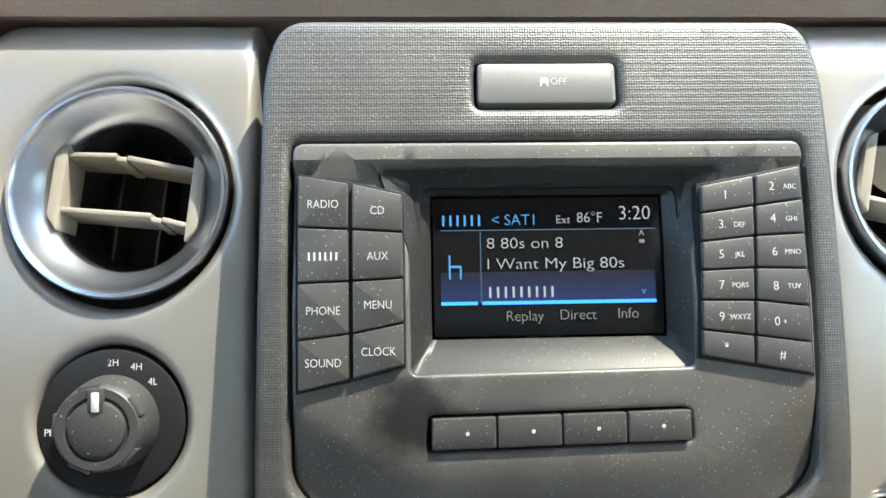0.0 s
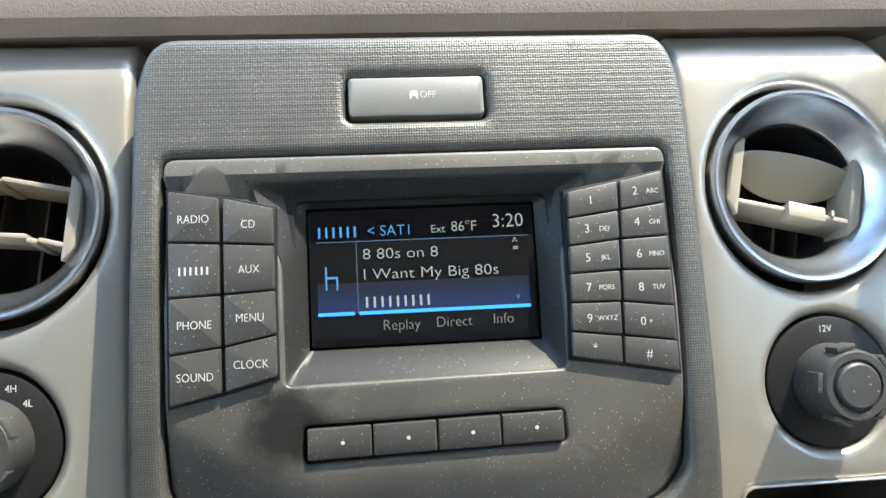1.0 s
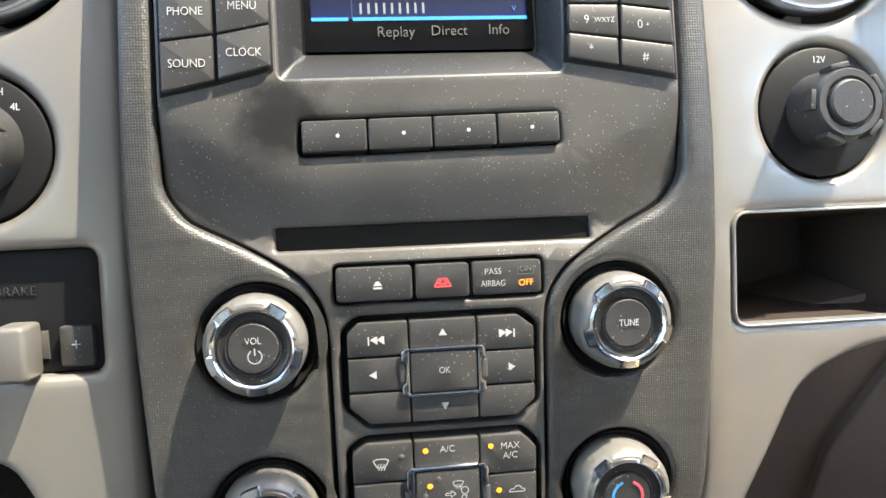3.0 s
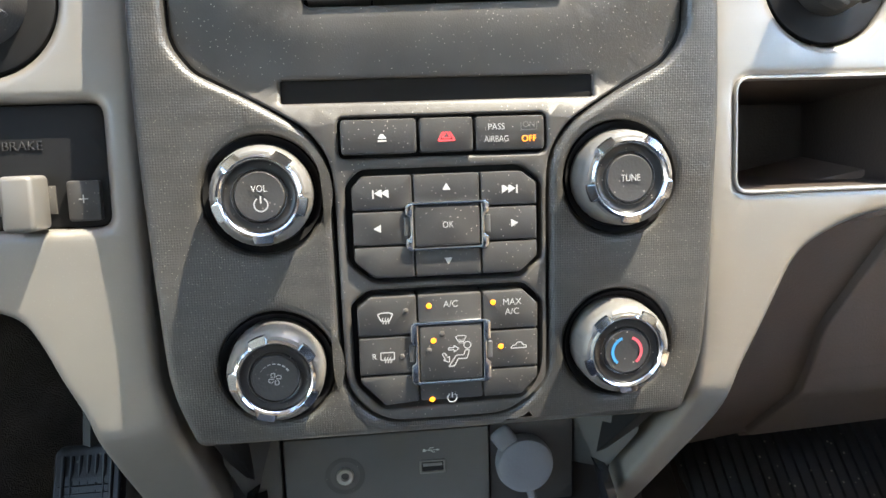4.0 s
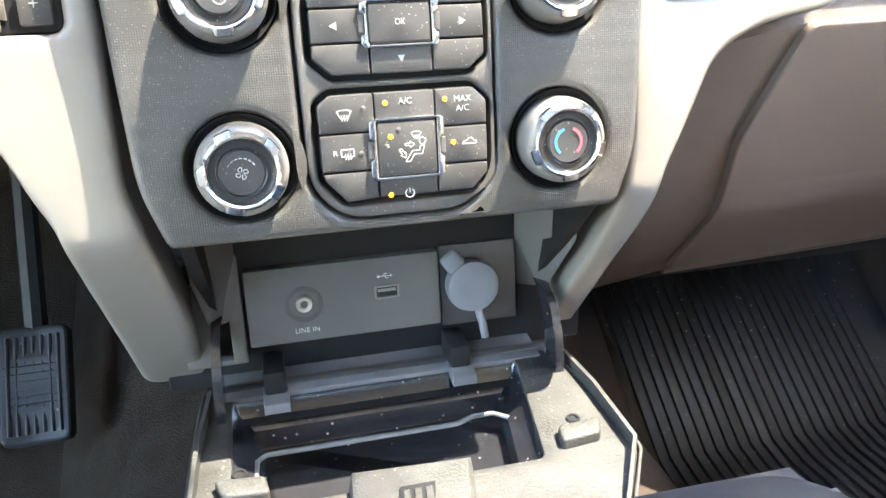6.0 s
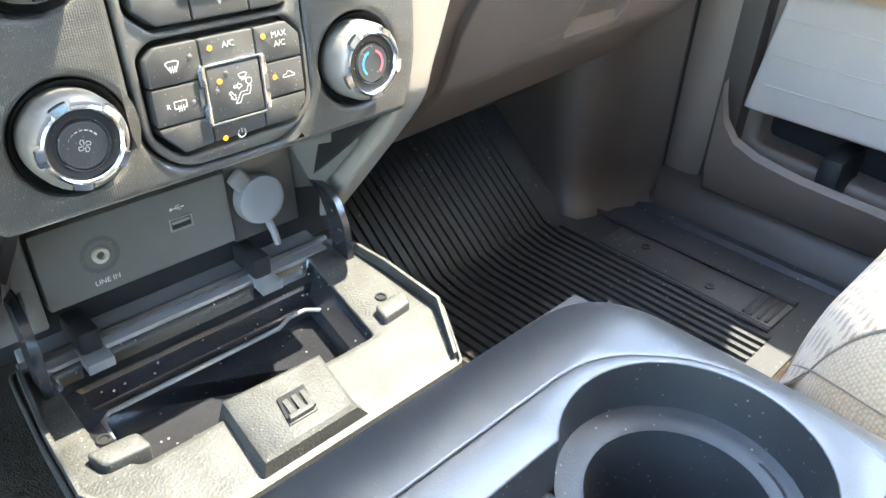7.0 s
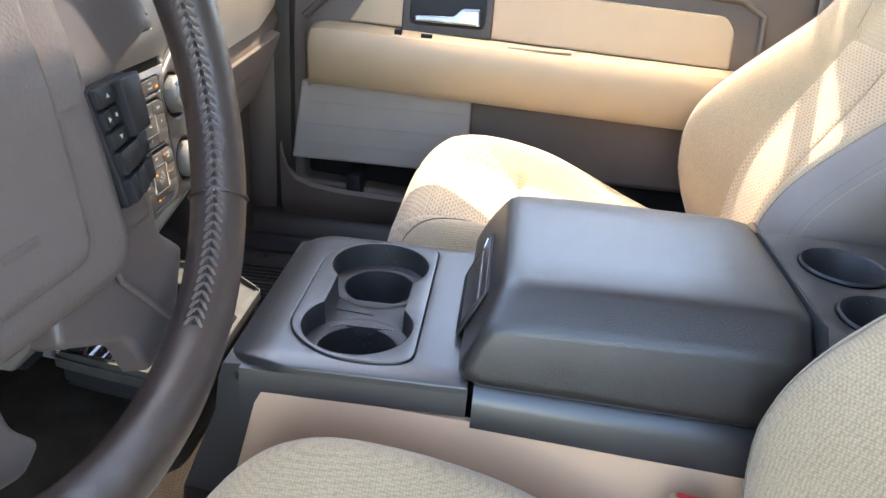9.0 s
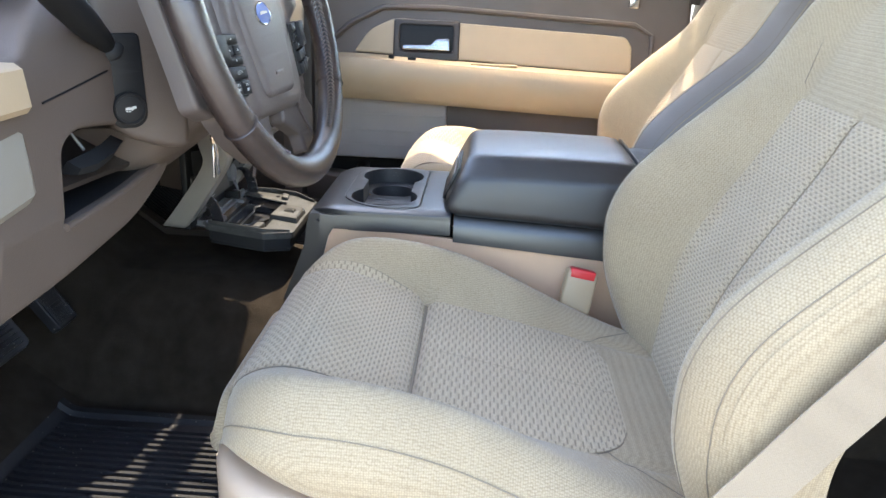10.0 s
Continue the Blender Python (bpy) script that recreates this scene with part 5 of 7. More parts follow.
GLOVE = rpoly([(0.2240, 0.5050), (0.2080, 0.4360), (0.2280, 0.3140), (0.6000, 0.3140), (0.6150, 0.5050)], 0.008)
PULL = rpoly([(0.356, 0.399), (0.448, 0.395), (0.474, 0.4595), (0.377, 0.457)], 0.005)
part("door", sheet(GLOVE, [PULL], 0.0030, -0.012, 0.0018, glove_face, round_steps=3, hole_bottom=-0.014), M_BROWN, glove)
part("pull_well", sheet(PULL, (), -0.012, -0.016, 0.0002, glove_face), M_DARKBROWN, glove)
part("pull_ledge", loft([[glove_face(u, z, d) for u, z, d in ring] for ring in (
    [(0.358, 0.400, 0.003), (0.447, 0.396, 0.003), (0.447, 0.396, -0.012), (0.358, 0.400, -0.012)], [(0.372, 0.431, -0.009), (0.427, 0.429, -0.009), (0.427, 0.429, -0.012), (0.372, 0.431, -0.012)])]), M_BROWN, glove)
part("pull", sheet(rpoly([(0.368, 0.432), (0.462, 0.429), (0.471, 0.457), (0.378, 0.4555)], 0.003), (), 0.0045, -0.010, 0.002, glove_face, round_steps=3), M_BROWN, glove)
wall("trim_under_dash", box(0.20, 0.50, 0.452, 0.80, 0.280, 0.298, 0.004), M_BLACK, "black felt panel under the passenger dash")

# kick panel and hinge pillar in front of the passenger door
KICK = [(0.60, 0.62), (0.600, 0.50), (0.606, 0.474), (0.619, 0.459), (0.640, 0.452), (0.672, 0.444), (0.697, 0.430), (0.712, 0.412), (0.724, 0.399), (0.738, 0.404), (0.78, 0.60)]
def flare(p, k):
    """The foot of the panel sweeps out into the floor."""
    return (p[0] - 0.020 * k if p[0] < 0.66 else p[0], p[1] - (0.022 * k if 0.0 < p[0] - 0.602 < 0.118 else 0.0))
wall("kick_panel", loft([[Vector((*flare(p, k), z)) for p in KICK] for z, k in ((0.07, 1.0), (0.076, 0.95), (0.084, 0.70), (0.094, 0.42), (0.108, 0.20), (0.13, 0.06), (0.17, 0.0), (0.45, 0.0), (0.60, 0.0))]), M_DARKBROWN, "dark brown kick panel with a flared foot beside the passenger footwell")
wall("door_seal", loft([[Vector((0.745 + dx, y, z)) for dx, y in ((-0.012, 0.47), (0.03, 0.47), (0.03, 0.415), (0.0, 0.415))] for z in (0.05, 0.4, 0.62)]), M_BLACK, "black rubber seal at the front of the passenger door")
wall("sill_east", loft([[Vector((x, y, z)) for x, z in ((0.715, 0.06), (0.728, 0.095), (0.750, 0.112), (0.80, 0.115), (0.80, 0.0))] for y in (0.46, 0.1, -0.8)]), M_DARKBROWN, "dark brown plastic sill below the passenger door")


# ---- rubber floor mats ----
def mat_height(y):
    return FLOOR + (0.0 if y < 0.45 else (y - 0.45) * 0.762)


def floor_mat(x0, x1, y0, y1, label, ribs_from, rib_gap=0.0125, tall=0.0095, rib_end=9.0):
    t = thing("floor_mat", ((x0 + x1) / 2, y0, FLOOR), label, "floor mat", "rubber floor mats")
    ys = [y0 + (y1 - y0) * i / 24 for i in range(25)]
    basis = loft([[Vector((x, y, mat_height(y) + h)) for x, h in ((x0, 0.001), (x0, 0.010), (x0 + 0.012, 0.010), (x0 + 0.018, 0.004), (x1 - 0.018, 0.004), (x1 - 0.012, 0.010), (x1, 0.010), (x1, 0.001))] for y in ys])
    part("mat_body", basis, M_MAT, t)
    ribs = bmesh.new()
    k = int((x1 - x0 - 0.05) / rib_gap)
    for i in range(k):
        x = x0 + 0.025 + rib_gap * i
        if x > ribs_from[1] or x < ribs_from[0]:
            continue
        loft([[Vector((x + dx, y, mat_height(y) + h)) for dx, h in ((-0.0036, 0.003), (-0.0026, tall), (0.0026, tall), (0.0036, 0.003))] for y in ys[1:-1] if y < rib_end], True, True, ribs)
    part("ribs", ribs, M_MAT, t)
    return t


pm = floor_mat(0.255, 0.712, 0.115, 0.80, "black ribbed rubber passenger floor mat", (0.275, 0.56), 0.0125, 0.0080, 0.66)
part("side_rib", tube([(0.566, 0.15, FLOOR + 0.008), (0.566, 0.44, FLOOR + 0.008)], 0.003, 6), M_MAT, pm)
part("side_rib", tube([(0.638, 0.15, FLOOR + 0.008), (0.638, 0.44, FLOOR + 0.008)], 0.004, 6), M_MAT, pm)
part("heel_pad", box(0.572, 0.630, 0.150, 0.385, FLOOR + 0.003, FLOOR + 0.009, 0.003), M_MAT, pm)
for rx, ry in ((0.607, 0.335), (0.590, 0.236)):
    part("rivet", lathe([(0.006, 0.009), (0.0055, 0.0105), (0.003, 0.0098), (0, 0.0096)], Matrix.Translation((rx, ry, FLOOR)), 16), M_BLACK, pm)
for k in range(4):
    part("cross_rib", box(0.575, 0.628, 0.157 + 0.009 * k, 0.161 + 0.009 * k, FLOOR + 0.008, FLOOR + 0.0115, 0.001, 1), M_MAT, pm)
dm = floor_mat(-0.70, -0.285, 0.06, 0.47, "black ribbed rubber driver floor mat", (-0.70, -0.285), rib_end=0.46)
part("badge", lathe([(0.020, 0.008), (0.019, 0.0105), (0.016, 0.0112), (0, 0.0112)], Matrix.Translation((-0.372, 0.186, FLOOR)) @ Matrix.Diagonal((0.75, 1.2, 1, 1)), 32), M_GREY, dm, "grey oval badge plate")
# carpet hump along the middle of the floor
wall("floor_tunnel", loft([[Vector((x, y, FLOOR + h * k + (0.0 if y < 0.45 else (y - 0.45) * 0.7))) for x, h in ((-0.27, -0.01), (-0.22, 0.060), (-0.175, 0.132), (-0.12, 0.168), (0.09, 0.160), (0.15, 0.125), (0.20, 0.088), (0.25, 0.036), (0.292, -0.01))] for y, k in ((-0.9, 0.5), (0.1, 0.85), (0.3, 1.0), (0.45, 1.0), (0.80, 1.1))]), M_CARPET, "brown carpet over the transmission tunnel")


TUNNEL = [(0.07, 0.166), (0.09, 0.165), (0.15, 0.130), (0.205, 0.088), (0.252, 0.038)]
wall("trim_tunnel", loft([[Vector((x, y, FLOOR + h * k + (0.0 if y < 0.45 else (y - 0.45) * 0.7) + o)) for o in (0.005, -0.006) for x, h in (TUNNEL if o > 0 else TUNNEL[::-1])] for y, k in ((0.300, 1.0), (0.45, 1.0), (0.80, 1.1))]), M_DARKBROWN, "dark plastic trim over the tunnel below the dash")


# ---- centre console ----
CT = 0.366
console = thing("center_console", (0, -0.1, FLOOR), "dark grey floor console with two cup holders and beige sides", "center console")
INSERT = rpoly([(-0.118, -0.036), (0.118, -0.036), (0.125, 0.0), (0.122, 0.045), (0.085, 0.088), (-0.085, 0.088), (-0.122, 0.045), (-0.125, 0.0)], [0.03, 0.03, 0.02, 0.03, 0.03, 0.03, 0.03, 0.02])


def top_face(u, y, d=0.0):
    """The console top, rolling down at its front and sides."""
    over = math.hypot(max(0.0, y - 0.086) * 0.75, max(0.0, abs(u) - 0.116))
    drop = 12.0 * over * over
    return Vector((u, y, CT + d - drop))


FRONT_TOP = rpoly([(-0.137, -0.086), (0.137, -0.086), (0.137, 0.085), (0.118, 0.132), (-0.118, 0.132), (-0.137, 0.085)], [0.001, 0.001, 0.03, 0.03, 0.03, 0.03])
part("front_top", sheet(FRONT_TOP, [INSERT], 0.0, -0.030, 0.0016, top_face, step=0.006, round_steps=3, hole_bottom=-0.012, cols=True), M_CONSOLE, console)
# dark side band and front wall, going down to the floor
def band(s):
    ys = [-0.086 + 0.20 * i / 10 for i in range(11)]
    rings = []
    for y in ys:
        zb = 0.333 - 2.4 * max(0.0, y - 0.098)
        rings.append([Vector((s * x, y, z)) for x, z in ((0.137, CT - 0.012), (0.1395, CT - 0.026), (0.1395, zb), (0.130, zb), (0.130, CT - 0.012))])
    return loft(rings)
for s in (-1, 1):
    part("side_band", band(s), M_CONSOLE, console)
    side = loft([[Vector((s * x, y, z)) for y, z in ((-0.60, 0.10), (-0.60, 0.285), (-0.34, 0.307), (-0.086, 0.326), (0.080, 0.335), (0.094, 0.331), (0.103, 0.319), (0.112, 0.298), (0.168, 0.10))] for x in (0.130, 0.1365)])
    part("side_panel", side, M_PINKBEIGE, console, "beige moulded side panel")
    front_edge = loft([[Vector((s * x, y, z)) for y, z in ((0.098, 0.332), (0.120, 0.345), (0.138, 0.305), (0.222, 0.085), (0.160, 0.085))] for x in (0.128, 0.1385)])
    part("front_edge", front_edge, M_CONSOLE, console)
part("front_wall", loft([[Vector((x, y, z)) for y, z in ((0.110, CT - 0.012), (0.131, CT - 0.014), (0.136, CT - 0.030), (0.142, 0.29), (0.220, 0.080), (0.150, 0.080))] for x in (-0.130, 0.130)]), M_CONSOLE, console)
part("core", box(-0.128, 0.128, -0.58, 0.085, 0.08, 0.26, 0.004), M_BLACK, console)
# rear half: long dark band under the armrest
for s in (-1, 1):
    part("rear_band", loft([[Vector((s * x, y, z)) for x, z in ((0.105, 0.372 - k), (0.133, 0.358 - k), (0.1395, 0.346 - k), (0.1395, 0.322 - k * 1.3), (0.105, 0.322 - k * 1.3))] for y, k in ((-0.091, 0.0), (-0.30, 0.012), (-0.58, 0.03))]), M_CONSOLE, console)
part("rear_deck", sheet(rpoly(rect(-0.134, 0.134, -0.58, -0.368), 0.01), [circle(0.055, -0.450, 0.040, 36), circle(-0.052, -0.450, 0.040, 36)], 0.425, 0.34, 0.006, lambda u, y, d: Vector((u, y, d)), rows=False, step=0.03, round_steps=3), M_CUP, console)
for u in (0.055, -0.052):
    part("rear_cup", lathe([(0.0425, 0.4262), (0.0410, 0.4290), (0.0390, 0.4262), (0.0375, 0.39), (0.034, 0.352), (0, 0.350)], Matrix.Translation((u, -0.450, 0)), 40), M_CUP, console)

# cup holder insert: one moulding with two stepped cups and a low web between them
cups = thing("cup_holder_insert", (0, 0.025, CT - 0.07), "dark removable double cup holder insert in the console", "cup holder")
CUP_U, CUP_Y, CUP_R = 0.0635, 0.0245, 0.0525


def cup_outline():
    """Both cup circles joined by the waist between them."""
    a0 = math.asin(0.0400 / CUP_R)
    pts = []
    for i in range(41):
        t = -(math.pi - a0) + 2 * (math.pi - a0) * i / 40
        pts.append((CUP_U + CUP_R * math.cos(t), CUP_Y + CUP_R * math.sin(t)))
    waist = [(u, y) for u, y in pts]
    return waist + [(-u, 2 * CUP_Y - y) for u, y in pts]


OPENING = cup_outline()
flat_place = lambda u, y, d: Vector((u, y, CT + d))
part("flange", sheet(offset(INSERT, -0.0008), [OPENING], 0.0014, -0.010, 0.0010, flat_place, rows=False, step=0.006, round_steps=3), M_CONSOLE, cups)
wallring = resampled(OPENING, 0.005)
tub = bmesh.new()
loft([[flat_place(p[0], p[1], 0.001) for p in wallring], [flat_place(p[0], p[1], -0.020) for p in offset(wallring, -0.0008)], [flat_place(p[0], p[1], -0.034) for p in offset(wallring, -0.0020)]], True, False, tub)
part("upper_wall", tub, M_CUP, cups)
part("web", sheet(rpoly([(-0.0265, -0.0150), (0.0265, -0.0150), (0.0265, 0.064), (-0.0265, 0.064)], 0.002), (), -0.0250, -0.036, 0.0008, flat_place, rows=False, step=0.01), M_CUP, cups)
part("web_slit", tube([flat_place(0.002, 0.060, -0.0248), flat_place(-0.003, 0.020, -0.0248)], 0.0007, 6), M_BLACK, cups)
for s in (-1, 1):
    c = Matrix.Translation((s * CUP_U, CUP_Y, CT))
    part("cup", lathe([(CUP_R - 0.001, -0.0240), (0.0480, -0.0254), (0.0415, -0.0258), (0.0390, -0.0275), (0.0376, -0.040), (0.0345, -0.094), (0.030, -0.097), (0, -0.097)], c, 56), M_CUP, cups)
    floor_ribs = bmesh.new()
    for i in range(-2, 3):
        box(s * CUP_U - 0.0008 + i * 0.010, s * CUP_U + 0.0008 + i * 0.010, CUP_Y - 0.024, CUP_Y + 0.024, CT - 0.097, CT - 0.0945, 0.0004, 1, floor_ribs)
    marks = bmesh.new()
    for k in range(9):
        for a0 in (0.35, 2.45):
            a = (a0 + 0.055 * k) * -s
            add(marks, moved(box(-0.0007, 0.0007, -0.0016, 0.0016, 0.0, 0.0005, 0), c @ Matrix.Rotation(a, 4, "Z") @ Matrix.Translation((0.0447, 0, -0.0256))))
    tagged(part("ledge_mark", marks, M_CONSOLE, cups), kind="stuff")
    part("cup_floor_ribs", floor_ribs, M_CUP, cups)

# ---- armrest on the console ----
arm = thing("armrest", (0, -0.22, 0.36), "dark grey padded vinyl armrest lid with front latch", "armrest")


def arm_ring(y, top, w_top, w_bot, z_bot, slant=0.0):
    pts = [(w_top * 0.0, top + 0.002), (w_top * 0.55, top + 0.0015), (w_top * 0.88, top + 0.0004), (w_top * 0.955, top - 0.0018), (w_top, top - 0.0055), (w_top + (w_bot - w_top) * 0.24, top - 0.013), (w_top + (w_bot - w_top) * 0.62, top - 0.0245), (w_top + (w_bot - w_top) * 0.78, top - 0.0300), (w_top + (w_bot - w_top) * 0.84, top - 0.0350), (w_bot - 0.0012, z_bot + 0.014), (w_bot - 0.0008, z_bot + 0.006), (w_bot - 0.006, z_bot)]
    right = [Vector((x, y + slant * (top - z), z)) for x, z in pts]
    return right + [Vector((-q.x, q.y, q.z)) for q in right[:0:-1]]


rows = [(-0.1035, 0.438, 0.098, 0.124, 0.3880, 0.46), (-0.1055, 0.4435, 0.103, 0.1300, 0.3800, 0.46), (-0.110, 0.4475, 0.106, 0.1350, 0.3730, 0.45), (-0.118, 0.4500, 0.1075, 0.1385, 0.3675, 0.43), (-0.130, 0.4510, 0.108, 0.140, 0.363, 0.38), (-0.165, 0.4520, 0.108, 0.140, 0.361, 0.2), (-0.22, 0.452, 0.108, 0.140, 0.358), (-0.34, 0.450, 0.106, 0.139, 0.352), (-0.358, 0.447, 0.105, 0.138, 0.352), (-0.366, 0.440, 0.102, 0.136, 0.354)]
pad = loft([arm_ring(*r) for r in rows])
part("cushion", pad, M_ARMREST, arm, sharp=60)
part("rear_trim", loft([[Vector((x, y, z)) for x, y, z in ((-0.134, yy, 0.43 + k), (-0.108, yy - 0.002, 0.449 + k), (0.108, yy - 0.002, 0.449 + k), (0.134, yy, 0.43 + k), (0.134, yy, 0.35), (-0.134, yy, 0.35))] for yy, k in ((-0.366, -0.004), (-0.371, -0.006))]), M_CONSOLE, arm)
latch_f = Matrix.Translation((0.040, -0.0905, 0.412)) @ Matrix.Rotation(radians(24.7), 4, "X")
part("latch_well", moved(box(-0.110, 0.0200, -0.010, 0.0012, -0.046, 0.0090, 0.001), latch_f), M_BLACK, arm)
part("latch_surround", moved(box(-0.110, 0.0170, -0.008, 0.0021, -0.046, 0.0070, 0.0008, 2), latch_f), M_ARMREST, arm)
part("latch_gap", moved(box(-0.106, 0.0105, -0.006, 0.0025, -0.047, -0.0028, 0.0004), latch_f), M_BLACK, arm)
part("latch", moved(box(-0.106, -0.0010, -0.006, 0.0040, -0.036, -0.0042, 0.0014, 3), latch_f), M_ARMREST, arm)
part("latch_pin", moved(tube([(0.0075, 0.0020, -0.006), (0.0125, 0.0034, 0.0045)], 0.0011, 8), latch_f), M_CHROME, arm, "bright metal latch pin")

# seat belt buckle by the console
buckle = thing("belt_buckle", (-0.19, -0.265, 0.24), "beige seat belt buckle with a red release button", "seat belt buckle")
bf = Matrix.Translation((-0.186, -0.278, 0.256)) @ Matrix.Rotation(radians(10), 4, "X") @ Matrix.Rotation(radians(12), 4, "Y") @ Matrix.Rotation(radians(90), 4, "Z")
part("body", moved(box(-0.023, 0.023, -0.013, 0.013, -0.045, 0.048, 0.005, 3), bf), M_BEIGE, buckle)
part("release_button", moved(box(-0.019, 0.019, -0.009, 0.0135, 0.036, 0.0505, 0.003, 3), bf), M_RED, buckle, "red release button")
part("stalk", moved(box(-0.018, 0.018, -0.006, 0.006, -0.12, -0.03, 0.003), bf), M_BEIGE, buckle)


# ---- seats ----
def smooth(a, b, t):
    t = max(0.0, min(1.0, (t - a) / (b - a)))
    return t * t * (3 - 2 * t)


M_VINYL = grained(mat("seat_vinyl", (0.25, 0.21, 0.185), 0.5), (0.25, 0.205, 0.18), 420, 0.4, 0.0008, 0.06, 10)
M_VALANCE = grained(mat("seat_valance_plastic", (0.5, 0.4, 0.33), 0.5), (0.44, 0.325, 0.245), 600, 0.2, 0.0004, 0.05, 9)
SEAT_W = 0.247
BACK_W = 0.268
INSET = 0.136


def plan(y):
    """Half the cushion's width at y, narrowing round the nose."""
    k = max(0.0, min(1.0, (y - 0.380) / 0.1235))
    return SEAT_W - 0.130 * (1 - math.sqrt(1 - k * k)) - 0.012 * smooth(0.10, 0.0, y)


def along(table, h):
    """A smooth value at h through (h, value) pairs."""
    if h <= table[0][0]:
        return table[0][1]
    if h >= table[-1][0]:
        return table[-1][1]
    i = max(k for k in range(len(table) - 1) if table[k][0] <= h)
    def slope(k):
        a, b = max(0, k - 1), min(len(table) - 1, k + 1)
        return (table[b][1] - table[a][1]) / (table[b][0] - table[a][0])
    (a, va), (b, vb) = table[i], table[i + 1]
    t, w = (h - a) / (b - a), b - a
    return va * (2 * t ** 3 - 3 * t * t + 1) + slope(i) * w * (t ** 3 - 2 * t * t + t) + vb * (3 * t * t - 2 * t ** 3) + slope(i + 1) * w * (t ** 3 - t * t)


CREST = ((-0.02, 0.222), (0.05, 0.238), (0.10, 0.256), (0.15, 0.279), (0.20, 0.303), (0.26, 0.328), (0.32, 0.343), (0.37, 0.349), (0.42, 0.349), (0.50, 0.349))


def cushion_top(x, y):
    """Height of the seat cushion, x from its middle, y from its rear (0) to its nose (0.50)."""
    a = abs(x)
    z = 0.222 + 0.20 * y + 0.020 * smooth(0.28, 0.46, y)
    z += (along(CREST, y) - z) * smooth(0.118, 0.205, a)
    z -= 0.042 * (1 - max(0.0, min(1.0, (plan(y) - a) / 0.050))) ** 2
    q = max(0.0, min(0.998, (y - 0.405) / 0.096))
    z -= 0.078 * (1 - math.sqrt(1 - q * q))
    z -= 0.013 * math.exp(-((y - 0.311) / 0.0095) ** 2) * (a < INSET + 0.004)
    z -= 0.004 * math.exp(-((a - INSET) / 0.006) ** 2)
    return z


def back_depth(x, h):
    """How far the backrest stands forward, x from its middle, h up along it."""
    a = abs(x)
    d = along(((0.0, -0.012), (0.16, 0.028), (0.34, 0.018), (0.52, 0.012), (0.66, -0.03)), h)
    side = along(((0.0, 0.008), (0.04, 0.055), (0.08, 0.092), (0.115, 0.113), (0.15, 0.128), (0.19, 0.133), (0.23, 0.127), (0.29, 0.106), (0.35, 0.081), (0.42, 0.054), (0.50, 0.045), (0.56, 0.034), (0.66, -0.03)), h)
    d += (side - d) * smooth(0.128, 0.222, a)
    d -= 0.034 * max(0.0, (a - 0.222) / 0.046) ** 2
    d -= 0.004 * math.exp(-((a - 0.146) / 0.006) ** 2) * (h < 0.41)
    d -= 0.004 * math.exp(-((h - 0.408) / 0.007) ** 2) * (a < 0.150)
    d -= 0.003 * math.exp(-(a / 0.005) ** 2) * (h < 0.41)
    return d


def surface(fn, us, vs):
    """A sheet of quads through fn(u, v)."""
    bm = bmesh.new()
    rows = [[bm.verts.new(fn(u, v)) for u in us] for v in vs]
    uv = bm.loops.layers.uv.new("cloth")
    wide = (rows[0][-1].co - rows[0][0].co).length
    for j, (a, b) in enumerate(zip(rows, rows[1:])):
        for i in range(len(us) - 1):
            f = bm.faces.new((a[i], a[i + 1], b[i + 1], b[i]))
            for corner, (p, q) in zip(f.loops, ((i, j), (i + 1, j), (i + 1, j + 1), (i, j + 1))):
                corner[uv].uv = (vs[q], wide * p / (len(us) - 1))
    return bm


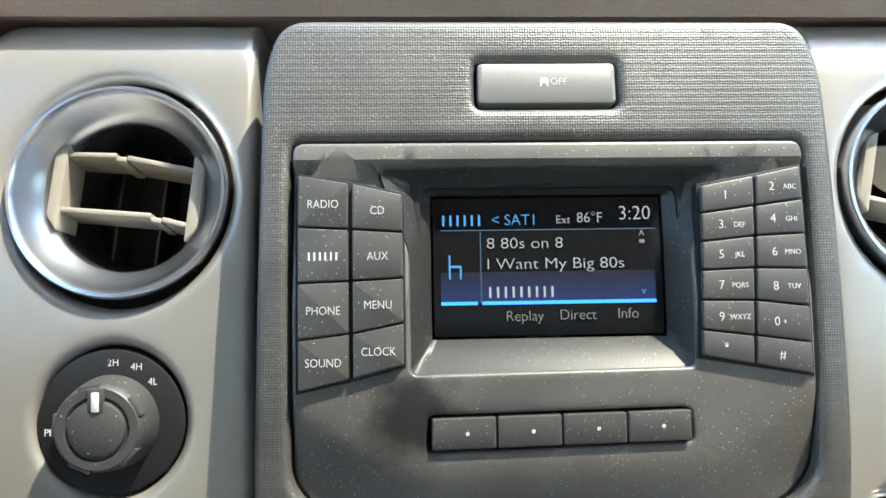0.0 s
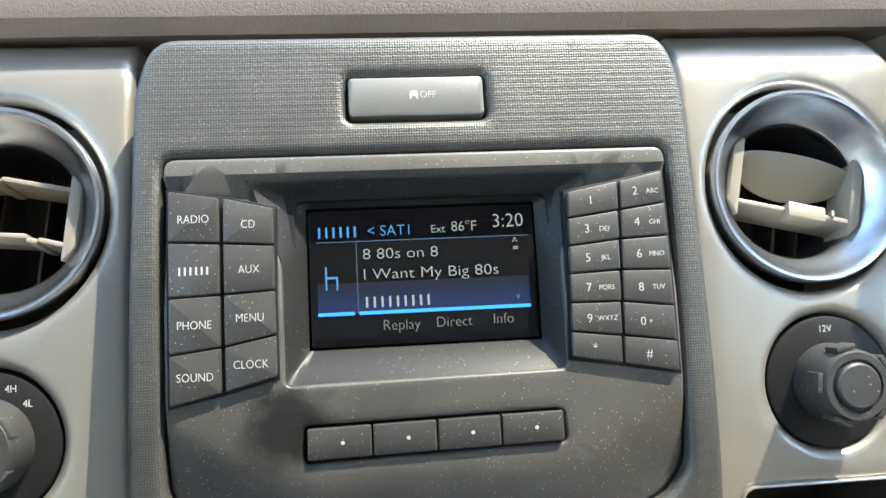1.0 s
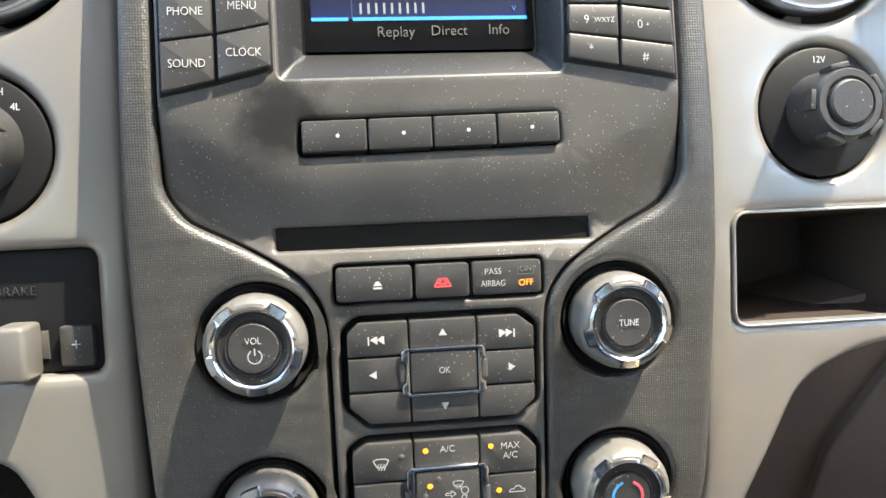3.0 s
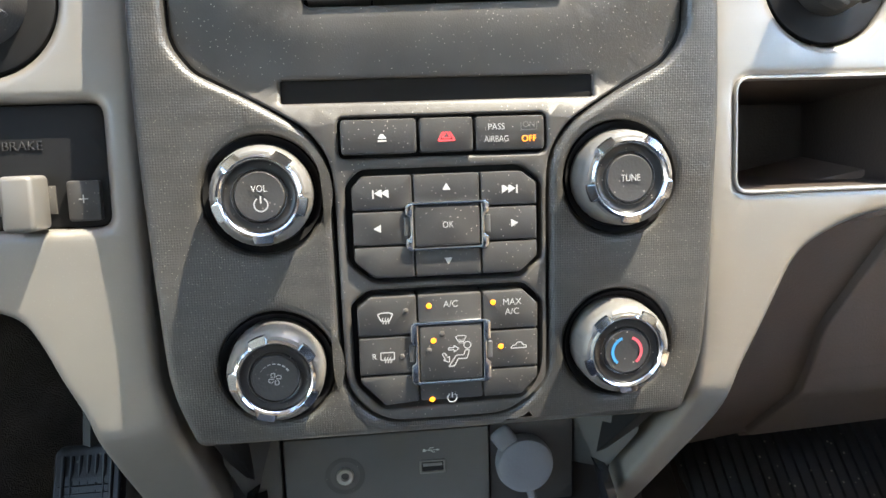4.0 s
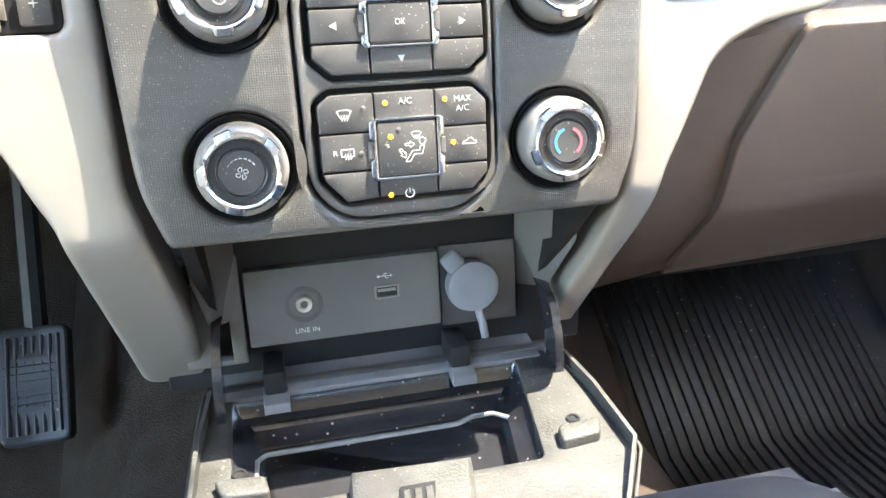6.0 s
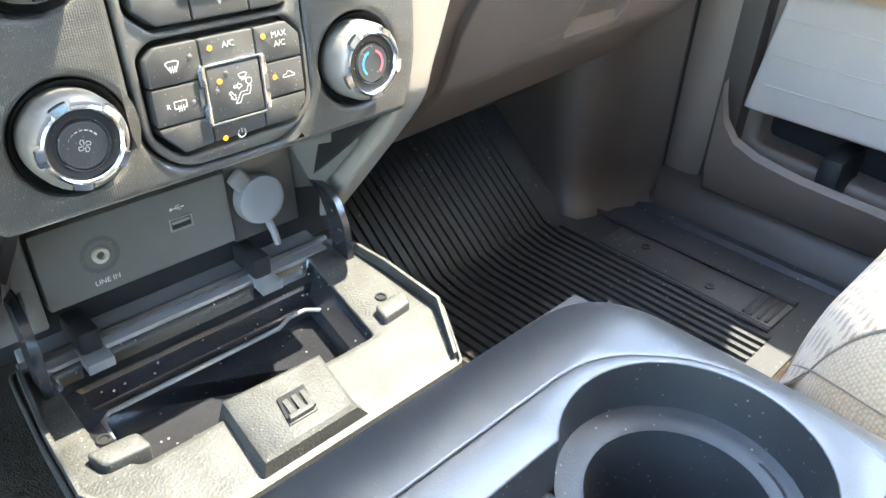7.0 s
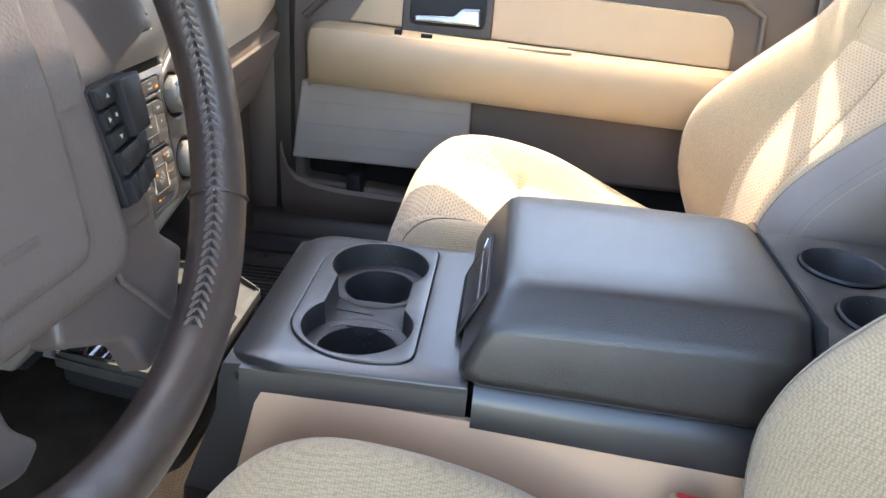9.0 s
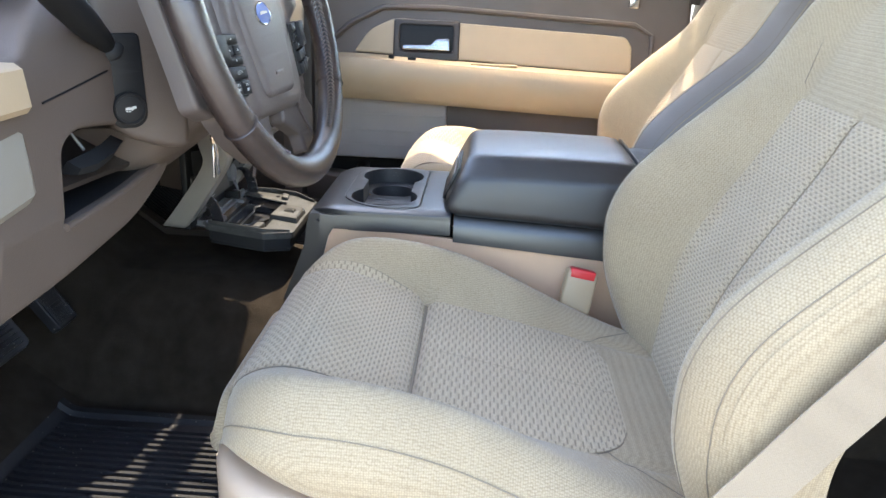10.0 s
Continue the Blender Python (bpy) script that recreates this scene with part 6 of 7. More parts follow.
def seat(xc, yc, lean, label, setback=0.0, lift=0.0, skirt=0.0):
    t = thing("seat", (xc, yc - 0.2, FLOOR), label, "car seat", "front seats")
    rear = yc - 0.46
    def top(x, y, d=0.0):
        return Vector((xc + x, rear + y, cushion_top(x, y) + lift + d))
    # cushion: top, walls and nose in one skin
    rings = []
    for y in sorted(span(-0.02, 0.40, 36) + [0.297, 0.302, 0.306, 0.309, 0.311, 0.313, 0.316, 0.320, 0.325]) + [0.40 + 0.1005 * math.sin(a) for a in span(0.08, math.pi / 2, 14)]:
        w = plan(y)
        ring = [top(x, y) for x in span(-w, w, 60)]
        edge = cushion_top(w, y) + lift
        foot = min(edge - 0.006, 0.196 + 0.05 * y + lift + skirt * (0.030 + 0.022 * smooth(0.36, 0.46, y)))
        low = [(w + b, edge + (foot - edge) * k) for b, k in ((0.007, 0.22), (0.010, 0.5), (0.006, 0.8), (-0.006, 1.0))] if skirt else [(w + b, edge + (foot - edge) * k) for b, k in ((0.002, 0.22), (-0.004, 0.5), (-0.016, 0.8), (-0.030, 1.0))]
        ring += [Vector((xc + x, rear + y, z)) for x, z in low]
        ring += [Vector((xc - x, rear + y, z)) for x, z in low[::-1]]
        rings.append(ring)
    nose = rings[-1]
    centre = sum(nose, Vector()) / len(nose)
    for k, dy in ((0.97, 0.006), (0.86, 0.011), (0.6, 0.014)) if skirt else ((0.97, 0.001), (0.86, 0.0015), (0.6, 0.002)):
        rings.append([Vector((centre.x + (q.x - centre.x) * (1 - (1 - k) * 0.12), q.y + dy, centre.z + (q.z - centre.z) * k)) for q in nose])
    part("cushion", loft(rings), M_CLOTH, t, sharp=70)
    wide = SEAT_W + (0.013 if skirt else -0.034)
    shell = rpoly([(xc - wide, rear + 0.02), (xc + wide, rear + 0.02), (xc + wide, rear + (0.498 if skirt else 0.470)), (xc - wide, rear + (0.498 if skirt else 0.470))], [0.03, 0.03, 0.115, 0.115], 8)
    part("cushion_valance", sheet(shell, (), 0.206 + lift + 0.052 * skirt, 0.100, 0.018, lambda u, v, d: Vector((u, v, d + 0.16 * (v - rear - 0.46) * (d > 0.12))), 0.02, 4, rows=False), M_VALANCE if skirt else M_CLOTH, t, "beige plastic seat valance" if skirt else "")

    def half(v):
        k = max(0.0, min(1.0, (0.130 - v) / 0.062))
        return INSET - 0.070 * (1 - math.sqrt(1 - k * k)) + (0.012 if skirt else 0.055) * smooth(0.312, 0.410, v)
    for vs in (span(0.0685, 0.296, 32) + [0.300, 0.3035, 0.3062, 0.3086], [0.3134, 0.3158, 0.3185, 0.322] + span(0.326, 0.4985, 28)):
        part("cushion_insert", surface(lambda u, v: top(u * half(v), v, 0.0016), span(-1, 1, 44), vs), M_INSERT, t, "patterned cloth insert")
    for s in (-1, 1):
        part("seam", tube([top(s * (half(y) + 0.001), y, 0.0006) for y in span(0.069, 0.49, 50)], 0.0006, 6), M_STITCH, t)
        part("seam", tube([top(s * (plan(y) - 0.004), y, 0.0008) for y in span(0.0, 0.40, 26) + [0.40 + 0.098 * math.sin(a) for a in span(0.08, 1.30, 12)]], 0.0007, 6), M_STITCH, t)
        part("seam", tube([top(s * (INSET - 0.012 + 0.075 * k), 0.100 - 0.095 * k, 0.0006) for k in span(0, 1, 10)], 0.0006, 6), M_STITCH, t)
    part("seam", tube([top(x, 0.311, 0.0004) for x in span(-INSET, INSET, 20)], 0.0022, 6), M_STITCH, t)
    part("stitch_line", tube([top(0.0, y, 0.0012) for y in span(0.07, 0.306, 24)], 0.0006, 6), M_STITCH, t)
    # backrest
    hinge = Vector((xc, rear + 0.010 - setback, 0.205))
    up = Vector((0, -math.sin(radians(lean)), math.cos(radians(lean))))
    out = Vector((0, math.cos(radians(lean)), math.sin(radians(lean))))
    def bp(x, h, d):
        return hinge + Vector((x, 0, 0)) + up * h + out * d
    def bw(h):
        return BACK_W * (1 - 0.10 * smooth(0.42, 0.66, h) - 0.05 * smooth(0.16, 0.0, h))
    rings = []
    flanks = {-1: [], 1: []}
    for h in span(0.0, 0.66, 54):
        w = bw(h)
        ring = [bp(x / BACK_W * w, h, back_depth(x, h)) for x in span(-BACK_W, BACK_W, 60)]
        e = back_depth(BACK_W, h)
        hem = [(0.004, 0.010), (-0.002, 0.100)]
        ring += [bp(w + o, h, e - dd) for o, dd in hem] + [bp(-w - o, h, e - dd) for o, dd in hem[::-1]]
        rings.append(ring)
        for s in (-1, 1):
            flanks[s].append([bp(s * (w + o), h, e - dd) for o, dd in ((0.001, 0.0), (0.0065, 0.010), (0.0090, 0.026), (0.008, 0.060), (-0.004, 0.104))])
    part("backrest", loft(rings), M_CLOTH, t, sharp=70)
    for s in (-1, 1):
        part("side_panel", loft(flanks[s], False, False), M_VINYL if s * xc < 0 else M_CLOTH, t, "brown vinyl side panel" if s * xc < 0 else "")
    if xc > 0:
        part("side_panel", surface(lambda u, v: bp(-u / BACK_W * bw(v), v, back_depth(u, v) + 0.0012), span(0.2335, BACK_W, 8), span(0.03, 0.64, 44)), M_VINYL, t, "brown vinyl side panel")
    for a, b in ((-1.0, -0.012), (0.012, 1.0)):
        part("backrest_insert", surface(lambda u, v: bp(u * 0.146, v, back_depth(u * 0.146, v) + 0.0016), span(a, b, 20), span(0.02, 0.404, 44)), M_INSERT, t, "patterned cloth insert")
    for s in (-1, 1):
        part("seam", tube([bp(s * 0.147, v, back_depth(0.147, v) + 0.0006) for v in span(0.02, 0.408, 30)], 0.0006, 6), M_STITCH, t)
        part("seam", tube([bp(s * 0.147 * (1 + 0.25 * k), 0.408 + 0.14 * k, back_depth(0.147 * (1 + 0.25 * k), 0.408 + 0.14 * k) + 0.0006) for k in span(0, 1, 10)], 0.0006, 6), M_STITCH, t)
        part("seam", tube([bp(s * 0.232 / BACK_W * bw(v), v, back_depth(0.232, v) + 0.0008) for v in span(0.04, 0.62, 44)], 0.0006, 6), M_STITCH, t)
        part("seam", tube([bp(s * 0.262 / BACK_W * bw(v), v, back_depth(0.262, v) + 0.0008) for v in span(0.04, 0.62, 44)], 0.0006, 6), M_STITCH, t)
    part("seam", tube([bp(x, 0.408, back_depth(x, 0.408) + 0.0008) for x in span(-0.147, 0.147, 24)], 0.0006, 6), M_STITCH, t)
    part("headrest", box(xc - 0.13, xc + 0.13, hinge.y - 0.40, hinge.y - 0.27, 0.84, 1.02, 0.05, 5), M_CLOTH, t)
    return t


seat(-0.415, 0.085, 24, "tan cloth driver seat with patterned inserts", skirt=1.0)
seat(0.448, 0.018, 25, "tan cloth passenger seat, half in sunlight", 0.034, 0.0)


# ---- steering wheel and column ----
wheel = thing("steering_wheel", (-0.42, 0.12, 0.66), "brown leather stitched steering wheel with silver-grey spokes", "steering wheel")
WF = Matrix.Translation((-0.4152, 0.1067, 0.6699)) @ Matrix.Rotation(radians(-4.4), 4, "Z") @ Matrix.Rotation(radians(74), 4, "X")
RIM = 0.1766


rim = bmesh.new()
rings = []
for i in range(97):
    a = 2 * math.pi * i / 96
    fat = 0.0165 + 0.002 * math.exp(-((math.sin(a) - 0.25) / 0.3) ** 2)
    rings.append([WF @ Vector(((RIM + fat * math.cos(t)) * math.cos(a), (RIM + fat * math.cos(t)) * math.sin(a), fat * 0.92 * math.sin(t))) for t in (2 * math.pi * j / 18 for j in range(18))])
part("rim", loft(rings, True, False, rim), M_LEATHER, wheel)
M_THREAD = mat("lacing_thread", (0.105, 0.075, 0.062), 0.5)


def on_skin(a, t, out=0.0):
    """A point on the leather of the rim, a round the wheel and t round its section."""
    fat = 0.0165 + 0.002 * math.exp(-((math.sin(a) - 0.25) / 0.3) ** 2) + out
    return WF @ Vector(((RIM + fat * math.cos(t)) * math.cos(a), (RIM + fat * math.cos(t)) * math.sin(a), fat * 0.92 * math.sin(t)))


for a0, a1 in ((-1.12, 0.62), (math.pi - 0.62, math.pi + 1.12)):
    stitches = bmesh.new()
    k = int((a1 - a0) * RIM / 0.0056)
    for i in range(k):
        a = a0 + (a1 - a0) * i / k
        da = 0.0056 / RIM
        for ta, tb in ((2.98, 2.70), (2.42, 2.70)):
            tube([on_skin(a, ta, -0.0006), on_skin(a + da * 0.45, (ta + tb) / 2, 0.0013), on_skin(a + da * 0.95, tb, -0.0002)], 0.00105, 5, stitches)
    part("stitching", stitches, M_THREAD, wheel, "laced leather stitching")
    part("lacing_groove", tube([on_skin(a, 2.70, -0.0004) for a in span(a0, a1, 40)], 0.0013, 6), M_BLACK, wheel)
for a in (-0.62, -math.pi + 0.62, 0.62, math.pi - 0.62):
    ring = [WF @ Vector(((RIM + 0.0172 * math.cos(t)) * math.cos(a), (RIM + 0.0172 * math.cos(t)) * math.sin(a), 0.0159 * math.sin(t))) for t in (2 * math.pi * j / 20 for j in range(20))]
    part("leather_joint", tube(ring, 0.0010, 6, None, True), M_LEATHER, wheel)


def wheel_face(u, v, d=0.0):
    return WF @ Vector((u * 0.97, v * 0.95 - 0.013, d - 0.008 - 0.25 * (u * u + v * v)))


M_SPOKE = grained(mat("spoke_brown", (0.12, 0.10, 0.09), 0.42), (0.090, 0.072, 0.067), 700, 0.2, 0.0004, 0.06, 9)
M_WHEELPAD = grained(mat("wheel_pad_vinyl", (0.08, 0.065, 0.06), 0.48), (0.108, 0.088, 0.082), 500, 0.3, 0.0005, 0.08, 9)
hub = rpoly([(-0.092, 0.098), (0.092, 0.098), (0.094, 0.0), (0.082, -0.106), (-0.076, -0.102), (-0.092, 0.0)], 0.026)
part("hub", sheet(hub, (), 0.000, -0.060, 0.014, wheel_face, round_steps=4), M_WHEELPAD, wheel)
pad_outline = rpoly([(-0.064, 0.104), (0.064, 0.104), (0.056, -0.01), (0.044, -0.084), (-0.044, -0.084), (-0.056, -0.01)], 0.014)
part("airbag_cover", sheet(pad_outline, (), 0.0045, -0.014, 0.007, wheel_face, round_steps=4), M_WHEELPAD, wheel)
part("badge_oval", lathe([(0.0215, 0.010), (0.0213, 0.0160), (0.0196, 0.0168), (0.0190, 0.0158), (0, 0.0158)], WF @ Matrix.Translation((0, -0.009, -0.0195)) @ Matrix.Diagonal((1.0, 0.58, 1, 1)), 40), M_CHROME, wheel)
part("badge_face", lathe([(0.0188, 0.0156), (0.0184, 0.0164), (0, 0.0166)], WF @ Matrix.Translation((0, -0.009, -0.0195)) @ Matrix.Diagonal((1.0, 0.56, 1, 1)), 40), mat("badge_blue", (0.02, 0.06, 0.26), 0.45, 0, 0.3), wheel, "plain blue oval badge")
part("badge_mark", sheet(rpoly([(-0.0105, 0.0022), (-0.006, 0.0030), (0.010, 0.0040), (0.0105, 0.0062), (-0.004, 0.0066), (-0.010, 0.0050)], 0.002), (), 0.0058, 0.0046, 0.0003, wheel_face, rows=False), M_WHITE, wheel)
for s in (-1, 1):
    outline = [(s * 0.066, 0.048), (s * 0.178, 0.036), (s * 0.172, -0.070), (s * 0.150, -0.082), (s * 0.058, -0.086)] if s < 0 else [(0.066, 0.048), (0.178, 0.036), (0.176, 0.010), (0.122, -0.008), (0.112, -0.088), (0.058, -0.086)]
    spoke = sheet(rpoly(outline, 0.006), (), -0.006, -0.024, 0.004, wheel_face, round_steps=3)
    part("spoke", spoke, M_SPOKE, wheel)
    foot = [(-0.060, 0.0), (-0.125, -0.008), (-0.142, -0.050), (-0.138, -0.086), (-0.115, -0.116), (-0.085, -0.138), (-0.026, -0.154), (-0.012, -0.146), (-0.024, -0.130), (-0.024, -0.107), (-0.020, -0.060)] if s < 0 else [
        (0.060, 0.0), (0.122, -0.020), (0.126, -0.060), (0.118, -0.100), (0.138, -0.118), (0.104, -0.158), (0.069, -0.165), (0.062, -0.140), (0.015, -0.116), (0.030, -0.060)]
    leg = sheet(rpoly(foot, 0.006), (), -0.010, -0.026, 0.004, wheel_face, round_steps=3)
    part("lower_spoke", leg, M_SPOKE, wheel)
    part("spoke_edge", tube([wheel_face(s * u, v, -0.007) for u, v in ((0.062, 0.050), (0.066, -0.02), (0.058, -0.066), (0.066, -0.106), (0.102, -0.152))], 0.0018, 8), M_SPOKE, wheel)
    podface = sheet(rpoly([(s * 0.080, -0.0105), (s * (0.149 if s < 0 else 0.121), -0.008), (s * (0.147 if s < 0 else 0.111), -0.067), (s * 0.082, -0.074)], 0.004), (), 0.001, -0.014, 0.002, wheel_face)
    pod = part("switch_pod", podface, M_BLACK, wheel)

    def key(u, v):
        """A place on the pod: u from its inner edge outwards, v down it, both 0 to 1."""
        a, b = Vector((0.0810, -0.0115)).lerp(Vector((0.0830, -0.0730)), v), Vector((0.1480 if s < 0 else 0.1200, -0.0090)).lerp(Vector((0.1460 if s < 0 else 0.1100, -0.0660)), v)
        q = a.lerp(b, u)
        return Vector((s * q.x, q.y))

    for i, (u0, u1, v0, v1, high) in enumerate(((0.48, 0.98, 0.0, 0.50, 0.0085), (0.02, 0.46, 0.0, 0.16, 0.0045), (0.02, 0.20, 0.18, 0.34, 0.0045), (0.22, 0.46, 0.18, 0.34, 0.0035), (0.02, 0.46, 0.36, 0.50, 0.0045),
                                                (0.02, 0.60, 0.53, 0.73, 0.0055), (0.62, 0.98, 0.53, 0.73, 0.0045), (0.02, 0.30, 0.76, 0.98, 0.0055), (0.32, 0.60, 0.76, 0.98, 0.0055), (0.62, 0.98, 0.76, 0.98, 0.0045))):
        part("switch", sheet(rpoly([key(u0, v0), key(u1, v0), key(u1, v1), key(u0, v1)], 0.0014), (), high, 0.0, 0.0012, wheel_face, rows=False), M_BLACK, pod)
    def print_at(u, v, high, shape):
        c = key(u, v)
        bm = bmesh.new()
        bm.faces.new([bm.verts.new(wheel_face(c.x + a * 0.001, c.y + b * 0.001, high)) for a, b in shape])
        part("switch_print", bm, M_WHITE, pod, flat=True)
    arrow = ((-1.6, -1.0), (1.6, -1.0), (0, 1.3))
    print_at(0.24, 0.08, 0.0048, arrow)
    print_at(0.11, 0.26, 0.0048, ((-1.0, -1.6), (1.3, 0), (-1.0, 1.6)))
    print_at(0.24, 0.43, 0.0048, ((-1.6, 1.0), (0, -1.3), (1.6, 1.0)))
    print_at(0.34, 0.26, 0.0038, ((-1, -1), (1, -1), (1, 1), (-1, 1)))
    for word, u, v, size in (("- SET +", 0.30, 0.63, 0.0048), ("CNCL", 0.45, 0.83, 0.0034), ("RSM", 0.45, 0.91, 0.0034), ("ON", 0.16, 0.83, 0.0034), ("OFF", 0.16, 0.91, 0.0034)):
        if s < 0:
            c = key(u, v)
            writing(word, Matrix.Translation(wheel_face(c.x, c.y, 0.0060)) @ WF.to_3x3().to_4x4(), size, M_WHITE, pod)
part("airbag_print", sheet(rect(-0.011, 0.011, -0.0620, -0.0580), (), 0.0051, 0.001, 0.0001, wheel_face, rows=False), M_SPOKE, wheel)

CF = Matrix.Translation((-0.407, 0.124, 0.655)) @ Matrix.Rotation(radians(65), 4, "X")
column = thing("steering_column", (-0.41, 0.25, 0.56), "brown plastic steering column shroud with stalks", "steering column")
crings = []
for d, w, h, dv in ((-0.046, 0.066, 0.052, -0.008), (-0.056, 0.080, 0.064, -0.012), (-0.10, 0.088, 0.073, -0.018), (-0.18, 0.092, 0.082, -0.026), (-0.26, 0.095, 0.088, -0.030)):
    crings.append([CF @ Vector((w * math.copysign(abs(math.cos(t)) ** 0.42, math.cos(t)), dv + h * math.copysign(abs(math.sin(t)) ** 0.42, math.sin(t)), d)) for t in (2 * math.pi * j / 40 for j in range(40))])
part("shroud", loft(crings), M_BROWN, column)
part("shroud_joint", tube([CF @ Vector((-0.0810, -0.022, -0.056)), CF @ Vector((-0.0885, -0.026, -0.10)), CF @ Vector((-0.0925, -0.034, -0.18)), CF @ Vector((-0.0955, -0.040, -0.26))], 0.0011, 6), M_BLACK, column)
part("screw_hole", lathe([(0.0036, 0.0), (0.0036, 0.003), (0, 0.003)], CF @ Matrix.Translation((-0.0868, -0.006, -0.110)) @ Matrix.Rotation(radians(-90), 4, "Y"), 16), M_BLACK, column)
part("stalk", tube([(-0.500, 0.224, 0.622), (-0.530, 0.220, 0.631), (-0.552, 0.216, 0.643), (-0.580, 0.212, 0.656), (-0.620, 0.207, 0.676), (-0.670, 0.200, 0.700), (-0.700, 0.196, 0.712)], [0.008, 0.0085, 0.0105, 0.0130, 0.0140, 0.0135, 0.010], 16), M_BLACK, column, "black indicator stalk")
part("stalk_boot", lathe([(0.0145, -0.01), (0.014, 0.004), (0.011, 0.007), (0.007, 0.008), (0, 0.008)], Matrix.Translation((-0.531, 0.219, 0.631)) @ Matrix.Rotation(radians(-60), 4, "Y") @ Matrix.Rotation(radians(20), 4, "X"), 28), M_BLACK, column)
key_thing = thing("key", (-0.33, 0.20, 0.50), "metal key hanging below the steering column", "key")
for dx, turn in ((0.0, 4), (0.007, -6)):
    blade = box(-0.0035, 0.0035, -0.001, 0.001, -0.050, -0.008, 0.0006)
    add(blade, lathe([(0.008, -0.001), (0.008, 0.001), (0.004, 0.001), (0.004, -0.001), (0.008, -0.001)], Matrix.Rotation(radians(90), 4, "X"), 20))
    part("key_blade", moved(blade, Matrix.Translation((-0.318 + dx, 0.205, 0.505)) @ Matrix.Rotation(radians(turn), 4, "Y")), M_CHROME, key_thing)

# ---- driver side dash ----
dash = thing("driver_dash", (-0.5, 0.3, 0.40), "brown lower dash on the driver side with open cubby", "dashboard panel")


def dash_face(u, z, d=0.0):
    """The driver's lower dash: upright, curling away at its far top edge."""
    y = 0.214 + 0.22 * max(0.0, 0.505 - z) + 2.2 * max(0.0, z - 0.615) ** 1.5 + 0.05 * smooth(-0.45, -0.25, u)
    return Vector((u, y - d, z))


DASH = rpoly([(-0.735, 0.632), (-0.665, 0.636), (-0.625, 0.662), (-0.56, 0.688), (-0.235, 0.690), (-0.235, 0.600), (-0.31, 0.565), (-0.395, 0.518), (-0.44, 0.484), (-0.50, 0.456), (-0.635, 0.442), (-0.735, 0.440)], [0.004, 0.01, 0.03, 0.03, 0.01, 0.02, 0.03, 0.03, 0.03, 0.03, 0.03, 0.01])
CUBBY = rpoly([(-0.634, 0.560), (-0.610, 0.570), (-0.545, 0.563), (-0.444, 0.534), (-0.426, 0.516), (-0.456, 0.507), (-0.535, 0.498), (-0.642, 0.495)], [0.010, 0.014, 0.02, 0.010, 0.006, 0.006, 0.02, 0.006])
part("lower_panel", sheet(DASH, [CUBBY], 0.0, -0.03, 0.006, dash_face, round_steps=3, hole_bottom=-0.012, cols=True), M_BROWN, dash)
cub = bmesh.new()
ring = resampled(CUBBY, 0.01)
loft([[dash_face(q[0], q[1], -0.010) for q in ring], [dash_face(q[0], q[1], -0.075) for q in offset(ring, -0.003)]], True, False, cub)
cub.faces.new([q for q in cub.verts][-len(ring):])
part("cubby_liner", cub, M_BLACK, dash, "black cubby interior")
# darker brown than the panel, standing in for shade inside the cubby
part("cubby_floor", loft([[Vector((x, 0.231, z)), Vector((x, 0.229, z + 0.005)), Vector((x, 0.288, z + 0.036)), Vector((x, 0.288, z + 0.030))] for x, z in ((-0.633, 0.517), (-0.545, 0.512), (-0.445, 0.506))]), M_DARKBROWN, dash)
part("cubby_lip", tube([dash_face(u, z, 0.000) for u, z in ((-0.642, 0.494), (-0.60, 0.4945), (-0.535, 0.4975), (-0.475, 0.5040), (-0.440, 0.5100))], 0.0036, 10), M_BROWN, dash)
part("hood_lever", loft([[Vector((x, y + 0.006, z - h)), Vector((x, y - 0.012, z - h)), Vector((x, y - 0.016, z)), Vector((x, y - 0.004, z + h))] for x, y, z, h in ((-0.600, 0.236, 0.534, 0.006), (-0.585, 0.228, 0.536, 0.008), (-0.555, 0.228, 0.539, 0.007), (-0.515, 0.238, 0.541, 0.005))]), M_BLACK, dash, "black hood release lever")
part("lever_stem", tube([(-0.556, 0.240, 0.540), (-0.560, 0.262, 0.575)], 0.0018, 8), M_KNURL, dash)
facing = Matrix((Vector((0.70, -0.714, 0)), Vector((0, 0, 1)), Vector((-0.714, -0.70, 0)))).transposed().to_4x4()
flank = Matrix.Translation((-0.530, 0.206, 0.600)) @ facing


def flank_face(u, v, d=0.0):
    return flank @ Vector((u, v, d))


part("column_surround", sheet(rpoly([(-0.024, 0.085), (0.060, 0.085), (0.060, -0.070), (0.030, -0.066), (-0.004, -0.052), (-0.024, -0.030)], 0.012), (), -0.002, -0.05, 0.008, flank_face, round_steps=4), M_BROWN, dash)
part("switch_plate", sheet(rpoly([(-0.016, 0.044), (0.016, 0.044), (0.018, -0.034), (0.010, -0.043), (-0.010, -0.043), (-0.018, -0.030)], 0.006), (), 0.0004, -0.01, 0.001, flank_face, round_steps=2), M_BLACK, dash)
part("panel_joint", tube([dash_face(u, z, 0.0004) for u, z in ((-0.655, 0.600), (-0.60, 0.606), (-0.548, 0.612))], 0.0010, 6), M_BLACK, dash)
bf = flank @ Matrix.Translation((0.0, -0.024, 0.001))
pedal_button = part("pedal_button", lathe([(0.0155, -0.002), (0.0155, 0.0035), (0.0143, 0.0052), (0.0132, 0.0052), (0.0125, 0.0036), (0.007, 0.0042), (0, 0.0044)], bf, 40), M_BLACK, dash, "round black button with white symbol")
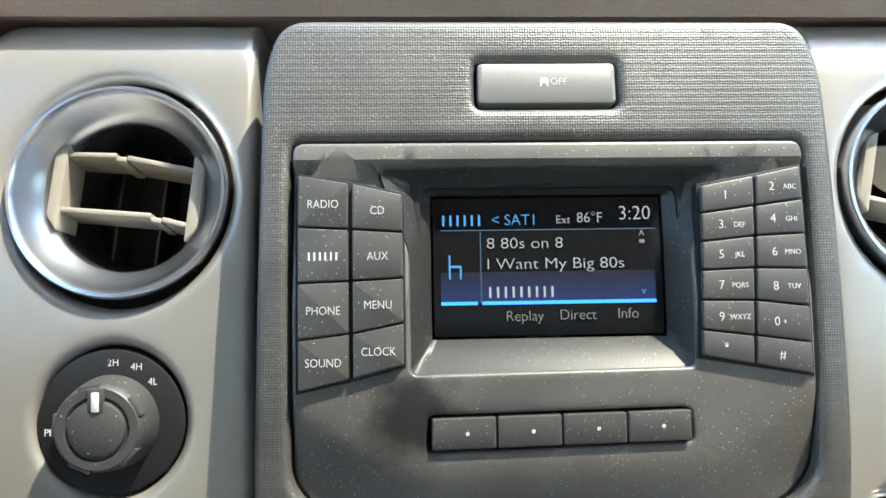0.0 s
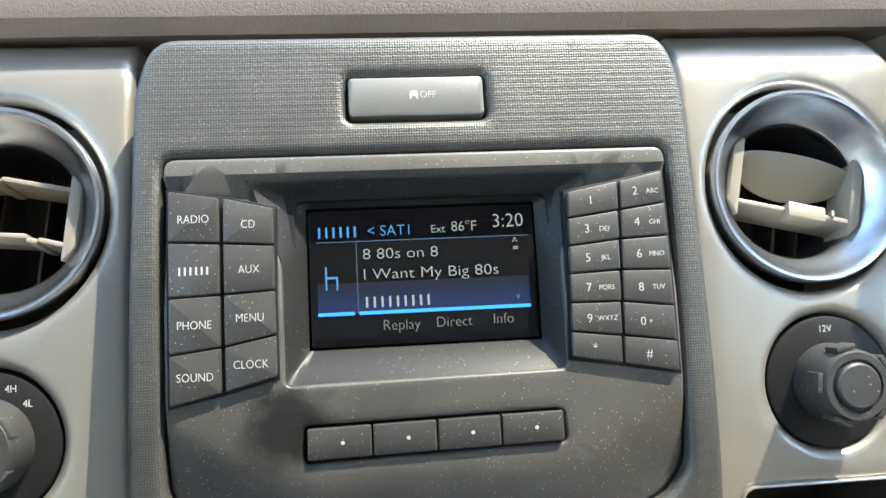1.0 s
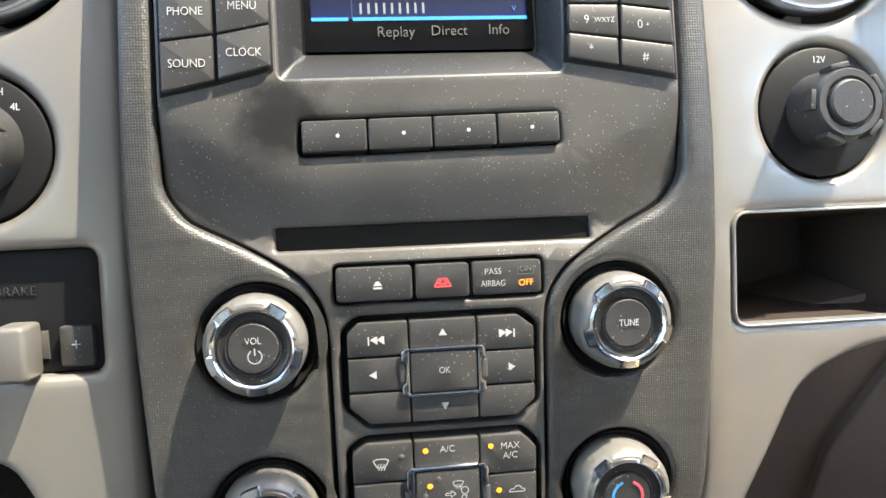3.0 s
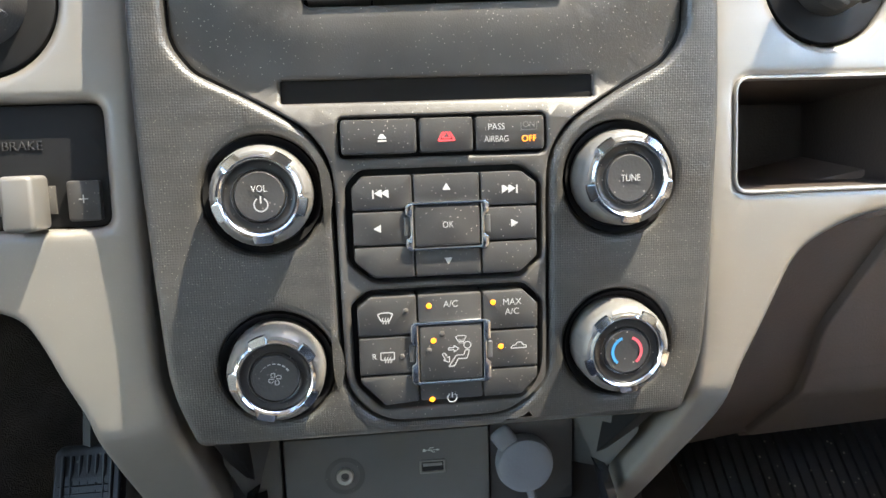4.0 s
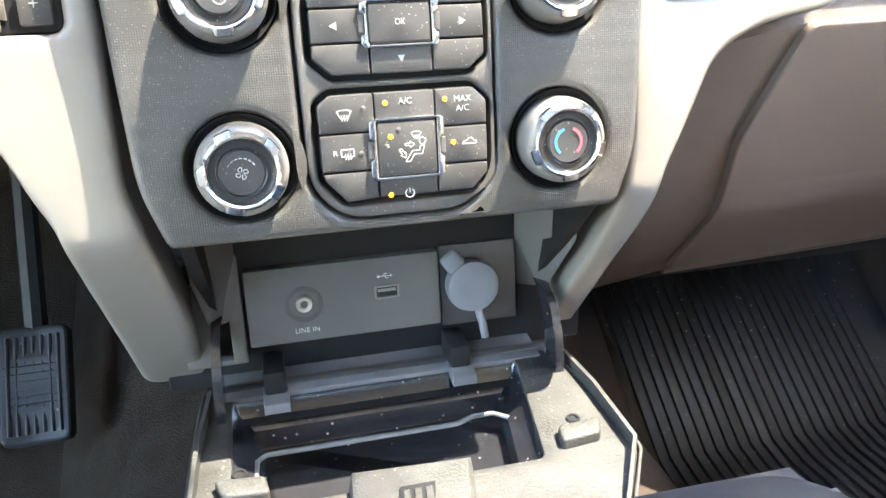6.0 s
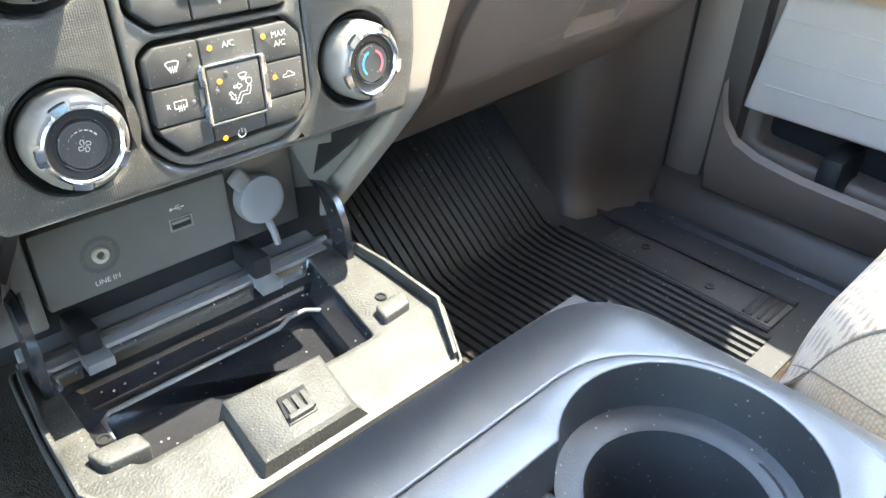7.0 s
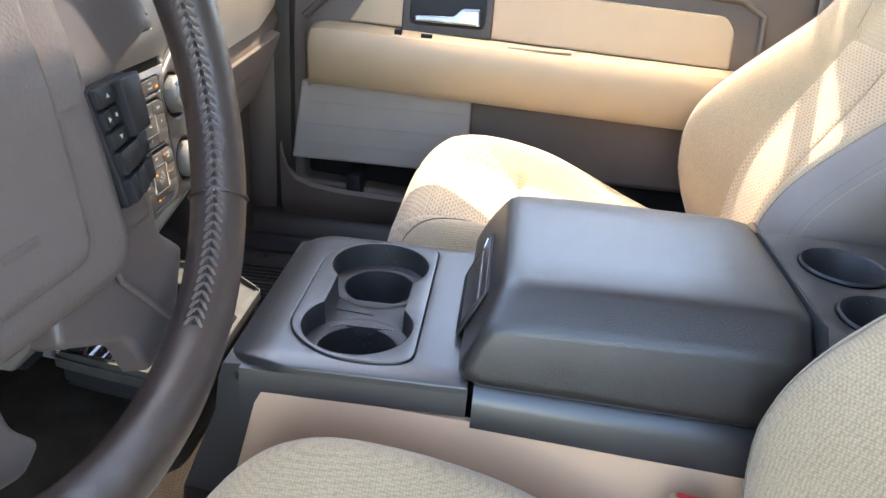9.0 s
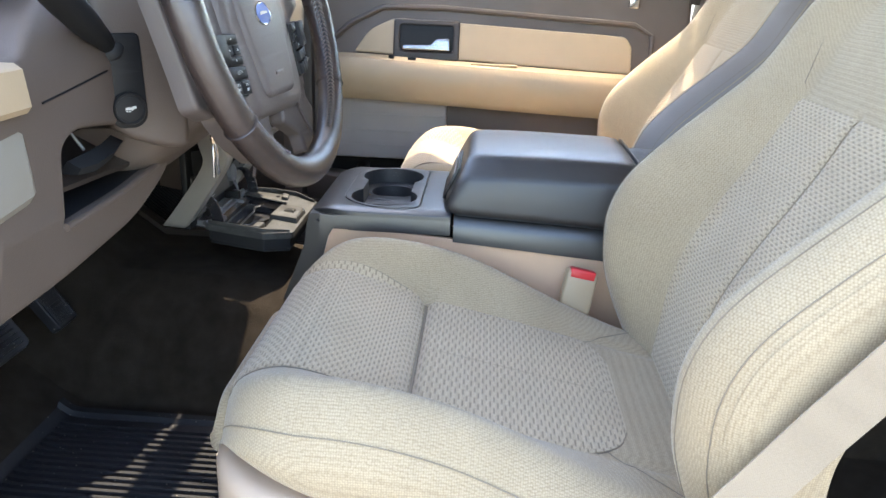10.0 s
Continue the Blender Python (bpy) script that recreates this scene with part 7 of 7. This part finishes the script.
fm = bf @ Matrix.Translation((0, 0, 0.0048))
bm = bmesh.new()
for poly in ([(-7, -1.2), (-6, 1.8), (-1.5, 2.4), (0.5, 1.6), (3, 3), (7, 3.6), (8, 0.5), (4, -0.4), (2, -2.6), (0.5, -1.2), (-4, -1.6)], [(-6.5, -3.6), (-3.5, -4.0), (-3.5, -2.4), (-6, -2.2)], [(-2.5, -4.0), (0, -4.2), (0, -2.6), (-2.5, -2.4)]):
    bm.faces.new([bm.verts.new(fm @ Vector((a * 0.00072, b * 0.00072, 0))) for a, b in poly])
part("symbol", bm, M_WHITE, pedal_button, flat=True)
side = thing("dash_end_panel", (-0.70, 0.21, 0.5), "tan and grey dash end trim by the driver doorway", "dash trim")
part("tan_pad", loft([[Vector((x, y, z)) for y, z in ((0.24, 0.596), (0.207, 0.598), (0.203, 0.603), (0.206, 0.630), (0.212, 0.634), (0.24, 0.634))] for x in (-0.80, -0.692, -0.686)]), M_BEIGE, side)
part("grey_pad", loft([[Vector((x, y + o, z + k)) for y, z in ((0.25, 0.526), (0.214, 0.529), (0.209, 0.536), (0.212, 0.582), (0.218, 0.590), (0.25, 0.593))] for x, o, k in ((-0.80, 0.0, -0.012), (-0.690, 0.0, 0.0), (-0.681, 0.004, 0.0), (-0.674, 0.012, 0.0))]), grained(mat("dark_taupe_plastic", (0.2, 0.18, 0.155), 0.5), (0.27, 0.24, 0.20), 600, 0.2, 0.0004, 0.06, 9), side)
cluster_hood = thing("instrument_cluster", (-0.42, 0.33, 0.70), "instrument cluster behind a brown hood", "instrument cluster")
part("hood", loft([[Vector((-0.42 + w * math.cos(t), y, 0.70 + h * math.sin(t))) for t in span(0, math.pi, 20)] + [Vector((-0.42 + (w - 0.014) * math.cos(t), y, 0.70 + (h - 0.012) * math.sin(t))) for t in span(math.pi, 0, 20)] for y, w, h in ((0.25, 0.195, 0.080), (0.36, 0.185, 0.075))]), M_PAD, cluster_hood)
part("dial_face", box(-0.60, -0.24, 0.345, 0.355, 0.60, 0.77, 0.002), M_BLACK, cluster_hood)
for x in (-0.535, -0.305):
    part("dial_bezel", tube([(x + 0.062 * math.cos(a), 0.300, 0.690 + 0.062 * math.sin(a)) for a in (2 * math.pi * k / 40 for k in range(40))], 0.005, 8, None, True), M_SILVER, cluster_hood)
    bars = bmesh.new()
    for k in range(11):
        a = math.radians(-40 + 26 * k)
        add(bars, moved(box(-0.0011, 0.0011, -0.0006, 0.0006, 0.044, 0.053, 0), Matrix.Translation((x, 0.342, 0.690)) @ Matrix.Rotation(a, 4, "Y")))
    part("dial_marks", bars, M_WHITE, cluster_hood)
part("cluster_lens", box(-0.61, -0.23, 0.318, 0.321, 0.615, 0.775, 0.001), M_SCREEN, cluster_hood)
# pedals
for x, y, z, w, h, name in ((-0.405, 0.49, 0.235, 0.050, 0.030, "brake_pedal"), (-0.251, 0.498, 0.233, 0.0255, 0.046, "accelerator_pedal")):
    upright = h > w
    p = thing(name, (x, 0.50, 0.15), "black ribbed rubber foot pedal on a steel arm", "pedal")
    pf = Matrix.Translation((x, y, z)) @ Matrix.Rotation(radians(-35), 4, "X")
    part("pad", moved(sheet(rpoly(rect(-w, w, -h, h), min(w, h) * 0.35), (), 0.008, -0.008, 0.004, lambda u, v, d: Vector((u, -d - 6.0 * u * u, v)), 0.006, 3), pf), M_MAT, p)
    for i in range(7):
        k = -0.72 + 0.24 * i
        line = [(k * w, -0.82 * h), (k * w, 0.82 * h)] if upright else [(-0.82 * w, k * h), (0.82 * w, k * h)]
        part("pad_rib", moved(tube([(u, -0.0085 - 6.0 * u * u, v) for u, v in line], 0.0017, 6), pf), M_MAT, p)
    part("lever", tube([pf @ Vector((0, 0.008, 0)), (x, 0.58, 0.38), (x, 0.60, 0.55)], 0.009, 8), M_BLACK, p)

# ---- passenger door ----
door = thing("passenger_door", (0.80, -0.15, 0.11), "closed passenger door with beige armrest and insert", "car door")


def door_face(y, z, d=0.0):
    return Vector((0.800 + 0.03 * smooth(0.45, 0.66, z) - d, y, z))


def door_sheet(loop, holes=(), **kw):
    return sheet(loop, holes, place=door_face, **kw)


SKIN = rpoly([(0.352, 0.100), (0.352, 0.58), (0.25, 0.735), (-0.64, 0.745), (-0.655, 0.12), (-0.60, 0.09)], 0.02)
part("front_edge", loft([[Vector((x + k, y, z)) for x, y in ((0.802, 0.430), (0.780, 0.428), (0.769, 0.418), (0.765, 0.398), (0.767, 0.378), (0.776, 0.362), (0.802, 0.350))] for z, k in ((0.075, 0.012), (0.095, 0.002), (0.14, 0.0), (0.45, 0.0), (0.66, 0.022))]), M_DOORBROWN, door)
MAPPOCKET = rpoly([(0.312, 0.222), (0.312, 0.176), (0.10, 0.160), (-0.52, 0.150), (-0.52, 0.222)], 0.012)
part("door_skin", door_sheet(SKIN, [MAPPOCKET], top=0.0, bottom=-0.06, b=0.012, round_steps=3, hole_bottom=-0.05), M_DOORBROWN, door)
part("pocket_back", door_sheet(offset(MAPPOCKET, 0.004), top=-0.045, bottom=-0.055, b=0.001, rows=False), M_BLACK, door)
part("pocket_front", loft([[Vector((0.800 - d, y, z)) for d, z in ((0.0, 0.085), (0.034, 0.092), (0.054, 0.115), (0.064, 0.150), (0.066, 0.180 - 0.012 * k), (0.056, 0.186 - 0.012 * k), (0.046, 0.150), (0.0, 0.13))] for y, k in ((0.343, -7.0), (0.339, -5.0), (0.330, -2.8), (0.312, -1.1), (0.28, -0.1), (0.22, 0.6), (0.10, 1.0), (-0.50, 1.0), (-0.56, 0.5))]), M_DOORBROWN, door)
part("bottle_divider", box(0.760, 0.84, 0.185, 0.215, 0.14, 0.205, 0.008), M_BLACK, door)
SPEAKER = rpoly([(0.332, 0.226), (0.310, 0.388), (-0.026, 0.392), (-0.030, 0.226)], 0.006)
part("lower_panel", door_sheet(SPEAKER, top=0.022, bottom=0.0, b=0.004, round_steps=3), M_GREY, door, "light grey fluted lower panel")
for z in (0.262, 0.300, 0.345):
    part("flute", tube([door_face(y, z + 0.006 * (0.3 - y), 0.0224) for y in span(-0.02, 0.31, 6)], 0.0012, 6), M_GREY, door)
INSERT_D = rpoly([(0.222, 0.505), (0.185, 0.560), (0.120, 0.592), (-0.48, 0.570), (-0.497, 0.545), (-0.499, 0.478)], [0.006, 0.02, 0.02, 0.012, 0.008, 0.006])
HANDLE = rpoly(rect(-0.052, 0.120, 0.492, 0.590), 0.006)
part("insert", door_sheet(INSERT_D, top=0.0085, bottom=-0.002, b=0.003, round_steps=3), M_BEIGE, door, "beige door insert")
ARM_P = [(0.0, 0.500), (0.040, 0.502), (0.072, 0.496), (0.084, 0.480), (0.086, 0.450), (0.076, 0.405), (0.060, 0.390), (0.0, 0.392)]
armrings = []
for y, k, dz in ((0.292, 0.72, -0.012), (0.284, 0.88, -0.004), (0.265, 0.97, 0.0), (0.20, 1.0, 0.0), (-0.30, 1.0, -0.018), (-0.56, 0.96, -0.026), (-0.60, 0.8, -0.026)):
    armrings.append([Vector((0.806 - d * k, y, z + dz)) for d, z in ARM_P])
part("armrest", loft(armrings), M_BEIGE, door, "beige padded door armrest")
part("pull_cup", box(0.748, 0.768, -0.205, -0.085, 0.486, 0.4925, 0.004), M_BEIGE, door)
part("window_switch", box(0.746, 0.757, 0.112, 0.126, 0.494, 0.5045, 0.002), M_BLACK, door)
part("lock_switch", box(0.744, 0.751, 0.055, 0.076, 0.494, 0.5012, 0.001), M_BLACK, door)
part("handle_bezel", door_sheet(HANDLE, [rpoly(rect(-0.036, 0.104, 0.512, 0.578), 0.010)], top=0.014, bottom=0.0, b=0.003, round_steps=3), M_DARKBROWN, door)
part("handle_well", door_sheet(rpoly(rect(-0.038, 0.106, 0.510, 0.580), 0.010), top=0.0092, bottom=0.0, b=0.001), M_BLACK, door)
part("handle", door_sheet(rpoly([(0.096, 0.515), (0.096, 0.528), (0.022, 0.531), (0.008, 0.546), (-0.028, 0.548), (-0.030, 0.515)], 0.004), top=0.024, bottom=0.010, b=0.005, round_steps=4), mat("handle_chrome", (0.30, 0.30, 0.30), 0.2, 1.0), door, "chrome inner door handle")
part("upper_trim", tube([door_face(y, z, 0.006) for y, z in ((0.31, 0.505), (0.235, 0.575), (0.15, 0.618), (0.0, 0.622), (-0.50, 0.600), (-0.545, 0.575), (-0.552, 0.46))], 0.007, 8), M_BROWN, door)
part("lock_pull", box(0.815, 0.829, -0.505, -0.480, 0.640, 0.668, 0.003), M_CHROME, door)
part("window_frame", tube([(0.825, 0.32, 0.72), (0.745, 0.10, 1.00), (0.690, -0.06, ROOF - 0.02), (0.690, -0.60, ROOF - 0.02), (0.83, -0.65, 0.66)], 0.018, 8), M_DARKBROWN, door)
glass = mat("window_glass", (1, 1, 1), 0.0)
base(glass).inputs["Transmission Weight"].default_value = 1.0
pane = part("window_pane", loft([[Vector((x, y, z)) for x, y, z in ((0.834 + o, 0.30, 0.70), (0.755 + o, 0.09, 1.0), (0.700 + o, -0.07, ROOF - 0.03), (0.700 + o, -0.60, ROOF - 0.03), (0.838 + o, -0.645, 0.66))] for o in (0.0, 0.003)]), glass, door)
pane.visible_shadow = False
# belt webbing by the pillar
belt = thing("seat_belt", (0.76, -0.715, 0.3), "beige seat belt webbing hanging by the passenger pillar", "seat belt")
part("webbing", loft([[Vector((x, y - 0.024, z)), Vector((x + 0.002, y - 0.024, z)), Vector((x + 0.002, y + 0.024, z)), Vector((x, y + 0.024, z))] for x, y, z in ((0.745, -0.71, 0.25), (0.765, -0.715, 0.60), (0.735, -0.74, 1.0))]), M_STRAP, belt)
belt2 = thing("seat_belt", (-0.70, -0.5, 0.2), "beige seat belt webbing crossing beside the driver seat", "seat belt")
part("webbing", loft([[Vector((x, y, z)), Vector((x - 0.0015, y, z)), Vector((x - 0.0015, y - 0.040, z - 0.026)), Vector((x, y - 0.040, z - 0.026))] for x, y, z in ((-0.712, -0.255, 0.215), (-0.705, -0.332, 0.322), (-0.706, -0.380, 0.395), (-0.710, -0.429, 0.470), (-0.72, -0.56, 0.66), (-0.73, -0.66, 0.80))]), M_STRAP, belt2)
